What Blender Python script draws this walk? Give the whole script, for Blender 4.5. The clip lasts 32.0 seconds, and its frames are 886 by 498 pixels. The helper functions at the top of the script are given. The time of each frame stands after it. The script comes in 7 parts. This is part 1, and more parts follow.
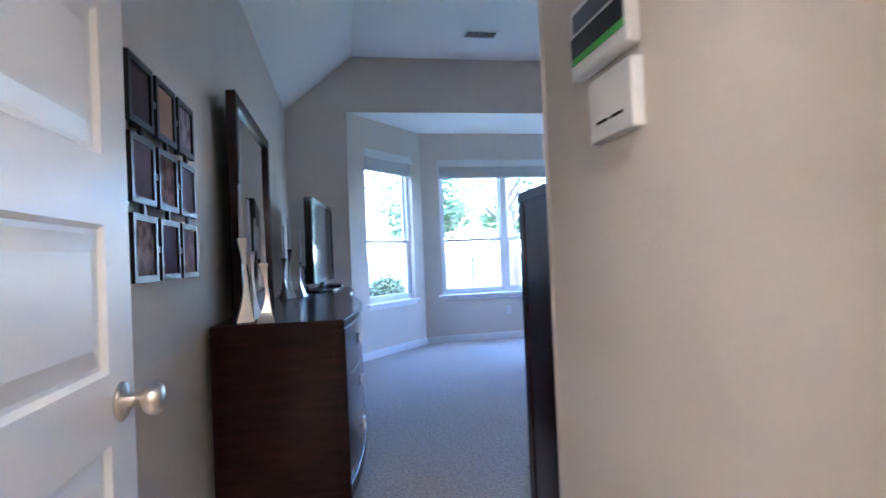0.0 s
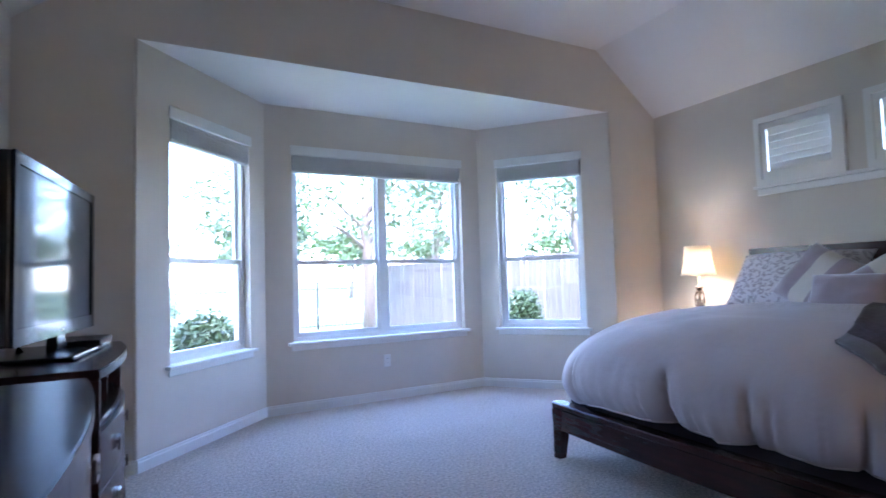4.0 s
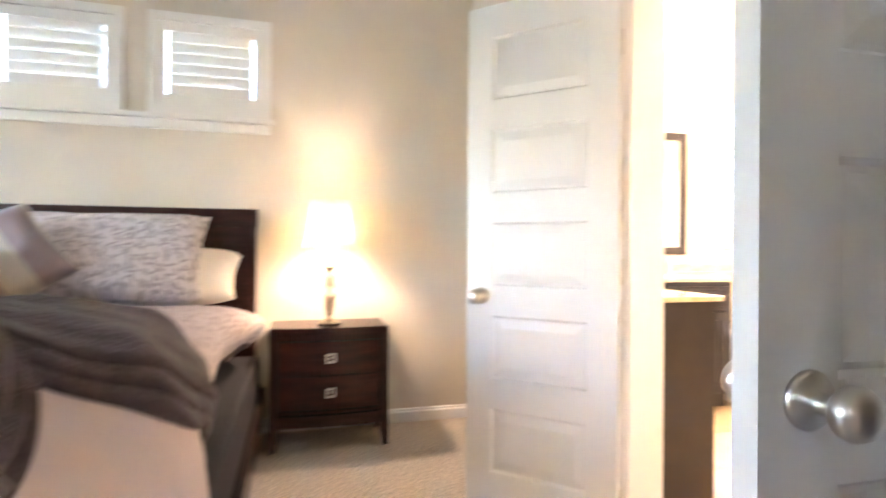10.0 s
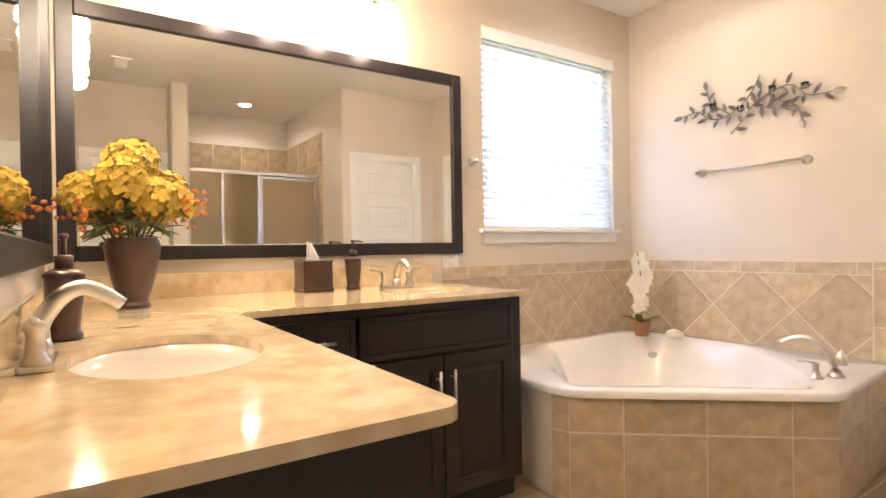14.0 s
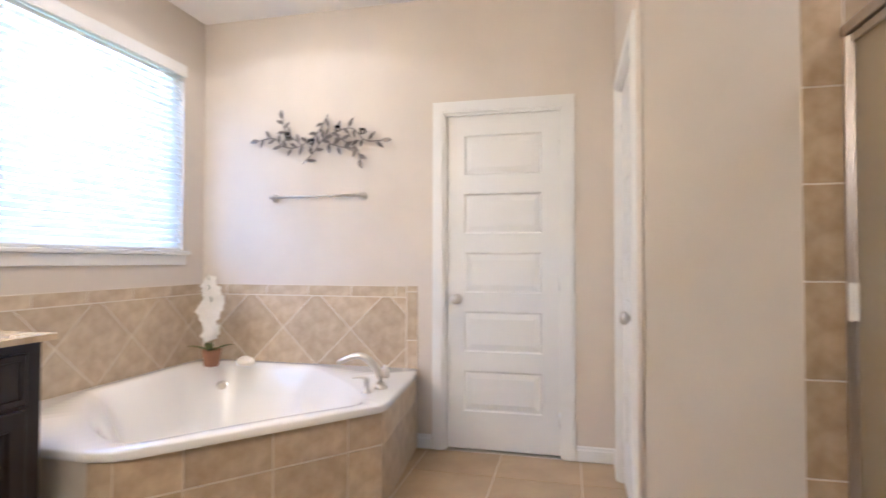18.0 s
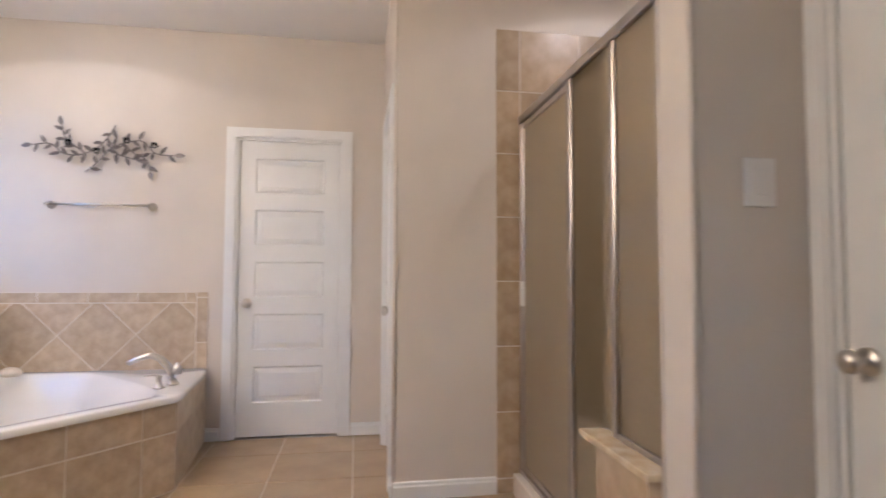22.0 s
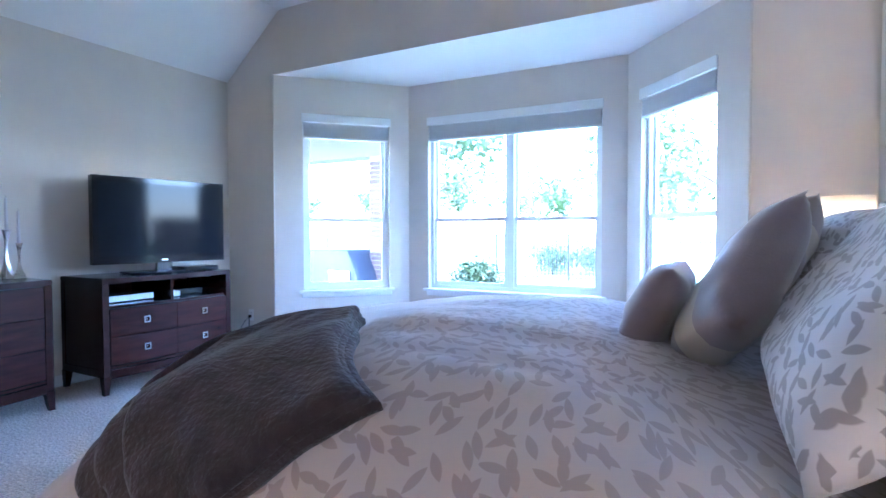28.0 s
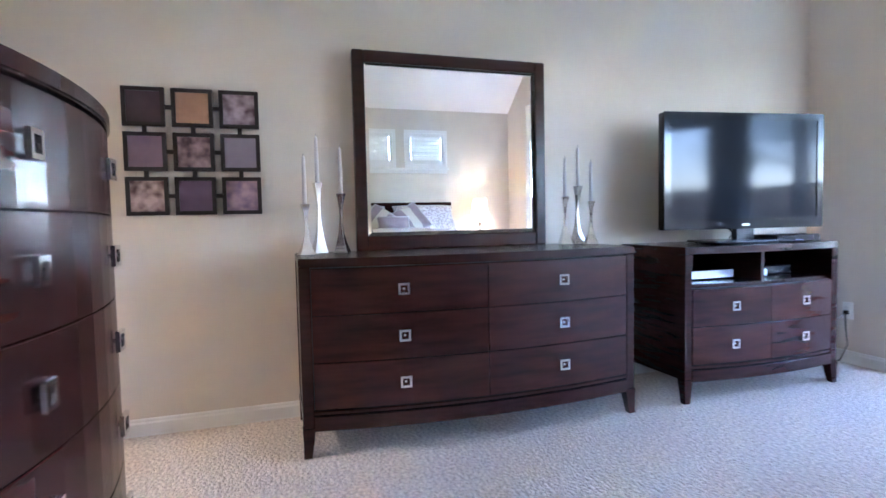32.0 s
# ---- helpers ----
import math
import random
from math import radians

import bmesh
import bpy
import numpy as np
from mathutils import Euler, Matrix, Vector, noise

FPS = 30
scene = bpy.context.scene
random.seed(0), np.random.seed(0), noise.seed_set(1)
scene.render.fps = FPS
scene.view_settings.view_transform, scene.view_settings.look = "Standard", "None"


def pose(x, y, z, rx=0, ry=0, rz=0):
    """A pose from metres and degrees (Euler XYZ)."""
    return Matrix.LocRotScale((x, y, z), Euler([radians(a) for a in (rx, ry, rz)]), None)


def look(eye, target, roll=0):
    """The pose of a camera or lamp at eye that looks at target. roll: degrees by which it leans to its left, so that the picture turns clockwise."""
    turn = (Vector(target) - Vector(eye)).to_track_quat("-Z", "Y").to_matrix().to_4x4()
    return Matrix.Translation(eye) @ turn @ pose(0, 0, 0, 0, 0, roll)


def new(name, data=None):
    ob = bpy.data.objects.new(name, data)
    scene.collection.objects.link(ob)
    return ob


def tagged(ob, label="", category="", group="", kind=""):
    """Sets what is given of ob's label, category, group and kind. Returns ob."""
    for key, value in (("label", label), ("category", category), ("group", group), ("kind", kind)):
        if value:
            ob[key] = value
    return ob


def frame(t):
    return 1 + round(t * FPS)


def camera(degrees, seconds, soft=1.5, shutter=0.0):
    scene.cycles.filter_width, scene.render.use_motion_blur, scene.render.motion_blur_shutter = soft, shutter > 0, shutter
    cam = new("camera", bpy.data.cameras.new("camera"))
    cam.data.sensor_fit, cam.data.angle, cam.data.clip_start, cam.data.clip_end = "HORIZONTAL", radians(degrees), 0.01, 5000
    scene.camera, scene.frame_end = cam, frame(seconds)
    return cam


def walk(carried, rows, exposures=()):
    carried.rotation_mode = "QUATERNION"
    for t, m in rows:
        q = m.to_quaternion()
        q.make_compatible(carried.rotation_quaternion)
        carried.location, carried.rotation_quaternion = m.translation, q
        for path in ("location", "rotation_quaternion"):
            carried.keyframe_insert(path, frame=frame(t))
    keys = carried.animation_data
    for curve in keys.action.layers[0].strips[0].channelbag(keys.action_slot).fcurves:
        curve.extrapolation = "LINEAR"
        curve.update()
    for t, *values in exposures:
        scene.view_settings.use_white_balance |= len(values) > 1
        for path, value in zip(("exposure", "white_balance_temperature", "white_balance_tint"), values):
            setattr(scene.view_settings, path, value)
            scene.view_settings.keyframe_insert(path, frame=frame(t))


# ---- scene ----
cam = camera(79.0, 32.0, soft=1.5, shutter=0.5)
PATH = [
    (0, (0.572, -0.304, 1.125), (0.933, 1.663, 1.151), -2.4),
    (0.5, (0.629, 0.065, 1.119), (0.798, 2.058, 1.141), -2.0),
    (1, (0.668, 0.44, 1.112), (0.66, 2.44, 1.137), -2.3),
    (1.5, (0.677, 0.834, 1.105), (0.652, 2.834, 1.125), -2.1),
    (2, (0.694, 1.203, 1.101), (0.705, 3.203, 1.12), -2.0),
    (2.5, (0.74, 1.478, 1.112), (0.823, 3.476, 1.147), -1.8),
    (3, (0.783, 1.658, 1.125), (1.256, 3.6, 1.187), -1.7),
    (3.5, (0.795, 1.732, 1.136), (1.542, 3.585, 1.223), -1.7),
    (4, (0.785, 1.733, 1.144), (1.711, 3.502, 1.252), -1.7),
    (4.5, (0.767, 1.707, 1.145), (1.869, 3.371, 1.266), -1.7),
    (6.5, (0.707, 1.641, 1.106), (2.302, 2.842, 1.22), -0.8),
    (7, (0.703, 1.648, 1.095), (2.337, 2.795, 1.207), -0.7),
    (7.5, (0.743, 1.684, 1.079), (2.386, 2.819, 1.189), -0.7),
    (8, (0.9, 1.773, 1.064), (2.54, 2.916, 1.119), -0.7),
    (8.5, (1.162, 1.899, 1.059), (2.86, 2.956, 1.073), -0.6),
    (9, (1.456, 2.022, 1.067), (3.357, 2.644, 1.07), -0.5),
    (9.5, (1.729, 2.098, 1.079), (3.726, 2.202, 1.075), 0.2),
    (10, (1.978, 2.107, 1.094), (3.907, 1.582, 1.096), 0.4),
    (10.4, (2.165, 2.038, 1.104), (3.903, 1.051, 1.146), -1.1),
    (10.5, (2.211, 2.007, 1.105), (3.896, 0.931, 1.106), 0.7),
    (11, (2.449, 1.782, 1.107), (3.905, 0.411, 1.115), 0.6),
    (11.5, (2.649, 1.549, 1.103), (3.894, -0.016, 1.11), 0.3),
    (12, (2.831, 1.316, 1.099), (3.89, -0.38, 1.108), 0.1),
    (12.5, (3.021, 1.073, 1.095), (4.09, -0.617, 1.1), -0.2),
    (13, (3.187, 0.872, 1.094), (4.522, -0.618, 1.093), -0.6),
    (13.5, (3.271, 0.789, 1.093), (4.857, -0.43, 1.092), -0.8),
    (15.5, (3.324, 0.698, 1.127), (5.036, -0.336, 1.123), -1.0),
    (16, (3.311, 0.645, 1.136), (4.912, -0.553, 1.126), -0.9),
    (16.5, (3.307, 0.607, 1.143), (4.718, -0.81, 1.129), -0.7),
    (17, (3.328, 0.596, 1.15), (4.406, -1.088, 1.146), -0.4),
    (17.5, (3.358, 0.59, 1.151), (4.137, -1.251, 1.167), -0.1),
    (18, (3.374, 0.596, 1.15), (3.835, -1.349, 1.193), 0.1),
    (18.5, (3.387, 0.618, 1.158), (3.532, -1.375, 1.228), 0.4),
    (19, (3.407, 0.626, 1.175), (3.348, -1.371, 1.261), 0.3),
    (19.5, (3.401, 0.647, 1.177), (3.248, -1.345, 1.274), 0.2),
    (20, (3.379, 0.693, 1.163), (3.191, -1.296, 1.255), 0.1),
    (20.5, (3.349, 0.74, 1.145), (3.17, -1.25, 1.228), -0.1),
    (21, (3.322, 0.836, 1.13), (3.184, -1.158, 1.215), -0.3),
    (21.5, (3.309, 1.007, 1.119), (3.173, -0.986, 1.21), -0.1),
    (22, (3.315, 1.225, 1.111), (2.996, -0.747, 1.208), 0.2),
    (22.5, (3.372, 1.464, 1.107), (2.706, -0.42, 1.198), 0.6),
    (23, (3.546, 1.628, 1.109), (2.432, -0.031, 1.186), 0.3),
    (23.5, (3.812, 1.709, 1.124), (2.249, 0.466, 1.239), 1.6),
    (24, (4.083, 1.745, 1.144), (2.161, 1.207, 1.262), 0.8),
    (24.5, (4.25, 1.777, 1.166), (2.255, 1.808, 1.308), 0.9),
    (25, (4.376, 1.79, 1.185), (2.501, 2.466, 1.35), 0.7),
    (25.6, (4.527, 1.761, 1.199), (2.899, 2.91, 1.369), 0.6),
    (26, (4.596, 1.731, 1.2), (3.134, 3.088, 1.343), 0.5),
    (28.5, (4.604, 1.728, 1.19), (3.679, 3.5, 1.12), -0.1),
    (29, (4.518, 1.758, 1.189), (3.404, 3.417, 1.099), -0.1),
    (29.5, (4.373, 1.802, 1.173), (3.03, 3.282, 1.079), -0.2),
    (30, (4.172, 1.862, 1.139), (2.623, 3.124, 1.041), -0.6),
    (30.5, (3.903, 1.886, 1.095), (2.201, 2.931, 0.997), -0.9),
    (31, (3.572, 1.895, 1.061), (1.753, 2.722, 0.97), -1.1),
    (31.5, (3.263, 1.874, 1.042), (1.375, 2.526, 0.942), -1.1),
    (32, (2.944, 1.863, 1.036), (1.041, 2.469, 0.928), -1.2),
]
EXPOSURES = [(0, 5.2, 4700, 20), (1, 5.5, 4700, 20), (2.5, 5.2, 4900, 20), (3.3, 5.1, 5100, 22), (4.5, 4.9, 5300, 24), (7, 5.85, 6000, 22), (8, 6.45, 6400, 24), (9, 6.85, 6400, 24), (10, 6.65, 6400, 24), (11, 5.45, 6500, 28),
             (12, 4.6, 6400, 23), (13, 3.95, 6150, 20), (16, 4.6, 5300, 17), (18, 4.05, 4950, 17), (19, 3.52, 4950, 21), (21, 3.3, 5000, 22), (23, 4.2, 4900, 20), (24, 4.25, 4720, 20), (25, 5.9, 4500, 20), (26, 6.6, 4750, 20),
             (28.5, 5.6, 4600, 20), (29, 5.4, 4650, 20), (30, 6.1, 4850, 22), (31, 6.15, 5300, 22), (32, 6.5, 5300, 23)]
walk(cam, [(t, look(eye, target, roll)) for t, eye, target, roll in PATH], EXPOSURES)

# ---- world and sun ----
world = bpy.data.worlds.new("sky")
scene.world = world
world.use_nodes = True
wn = world.node_tree.nodes
sky = wn.new("ShaderNodeTexSky")
sky.sky_type, sky.sun_disc = "NISHITA", False
sky.sun_elevation, sky.sun_rotation = radians(58), radians(200)
wn["Background"].inputs["Strength"].default_value = 0.15
world.node_tree.links.new(sky.outputs[0], wn["Background"].inputs["Color"])
sun = bpy.data.lights.new("sun", "SUN")
sun.energy, sun.angle, sun.color = 0.8, radians(12), (1.0, 0.95, 0.88)
sun_ob = new("sun", sun)
sun_ob.matrix_world = look((0, 0, 20), (-math.sin(radians(200)) * 10, -math.cos(radians(200)) * 10, 20 - 10 * math.tan(radians(58))))


def lamp(name, kind, at, energy, color, size=0.05):
    d = bpy.data.lights.new(name, kind)
    d.energy, d.color = energy, color
    if kind == "AREA":
        d.size = size
    else:
        d.shadow_soft_size = size
    ob = new(name, d)
    ob.location = at
    return ob


WARM = (1.0, 0.74, 0.46)
VANITY = (1.0, 0.80, 0.58)
lamp("lamp_bulb_south", "POINT", (5.13, 1.925, 1.20), 0.52, WARM, 0.03)
lamp("lamp_bulb_north", "POINT", (5.13, 4.99, 1.20), 0.52, WARM, 0.03)
# out of view: added to give the hall wall its warm light
lamp("assumed_hall_bulb", "POINT", (0.55, -0.95, 2.44), 0.22, (1.0, 0.80, 0.54), 0.08)
for k in range(4):
    lamp("vanity_bulb", "POINT", (5.83 - 0.10, -0.477 + 0.24 * k, 2.14), 0.25, VANITY, 0.05)
    lamp("vanity_bulb", "POINT", (4.425 + 0.24 * k, 0.77, 2.14), 0.25, VANITY, 0.05)
for x, y in ((5.04, -1.89), (1.95, -0.81)):
    lamp("downlight", "SPOT", (x, y, 2.765), 1.15, (1.0, 0.84, 0.64), 0.06).data.spot_size = radians(150)

# ---- materials ----
MATS = {}


def mat(name, color, rough=0.6, metal=0.0, var=0.0, scale=8.0, bump=0.0, bscale=120.0, emit=0.0, color2=None, spec=0.5, coat=0.0, stretch=(1, 1, 1), random_=0.0, detail=6.0, transmission=0.0, alpha=1.0, sheen=0.0, relief=0.01):
    if name in MATS:
        return MATS[name]
    m = bpy.data.materials.new(name)
    m.use_nodes = True
    nt = m.node_tree
    b = nt.nodes["Principled BSDF"]
    b.inputs["Base Color"].default_value = (*color, 1)
    b.inputs["Roughness"].default_value = rough
    b.inputs["Metallic"].default_value = metal
    b.inputs["Specular IOR Level"].default_value = spec
    b.inputs["Coat Weight"].default_value = coat
    b.inputs["Transmission Weight"].default_value = transmission
    b.inputs["Sheen Weight"].default_value = sheen
    b.inputs["Alpha"].default_value = alpha
    if emit:
        b.inputs["Emission Color"].default_value = (*color, 1)
        b.inputs["Emission Strength"].default_value = emit
    tc = nt.nodes.new("ShaderNodeTexCoord")
    mp = nt.nodes.new("ShaderNodeMapping")
    mp.inputs["Scale"].default_value = stretch
    nt.links.new(tc.outputs["Object"], mp.inputs["Vector"])
    if var or color2:
        n1 = nt.nodes.new("ShaderNodeTexNoise")
        n1.inputs["Scale"].default_value, n1.inputs["Detail"].default_value = scale, detail
        nt.links.new(mp.outputs[0], n1.inputs["Vector"])
        ramp = nt.nodes.new("ShaderNodeValToRGB")
        c2 = color2 or tuple(max(0, c * (1 - var)) for c in color)
        c1 = color if color2 else tuple(min(1, c * (1 + var)) for c in color)
        ramp.color_ramp.elements[0].position, ramp.color_ramp.elements[1].position = 0.3, 0.7
        ramp.color_ramp.elements[0].color, ramp.color_ramp.elements[1].color = (*c2, 1), (*c1, 1)
        nt.links.new(n1.outputs["Fac"], ramp.inputs[0])
        out = ramp.outputs[0]
        if random_:
            oi = nt.nodes.new("ShaderNodeObjectInfo")
            hs = nt.nodes.new("ShaderNodeHueSaturation")
            mr = nt.nodes.new("ShaderNodeMapRange")
            mr.inputs["To Min"].default_value, mr.inputs["To Max"].default_value = 1 - random_, 1 + random_
            nt.links.new(oi.outputs["Random"], mr.inputs["Value"])
            nt.links.new(mr.outputs[0], hs.inputs["Value"])
            nt.links.new(out, hs.inputs["Color"])
            out = hs.outputs[0]
        nt.links.new(out, b.inputs["Base Color"])
    if bump:
        n2 = nt.nodes.new("ShaderNodeTexNoise")
        n2.inputs["Scale"].default_value, n2.inputs["Detail"].default_value = bscale, 3
        nt.links.new(mp.outputs[0], n2.inputs["Vector"])
        bp = nt.nodes.new("ShaderNodeBump")
        bp.inputs["Strength"].default_value = bump
        bp.inputs["Distance"].default_value = relief
        nt.links.new(n2.outputs["Fac"], bp.inputs["Height"])
        nt.links.new(bp.outputs[0], b.inputs["Normal"])
    MATS[name] = m
    return m


M_WALL = mat("wall_paint", (0.68, 0.612, 0.525), 0.75, var=0.03, scale=3, bump=0.12, bscale=140)
M_CEIL = mat("ceiling_paint", (0.86, 0.83, 0.78), 0.85, var=0.02, scale=2, bump=0.1, bscale=120)
M_WHITE = mat("white_trim", (0.80, 0.79, 0.76), 0.35, var=0.02, scale=6)
M_DOOR = mat("white_door", (0.78, 0.77, 0.74), 0.32, var=0.02, scale=5)
M_CARPET = mat("carpet", (0.84, 0.73, 0.61), 0.95, color2=(0.42, 0.335, 0.265), scale=62, bump=1.0, bscale=70, detail=4, sheen=0.2, relief=0.03)
M_WOOD = mat("dark_wood", (0.038, 0.0125, 0.0105), 0.24, spec=0.27, color2=(0.023, 0.008, 0.006), scale=5, stretch=(1, 1, 9), coat=0.08)
M_TILE = mat("beige_tile", (0.635, 0.528, 0.378), 0.33, color2=(0.455, 0.343, 0.222), scale=13, random_=0.08)
M_GROUT = mat("grout", (0.74, 0.68, 0.58), 0.9, var=0.05)
M_TUB = mat("tub_acrylic", (0.85, 0.83, 0.80), 0.12, coat=0.3)
M_STONE = mat("cultured_marble", (0.72, 0.58, 0.38), 0.15, color2=(0.62, 0.48, 0.30), scale=6, coat=0.3)
M_ESPRESSO = mat("espresso_cabinet", (0.018, 0.013, 0.014), 0.35, var=0.2, scale=10)
M_NICKEL = mat("brushed_nickel", (0.62, 0.58, 0.52), 0.28, metal=1.0)
M_MIRROR = mat("mirror_silver", (0.92, 0.93, 0.92), 0.0, metal=1.0)
M_BLACK = mat("black_plastic", (0.012, 0.012, 0.014), 0.25)
M_SCREEN = mat("tv_screen", (0.010, 0.012, 0.016), 0.08, spec=0.12)
M_DUVET = mat("duvet_cotton", (0.50, 0.44, 0.44), 0.9, var=0.04, scale=4, bump=0.1, bscale=300, sheen=0.2)
M_GRASS = mat("lawn", (0.105, 0.140, 0.045), 0.9, color2=(0.065, 0.100, 0.028), scale=2)
M_FENCE = mat("fence_wood", (0.12, 0.10, 0.085), 0.8, var=0.2, scale=3, stretch=(4, 4, 0.5), random_=0.12)


# ---- mesh helpers ----
ORIGIN = (0.0, 0.0)     # where the plan of the room being built has its origin
BATH = (0.095, 0.038)

def finish(name, bm, material, smooth=False):
    me = bpy.data.meshes.new(name)
    bm.normal_update()
    bm.to_mesh(me)
    bm.free()
    if material:
        me.materials.append(material)
    if smooth:
        for p in me.polygons:
            p.use_smooth = True
    return me


def part(name, bm, material, parent=None, label="", smooth=False):
    ob = new(name, finish(name, bm, material, smooth))
    if parent:
        ob.parent = parent
    if label:
        ob["label"] = label
    return ob


def thing(name, at=(0, 0, 0), label="", category="", group="", rz=0, kind=""):
    ob = new(name)
    ob.empty_display_size = 0.1
    ob.matrix_basis = Matrix.Translation((*ORIGIN, 0)) @ pose(*at, 0, 0, rz)
    return tagged(ob, label, category, group, kind)


def structure(name, bm, material, smooth=False):
    ob = tagged(new(name, finish(name, bm, material, smooth)), kind="structure")
    ob.location = (*ORIGIN, 0)
    return ob


def box(bm, x0, y0, z0, x1, y1, z1, bevel=0.0, seg=1):
    made = bmesh.ops.create_cube(bm, size=1.0)
    vs = made["verts"]
    for v in vs:
        v.co = Vector(((x0 + x1) / 2 + v.co.x * (x1 - x0), (y0 + y1) / 2 + v.co.y * (y1 - y0), (z0 + z1) / 2 + v.co.z * (z1 - z0)))
    if bevel:
        es = list({e for v in vs for e in v.link_edges})
        bmesh.ops.bevel(bm, geom=es, offset=bevel, segments=seg, affect="EDGES", profile=0.6)
    return bm


def open_top(bm):
    """Take away the upward faces of a body that something is sunk into."""
    bm.normal_update()
    bmesh.ops.delete(bm, geom=[f for f in bm.faces if f.normal.z > 0.9], context="FACES_ONLY")
    return bm


def bx(*a, **k):
    return box(bmesh.new(), *a, **k)


def cyl(bm, p0, p1, r0, r1=None, n=16, caps=True):
    r1 = r0 if r1 is None else r1
    p0, p1 = Vector(p0), Vector(p1)
    d = p1 - p0
    q = d.to_track_quat("Z", "Y").to_matrix().to_4x4()
    bmesh.ops.create_cone(bm, cap_ends=caps, segments=n, radius1=r0, radius2=r1, depth=d.length, matrix=Matrix.Translation((p0 + p1) / 2) @ q)
    return bm


def lathe(profile, n=24, bm=None, at=(0, 0, 0)):
    """A turned body from (radius, height) pairs."""
    bm = bm or bmesh.new()
    rings = []
    for r, z in profile:
        rings.append([bm.verts.new((at[0] + r * math.cos(2 * math.pi * k / n), at[1] + r * math.sin(2 * math.pi * k / n), at[2] + z)) for k in range(n)])
    for a, b in zip(rings, rings[1:]):
        for k in range(n):
            bm.faces.new((a[k], a[(k + 1) % n], b[(k + 1) % n], b[k]))
    if profile[0][0] > 0.001:
        bm.faces.new(list(reversed(rings[0])))
    if profile[-1][0] > 0.001:
        bm.faces.new(rings[-1])
    return bm


def prism(points, z0, z1, bm=None):
    bm = bm or bmesh.new()
    lo = [bm.verts.new((x, y, z0)) for x, y in points]
    hi = [bm.verts.new((x, y, z1)) for x, y in points]
    n = len(points)
    bm.faces.new(list(reversed(lo)))
    bm.faces.new(hi)
    for k in range(n):
        bm.faces.new((lo[k], lo[(k + 1) % n], hi[(k + 1) % n], hi[k]))
    bmesh.ops.recalc_face_normals(bm, faces=bm.faces)
    return bm


def tube(points, r, n=8, bm=None):
    """A round rod bent through the points."""
    bm = bm or bmesh.new()
    pts = [Vector(p) for p in points]
    rings = []
    up = Vector((0.013, 0.021, 1))
    for k, p in enumerate(pts):
        d = (pts[min(k + 1, len(pts) - 1)] - pts[max(k - 1, 0)]).normalized()
        side = d.cross(up)
        if side.length < 0.05:
            side = d.cross(Vector((1, 0, 0)))
        side.normalize()
        u = side.cross(d)
        rad = r[k] if isinstance(r, (list, tuple)) else r
        rings.append([bm.verts.new(p + rad * (side * math.cos(2 * math.pi * j / n) + u * math.sin(2 * math.pi * j / n))) for j in range(n)])
    for a, b in zip(rings, rings[1:]):
        for j in range(n):
            bm.faces.new((a[j], a[(j + 1) % n], b[(j + 1) % n], b[j]))
    bm.faces.new(rings[0])
    bm.faces.new(rings[-1])
    bmesh.ops.recalc_face_normals(bm, faces=bm.faces)
    return bm


def wall_bm(p0, p1, z0, z1, thick, openings=()):
    """A wall whose room face runs from p0 to p1 with the room on the left; its thickness lies on the right. Openings: (s0, s1, z0, z1)."""
    p0, p1 = Vector((*p0, 0)), Vector((*p1, 0))
    d = (p1 - p0).normalized()
    length = (p1 - p0).length
    out = Vector((d.y, -d.x, 0))
    ss = sorted({0, length, *(v for o in openings for v in o[:2])})
    zs = sorted({z0, z1, *(v for o in openings for v in o[2:4])})
    solid = {}
    for i in range(len(ss) - 1):
        for j in range(len(zs) - 1):
            sm, zm = (ss[i] + ss[i + 1]) / 2, (zs[j] + zs[j + 1]) / 2
            solid[i, j] = not any(a < sm < b and c < zm < e for a, b, c, e in openings)
    bm = bmesh.new()
    cache = {}

    def v(i, j, k):
        if (i, j, k) not in cache:
            cache[i, j, k] = bm.verts.new(p0 + d * ss[i] + out * (thick * k) + Vector((0, 0, zs[j])))
        return cache[i, j, k]

    for (i, j), on in solid.items():
        if not on:
            continue
        bm.faces.new((v(i, j, 0), v(i + 1, j, 0), v(i + 1, j + 1, 0), v(i, j + 1, 0)))
        bm.faces.new((v(i + 1, j, 1), v(i, j, 1), v(i, j + 1, 1), v(i + 1, j + 1, 1)))
        for di, dj, a, b in ((-1, 0, (i, j), (i, j + 1)), (1, 0, (i + 1, j), (i + 1, j + 1)), (0, -1, (i, j), (i + 1, j)), (0, 1, (i, j + 1), (i + 1, j + 1))):
            if not solid.get((i + di, j + dj), False):
                bm.faces.new((v(*a, 0), v(*b, 0), v(*b, 1), v(*a, 1)))
    bmesh.ops.recalc_face_normals(bm, faces=bm.faces)
    return bm


# ---- plan ----
XE, YN, YS, YB, XB, YT = 5.335, 5.60, 1.00, 0.832, 5.735, -2.655
EAVE, FLAT, BATH_C = 2.74, 3.34, 2.78
BAY = [(4.69, 5.60), (3.795, 6.635), (1.578, 6.595), (0.64, 5.60)]
SOFFIT = 2.735
OPEN0, OPEN1 = 2.43, 3.60          # the double doorway
HALL = 1.09
XW3, YP, XP = 2.06, -0.02, 2.40    # toilet-room wall, switch partition
YC, XC = -1.53, 3.03               # closet corner
XG = 2.36                          # shower glass

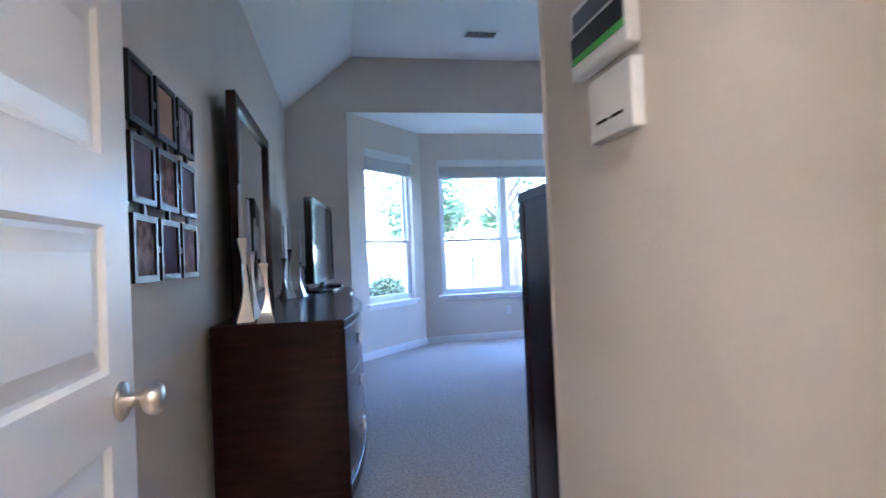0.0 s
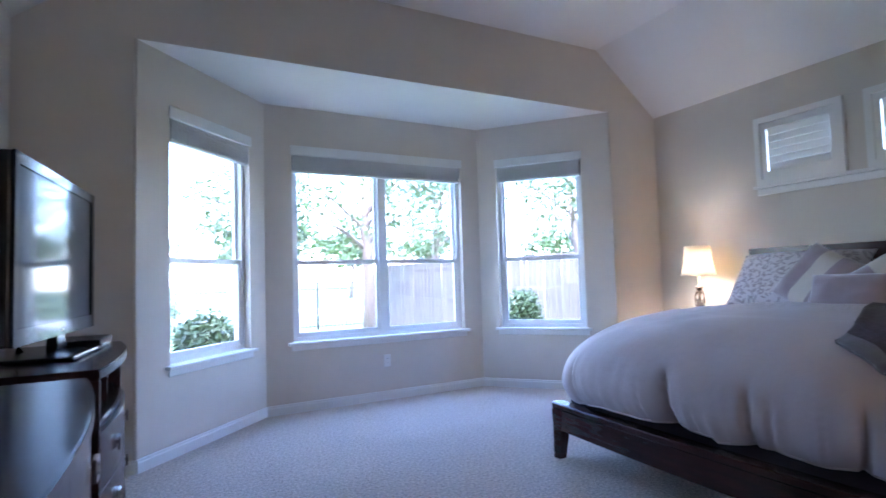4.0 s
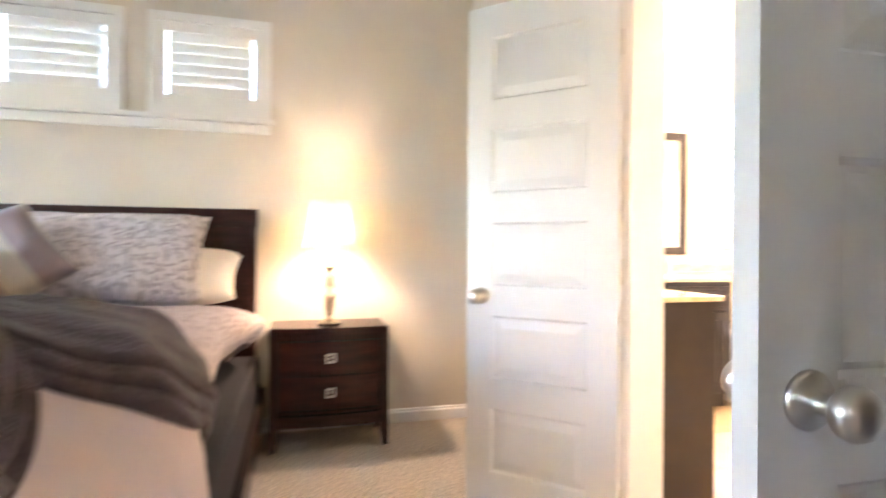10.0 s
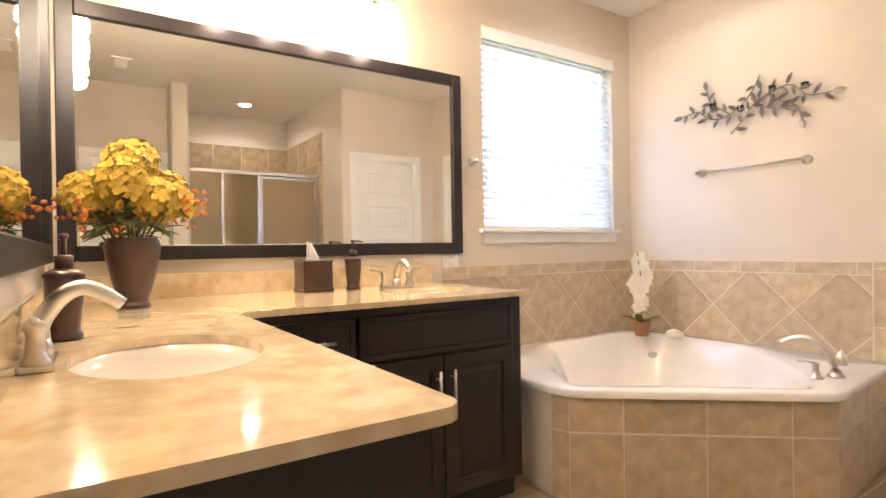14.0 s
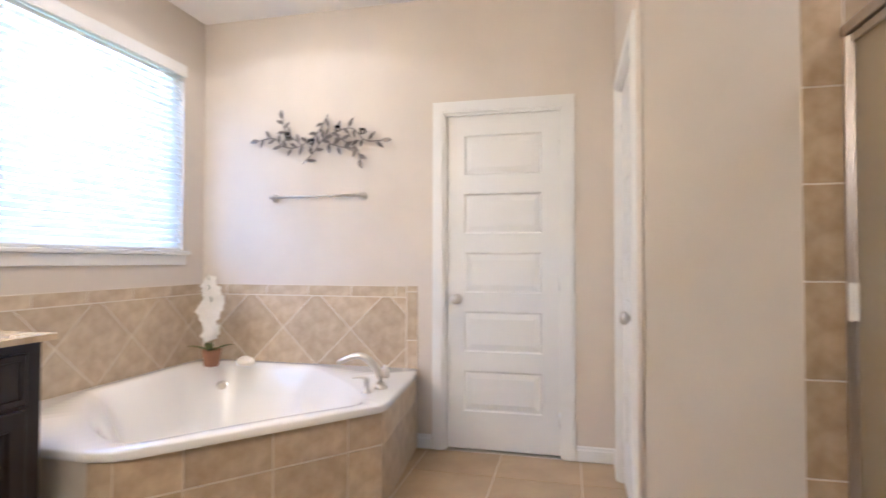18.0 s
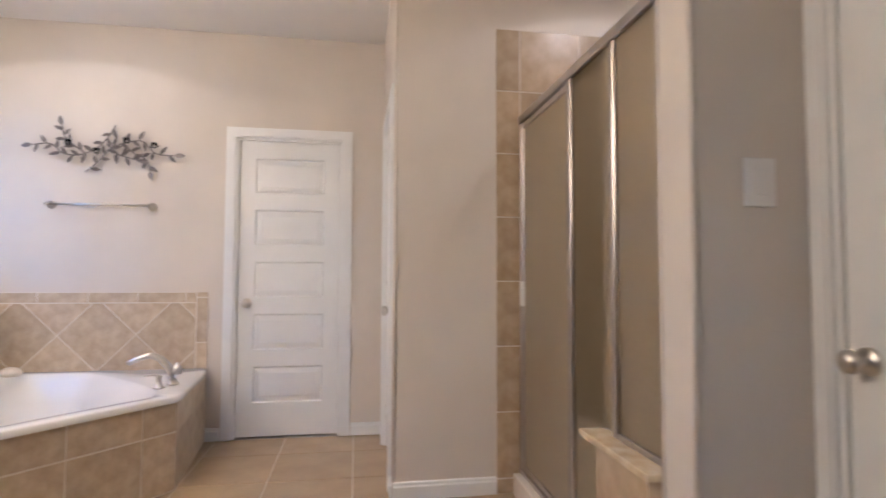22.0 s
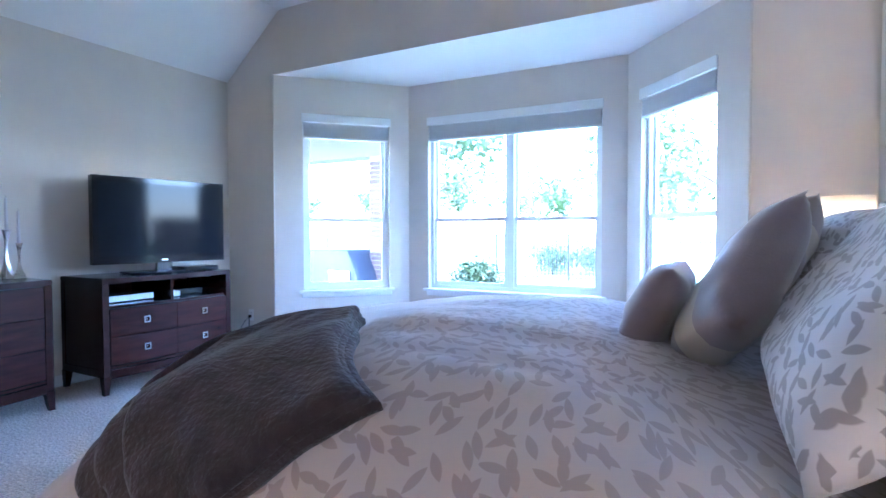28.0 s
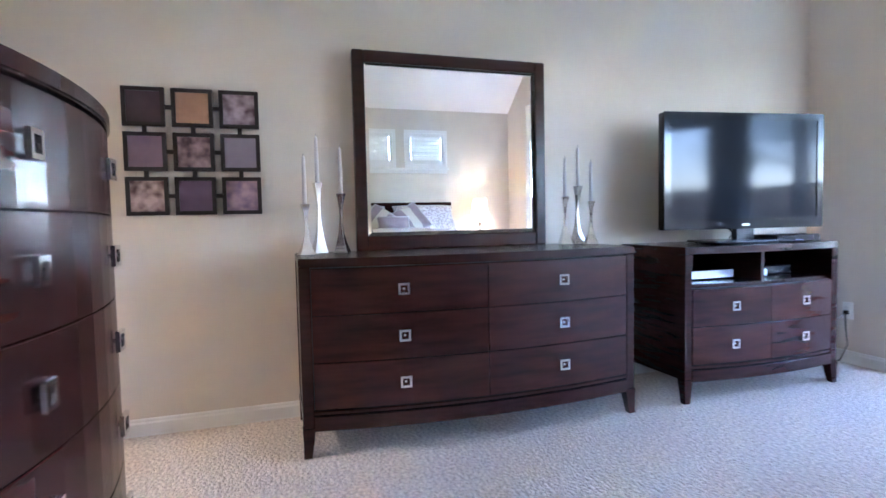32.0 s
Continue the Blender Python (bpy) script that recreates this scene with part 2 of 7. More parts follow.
# floors
bm = prism([(-0.13, -1.6), (1.2, -1.6), (1.2, 0.93), (5.45, 0.93), (5.45, 5.65), (4.75, 5.65), (3.85, 6.7), (1.5, 6.7), (0.58, 5.65), (-0.13, 5.65)], -0.12, 0.0)
floor_carpet = structure("floor_carpet", bm, M_CARPET)
ORIGIN = BATH
floor_bath = structure("floor_bath", bx(1.0, -2.8, -0.12, 5.9, 0.885, -0.006), M_GROUT)

# walls
ORIGIN = (0.0, 0.0)
THICK = 0.13
structure("wall_south", wall_bm((HALL + 0.13, YS), (6.0, YS), 0, 3.5, THICK, [(OPEN0 - HALL - 0.13, OPEN1 - HALL - 0.13, 0, 2.06)]), M_WALL)
CLER = [(2.262, 2.922), (3.042, 3.716), (3.855, 4.54)]
CZ0, CZ1 = 1.85, 2.43
structure("wall_east", wall_bm((XE, YS), (XE, YN), 0, 3.5, 0.16, [(a - YS + 0.06, b - YS - 0.06, CZ0 + 0.05, CZ1 - 0.06) for a, b in CLER]), M_WALL)
structure("wall_north", wall_bm((XE, YN), (0, YN), 0, 3.5, 0.14, [(XE - BAY[0][0], XE - BAY[3][0], 0, SOFFIT + 0.03)]), M_WALL)
structure("wall_north_header_edge", bx(BAY[3][0], YN, SOFFIT - 0.002, BAY[0][0], YN + 0.0018, SOFFIT + 0.03), M_WALL)
WZ0, WZ1 = 0.60, 2.368
WIN_E, WIN_N, WIN_W = (0.283, 1.165), (0.216, 1.98), (0.209, 1.089)
structure("wall_bay_east", wall_bm(BAY[0], BAY[1], 0, 2.9, 0.16, [(*WIN_E, WZ0, WZ1)]), M_WALL)
structure("wall_bay_north", wall_bm(BAY[1], BAY[2], 0, 2.9, 0.16, [(*WIN_N, WZ0, WZ1)]), M_WALL)
structure("wall_bay_west", wall_bm(BAY[2], BAY[3], 0, 2.9, 0.16, [(*WIN_W, WZ0, WZ1)]), M_WALL)
structure("wall_west", wall_bm((0, YN), (0, -1.6), 0, 3.5, 0.14), M_WALL)
structure("wall_hall", wall_bm((HALL, -1.6), (HALL, YS), 0, 3.5, 0.13), M_WALL)
structure("wall_hall_end", wall_bm((0, -1.6), (HALL, -1.6), 0, 3.5, 0.13), M_WALL)
structure("wall_entry", wall_bm((0, -0.065), (HALL, -0.065), 0, 3.5, 0.12, [(0.12, 0.98, 0, 2.06)]), M_WALL)
ORIGIN = BATH
BWY0, BWY1, BWZ0, BWZ1 = -2.455, -1.275, 1.205, 2.415
wall_bath_east = structure("wall_bath_east", wall_bm((XB, YT), (XB, YB), 0, 3.0, 0.16, [(BWY0 - YT, BWY1 - YT, BWZ0, BWZ1)]), M_WALL)
wall_bath_south = structure("wall_bath_south", wall_bm((1.0, YT), (XB + 0.16, YT), 0, 3.0, 0.14, [(3.325 - 1, 4.03 - 1, 0, 2.05)]), M_WALL)
structure("wall_closet_east", wall_bm((XC, YC), (XC, YT), 0, 3.0, 0.13, [(0.16, 0.87, 0, 2.05)]), M_WALL)
structure("wall_closet_north", wall_bm((1.2, YC), (XC - 0.13, YC), 0, 3.0, 0.13), M_WALL)
structure("wall_bath_west", wall_bm((XW3, YB), (XW3, YP), 0, 3.0, 0.13, [(YB - 0.665, YB - 0.045, 0, 2.05)]), M_WALL)
bm = wall_bm((1.07, YP), (XP, YP), 0, 3.0, 0.15)
structure("wall_shower_partition", bm, M_WALL)
wall_shower = structure("wall_shower_back", wall_bm((1.2, -0.18), (1.2, YC), 0, 3.0, 0.13), M_WALL)
structure("wall_toilet_room", wall_bm((1.25, YB), (1.25, YP), 0, 3.0, 0.12), M_WALL)

# unseen floor, walls and ceiling added behind the closed doors to block daylight
structure("floor_closets", bx(0.6, -4.0, -0.14, 5.0, -2.80, -0.02), M_CARPET)
structure("wall_linen_closet", wall_bm((4.3, -3.6), (3.0, -3.6), -0.02, 3.0, 0.1), M_WALL)
structure("wall_linen_closet_east", bx(4.3, -3.7, -0.02, 4.4, YT - 0.141, 3.0), M_WALL)
structure("wall_linen_closet_west", bx(2.9, -3.7, -0.02, 3.0, YT - 0.141, 3.0), M_WALL)
structure("wall_closet_back", bx(0.9, YT - 0.14, 0, 1.0, YC - 0.13, 3.0), M_WALL)
structure("ceiling_linen_closet", bx(2.9, -3.7, 2.9, 4.4, YT - 0.141, 3.0), M_CEIL)

# rounded corner beads
ORIGIN = (0.0, 0.0)
for x, y, z1 in ((HALL + 0.006, YS - 0.006, 3.3), (XP - 0.006 + BATH[0], YP - 0.006 + BATH[1], 2.78), (XP - 0.006 + BATH[0], YP - 0.144 + BATH[1], 2.78), (XC - 0.006 + BATH[0], YC - 0.006 + BATH[1], 2.78), (BAY[3][0] - 0.005, YN + 0.006, SOFFIT), (BAY[0][0] + 0.005, YN + 0.006, SOFFIT)):
    structure("trim_corner_bead", cyl(bmesh.new(), (x, y, 0.001), (x, y, z1), 0.011, n=20), M_WALL, smooth=True)

# ceilings
prof = [(-0.1, EAVE - 0.08), (0, EAVE), (0.73, FLAT), (4.57, FLAT), (XE, EAVE), (XE + 0.1, EAVE - 0.08), (XE + 0.1, 3.6), (-0.1, 3.6)]
bm = bmesh.new()
a = [bm.verts.new((x, -1.6, z)) for x, z in prof]
b = [bm.verts.new((x, YN + 0.07, z)) for x, z in prof]
bm.faces.new(a), bm.faces.new(b)
for k in range(len(prof)):
    bm.faces.new((a[k], a[(k + 1) % 8], b[(k + 1) % 8], b[k]))
bmesh.ops.recalc_face_normals(bm, faces=bm.faces)
structure("ceiling", bm, M_CEIL)
structure("ceiling_bay", prism([(4.76, 5.602), (3.88, 6.75), (1.48, 6.75), (0.57, 5.602)], SOFFIT - 0.004, 2.95), M_CEIL)
ORIGIN = BATH
structure("ceiling_bath", bx(1.0, -2.8, BATH_C, 5.9, YB - 0.001, 3.0), M_CEIL)
ORIGIN = (0.0, 0.0)


# baseboards: a stepped profile along a wall line, the room on the left
def baseboard(p0, p1, name="baseboard"):
    p0, p1 = Vector((*p0, 0)), Vector((*p1, 0))
    d = (p1 - p0).normalized()
    n = Vector((-d.y, d.x, 0))
    prof_b = [(0.0, 0.0), (0.014, 0.0), (0.014, 0.062), (0.009, 0.070), (0.009, 0.080), (0.004, 0.086), (0.0, 0.086)]
    bm = bmesh.new()
    r0 = [bm.verts.new(p0 + n * a + Vector((0, 0, z))) for a, z in prof_b]
    r1 = [bm.verts.new(p1 + n * a + Vector((0, 0, z))) for a, z in prof_b]
    for k in range(len(prof_b) - 1):
        bm.faces.new((r0[k], r1[k], r1[k + 1], r0[k + 1]))
    bm.faces.new(r0), bm.faces.new(r1)
    bmesh.ops.recalc_face_normals(bm, faces=bm.faces)
    return structure(name, bm, M_WHITE)


for p0, p1 in (((HALL + 0.0, YS), (OPEN0 - 0.075, YS)), ((OPEN1 + 0.075, YS), (XE, YS)), ((XE, YS), (XE, YN)), ((XE, YN), BAY[0]), (BAY[0], BAY[1]), (BAY[1], BAY[2]), (BAY[2], BAY[3]),
               (BAY[3], (0, YN)), ((0, YN), (0, -0.06)), ((HALL, -0.06), (HALL, YS))):
    baseboard(p0, p1)
ORIGIN = BATH
for p0, p1 in (((3.0, YT), (3.245, YT)), ((4.11, YT), (4.225, YT)), ((2.5, YC), (XC, YC)), ((XC, YC), (XC, YC - 0.09)), ((XC, YC - 0.94), (XC, YT)),
               ((XW3, YP), (XP, YP)), ((XP, YP - 0.15), (XP, YP))):
    baseboard(p0, p1)


ORIGIN = (0.0, 0.0)
# ---- doors ----
def door_casing(name, width, height, depth, both=True):
    """Casing and jambs of a doorway as a structure thing: local x along the wall, the opening from 0 to width, y = 0 the near face and -depth the far one."""
    t = thing(name, kind="structure")
    prof_c = ((0.0, 0.012, 0.015), (0.012, 0.05, 0.019), (0.05, 0.07, 0.013))
    for face in ((0.0, 1), (-depth, -1))[: 2 if both else 1]:
        y, sgn = face
        for side in (0, 1):
            bm = bmesh.new()
            for a, b2, h in prof_c:
                xa, xb = (-a - 0.004, -b2 - 0.004) if side == 0 else (width + a + 0.004, width + b2 + 0.004)
                box(bm, min(xa, xb), min(y, y + sgn * h), 0, max(xa, xb), max(y, y + sgn * h), height + 0.004 + b2)
            part("casing", bm, M_WHITE, t)
        bm = bmesh.new()
        for a, b2, h in prof_c:
            box(bm, -0.004 - a, min(y, y + sgn * h), height + 0.004 + a, width + 0.004 + a, max(y, y + sgn * h), height + 0.004 + b2)
        part("casing_head", bm, M_WHITE, t)
    for xa, xb in ((-0.004, 0.012), (width - 0.012, width + 0.004)):
        part("jamb", bx(xa, -depth - 0.002, 0, xb, 0.002, height), M_WHITE, t)
    part("jamb_head", bx(-0.004, -depth - 0.002, height - 0.012, width + 0.004, 0.002, height + 0.006), M_WHITE, t)
    return t


def knob(parent, x, y, z, sgn, material):
    """A round door knob on its rose; y is the leaf's face, sgn the side it stands out to."""
    prof_k = [(0.0, 0.0), (0.033, 0.0), (0.033, 0.004), (0.028, 0.009), (0.012, 0.012), (0.011, 0.032), (0.020, 0.037), (0.0275, 0.046), (0.0285, 0.055), (0.024, 0.064), (0.012, 0.069), (0.0, 0.070)]
    bm = lathe(prof_k, 24)
    bm.transform(Matrix.Translation((x, y, z)) @ Matrix.Rotation(radians(-90 * sgn), 4, "X"))
    return part("door_knob", bm, material, parent, "brushed nickel knob", smooth=True)


def door_leaf(t, width, height=2.03, thick=0.036, knob_x=None, hinge_x=0.0, z0=0.012, both_knobs=True, hinge_side=1, knob_z=0.915):
    """A five-panel moulded leaf from x = 0 to width, its thickness centred on y = 0."""
    stile, rail = 0.105, 0.115
    ph = (height - 0.125 - 0.225 - 4 * rail) / 5
    zs = [z0 + 0.225 + k * (ph + rail) for k in range(5)]
    bm = wall_bm((0, thick / 2), (width, thick / 2), z0, z0 + height, thick, [(stile, width - stile, z, z + ph) for z in zs])
    part("leaf", bm, M_DOOR, t)
    for z in zs:
        bm = bmesh.new()
        x0, x1, za, zb = stile, width - stile, z, z + ph
        for sgn in (1, -1):
            rings = []
            for inset, dep in ((0.0, 0.0), (0.008, 0.009), (0.016, 0.009), (0.046, 0.003)):
                yy = sgn * (thick / 2 - dep)
                rings.append([bm.verts.new(c) for c in ((x0 + inset, yy, za + inset), (x1 - inset, yy, za + inset), (x1 - inset, yy, zb - inset), (x0 + inset, yy, zb - inset))])
            for r0, r1 in zip(rings, rings[1:]):
                for k in range(4):
                    bm.faces.new((r0[k], r0[(k + 1) % 4], r1[(k + 1) % 4], r1[k]))
            bm.faces.new(rings[-1])
        bmesh.ops.recalc_face_normals(bm, faces=bm.faces)
        part("panel", bm, M_DOOR, t)
    if knob_x is not None:
        knob(t, knob_x, thick / 2, knob_z, 1, M_NICKEL)
        if both_knobs:
            knob(t, knob_x, -thick / 2, knob_z, -1, M_NICKEL)
    for z in (0.22, 1.02, 1.82):
        bm = cyl(bmesh.new(), (hinge_x, hinge_side * (thick / 2 + 0.004), z - 0.045), (hinge_x, hinge_side * (thick / 2 + 0.004), z + 0.045), 0.0065, n=10)
        part("hinge", bm, M_NICKEL if hinge_side < 0 else M_WHITE, t, smooth=True)


def place(t, x, y, rz, z=0.0):
    t.matrix_basis = Matrix.Translation((*ORIGIN, 0)) @ pose(x, y, z, 0, 0, rz)
    return t


# doorways
place(door_casing("trim_double_doorway", OPEN1 - OPEN0, 2.06, THICK), OPEN0, YS, 0)
place(door_casing("trim_entry_doorway", 0.86, 2.06, 0.12), 0.12, -0.065, 0)
ORIGIN = BATH
place(door_casing("trim_linen_doorway", 0.705, 2.05, 0.14, False), 3.325, YT, 0)
place(door_casing("trim_closet_doorway", 0.71, 2.05, 0.13, False), XC, YC - 0.16, -90)
place(door_casing("trim_toilet_doorway", 0.62, 2.05, 0.13, False), XW3, 0.665, -90)
ORIGIN = (0.0, 0.0)

t = place(thing("door_bath_west", label="white five-panel door leaf standing half open into the bedroom", category="door", group="bathroom double doors"), OPEN0 + 0.006, YS + 0.030, 88.5)
door_leaf(t, 0.610, knob_x=0.610 - 0.065, hinge_side=1, knob_z=0.935)
t = place(thing("door_bath_east", label="white five-panel door leaf swung wide open beside the bedroom wall", category="door", group="bathroom double doors"), OPEN1 + 0.004, YS + 0.034, 44)
door_leaf(t, 0.585, knob_x=0.585 - 0.06, hinge_side=-1)
t = place(thing("door_entry", label="white five-panel entry door open against the bedroom wall", category="door"), 0.175, -0.035, 90.5)
door_leaf(t, 0.80, knob_x=0.80 - 0.06, hinge_side=-1, knob_z=0.90)
ORIGIN = BATH
t = place(thing("door_linen", label="closed white five-panel door beside the bathtub", category="door"), 3.339, YT - 0.035, 0)
door_leaf(t, 0.677, knob_x=0.677 - 0.06, both_knobs=False)
t = place(thing("door_closet", label="closed white five-panel closet door in the bathroom", category="door"), XC - 0.035, YC - 0.174, -90)
door_leaf(t, 0.682, knob_x=0.06, hinge_x=0.682, both_knobs=False)
t = place(thing("door_toilet", label="closed white five-panel door beside the light switch", category="door"), XW3 - 0.030, 0.651, -90)
door_leaf(t, 0.592, knob_x=0.592 - 0.05, both_knobs=False)
ORIGIN = (0.0, 0.0)

# ---- bay windows ----
M_VINYL = mat("window_vinyl", (0.82, 0.82, 0.81), 0.35, var=0.01)
M_GLASS = bpy.data.materials.new("window_glass")
M_GLASS.use_nodes = True
nt = M_GLASS.node_tree
nt.nodes.clear()
o_ = nt.nodes.new("ShaderNodeOutputMaterial")
tr_ = nt.nodes.new("ShaderNodeBsdfTransparent")
gl_ = nt.nodes.new("ShaderNodeBsdfGlossy")
gl_.inputs["Roughness"].default_value = 0.0
mx_ = nt.nodes.new("ShaderNodeMixShader")
mx_.inputs[0].default_value = 0.05
nt.links.new(tr_.outputs[0], mx_.inputs[1])
nt.links.new(gl_.outputs[0], mx_.inputs[2])
nt.links.new(mx_.outputs[0], o_.inputs[0])
M_SLAT = mat("blind_slat", (0.66, 0.64, 0.62), 0.5, var=0.03, scale=20)


def double_hung(t, x0, x1, z0, z1):
    """One double-hung window: frame, two sashes, panes; local -y is outdoors."""
    fw, ya, yb = 0.035, -0.13, -0.055
    bm = wall_bm((x0, yb), (x1, yb), z0, z1, yb - ya, [(x0 * 0 + fw, x1 - x0 - fw, z0 + fw, z1 - fw)])
    part("window_frame", bm, M_VINYL, t)
    zm = z0 + 0.405 * (z1 - z0)
    for za, zb, y in ((z0 + fw, zm + 0.02, -0.066), (zm - 0.02, z1 - fw, -0.095)):
        s = part("sash", wall_bm((x0 + fw, y), (x1 - fw, y), za, zb, 0.026, [(0.03, x1 - x0 - 2 * fw - 0.03, za + 0.038, zb - 0.034)]), M_VINYL, t)
        p = part("pane", bx(x0 + fw + 0.028, y - 0.016, za + 0.036, x1 - fw - 0.028, y - 0.012, zb - 0.032), M_GLASS, s)
        p.visible_shadow = False
    part("sash_lock", bx((x0 + x1) / 2 - 0.02, -0.066, zm + 0.021, (x0 + x1) / 2 + 0.02, -0.045, zm + 0.032, bevel=0.003), M_VINYL, t)


def bay_window(name, start, rz, w, units):
    t = place(thing(name, kind="structure"), *start, rz)
    z0, z1 = WZ0 + 0.004, WZ1 - 0.004
    step = (w - 0.008) / units
    for k in range(units):
        double_hung(t, 0.004 + k * step, 0.004 + (k + 1) * step, z0 + 0.01, z1)
    bm = box(bmesh.new(), -0.045, -0.06, z0 - 0.018, w + 0.045, 0.045, z0 + 0.008, bevel=0.006, seg=2)
    part("window_sill", bm, M_WHITE, t)
    part("sill_apron", bx(-0.02, 0.0005, z0 - 0.065, w + 0.02, 0.014, z0 - 0.018, bevel=0.004), M_WHITE, t)
    return t


def raised_blind(start, rz, w):
    """A drawn-up slatted blind: valance, stacked slats, bottom rail, wand and cord."""
    t = place(thing("window_blind", label="white faux-wood blind drawn up under its valance in the window head", category="blind", group="bay window blinds"), *start, rz)
    zt = WZ1 + 0.012
    part("valance", bx(-0.012, 0.004, zt - 0.085, w + 0.012, 0.018, zt, bevel=0.004), M_WHITE, t)
    part("headrail", bx(0.01, -0.05, zt - 0.065, w - 0.01, 0.0, zt - 0.02), M_WHITE, t)
    for k in range(22):
        z = zt - 0.088 - 0.0062 * k
        j = random.uniform(-0.003, 0.003)
        part("slat", bx(0.012, -0.048 + j, z - 0.0048, w - 0.012, 0.002 + j, z - 0.0008), M_SLAT, t)
    z = zt - 0.088 - 0.0062 * 22
    part("bottom_rail", bx(0.012, -0.048, z - 0.018, w - 0.012, 0.002, z, bevel=0.003), M_WHITE, t)
    part("cord", tube([(w - 0.08, 0.004, z + 0.02), (w - 0.075, 0.006, z - 0.1), (w - 0.08, 0.006, z - 0.22)], 0.0015, 5), M_WHITE, t)


for name, p, q, (s0, s1), units in (("window_east", BAY[0], BAY[1], WIN_E, 1), ("window_north", BAY[1], BAY[2], WIN_N, 2), ("window_west", BAY[2], BAY[3], WIN_W, 1)):
    d = Vector((q[0] - p[0], q[1] - p[1])).normalized()
    st = (p[0] + d.x * s0, p[1] + d.y * s0)
    rz = math.degrees(math.atan2(d.y, d.x))
    bay_window(name, st, rz, s1 - s0, units)
    raised_blind(st, rz, s1 - s0)

# ---- clerestory shutters over the bed ----
M_SHUT = mat("shutter_white", (0.82, 0.80, 0.76), 0.4, var=0.01)
for n_, (a, b) in enumerate(CLER):
    t = place(thing("window_clerestory_%d" % (n_ + 1), kind="structure"), XE, a, 90)
    w, z0, z1 = b - a, CZ0, CZ1
    part("window_frame", wall_bm((0, 0.022), (w, 0.022), z0, z1, 0.030, [(0.05, w - 0.05, z0 + 0.05, z1 - 0.05)]), M_SHUT, t)
    part("pane", bx(0.06, -0.13, z0 + 0.05, w - 0.06, -0.126, z1 - 0.05), M_GLASS, t).visible_shadow = False
    sh = place(thing("plantation_shutter", label="white plantation shutter with tilted louvres above the bed", category="shutter", group="shutters over the bed"), XE, a, 90)
    part("shutter_frame", wall_bm((0.052, 0.012), (w - 0.052, 0.012), z0 + 0.052, z1 - 0.052, 0.028, [(0.045, w - 0.149, z0 + 0.115, z1 - 0.105)]), M_SHUT, sh)
    za, zb = z0 + 0.115, z1 - 0.105
    lou = 6
    for k in range(lou):
        zc = za + (k + 0.5) * (zb - za) / lou
        bm = bmesh.new()
        bmesh.ops.create_cube(bm, size=1.0)
        bmesh.ops.scale(bm, vec=(w - 0.205, 0.064, 0.008), verts=bm.verts)
        bmesh.ops.bevel(bm, geom=bm.edges[:], offset=0.0035, segments=1, affect="EDGES")
        bm.transform(Matrix.Translation((w / 2, -0.004, zc)) @ Matrix.Rotation(radians(76), 4, "X"))
        part("louvre", bm, M_SHUT, sh)
tsill = structure("trim_clerestory_sill", box(bmesh.new(), XE - 0.045, CLER[0][0] - 0.02, CZ0 - 0.028, XE - 0.0005, CLER[2][1] + 0.02, CZ0 - 0.001, bevel=0.006, seg=2), M_SHUT)
structure("trim_clerestory_apron", box(bmesh.new(), XE - 0.018, CLER[0][0], CZ0 - 0.085, XE - 0.0005, CLER[2][1], CZ0 - 0.0285, bevel=0.005), M_SHUT)

# ---- bathroom window and blind ----
ORIGIN = BATH
t = place(thing("window_bath", kind="structure"), XB, BWY0, 90)
w = BWY1 - BWY0
part("window_frame", wall_bm((0.004, -0.06), (w - 0.004, -0.06), BWZ0 + 0.004, BWZ1 - 0.004, 0.07, [(0.04, w - 0.05, BWZ0 + 0.05, BWZ1 - 0.05)]), M_VINYL, t)
part("pane", bx(0.03, -0.10, BWZ0 + 0.04, w - 0.03, -0.094, BWZ1 - 0.04), M_GLASS, t).visible_shadow = False
part("window_sill", box(bmesh.new(), -0.04, -0.06, BWZ0 - 0.02, w + 0.04, 0.035, BWZ0 + 0.004, bevel=0.005), M_WHITE, t)
part("sill_apron", bx(-0.02, 0.0005, BWZ0 - 0.085, w + 0.02, 0.014, BWZ0 - 0.02, bevel=0.004), M_WHITE, t)
M_BLIND = mat("bath_blind_slat", (0.86, 0.86, 0.85), 0.5, var=0.02)
bl = place(thing("bath_blind", label="closed white horizontal blind glowing with daylight over the bathtub", category="blind"), XB, BWY0, 90)
part("valance", bx(-0.008, 0.003, BWZ1 - 0.07, w + 0.008, 0.016, BWZ1 + 0.006, bevel=0.003), M_WHITE, bl)
ns_ = 28
for k in range(ns_):
    zc = BWZ0 + 0.035 + k * (BWZ1 - 0.085 - BWZ0 - 0.035) / (ns_ - 1)
    bm = bmesh.new()
    bmesh.ops.create_cube(bm, size=1.0)
    bmesh.ops.scale(bm, vec=(w - 0.016, 0.048, 0.003), verts=bm.verts)
    bm.transform(Matrix.Translation((w / 2, -0.026, zc)) @ Matrix.Rotation(radians(-51), 4, "X"))
    part("slat", bm, M_BLIND, bl)
for x in (0.15, w / 2, w - 0.15):
    part("ladder_cord", bx(x - 0.002, -0.028, BWZ0 + 0.02, x + 0.002, -0.024, BWZ1 - 0.06), M_WHITE, bl)
part("bottom_rail", bx(0.008, -0.05, BWZ0 + 0.006, w - 0.008, -0.005, BWZ0 + 0.024, bevel=0.003), M_WHITE, bl)
ORIGIN = (0.0, 0.0)
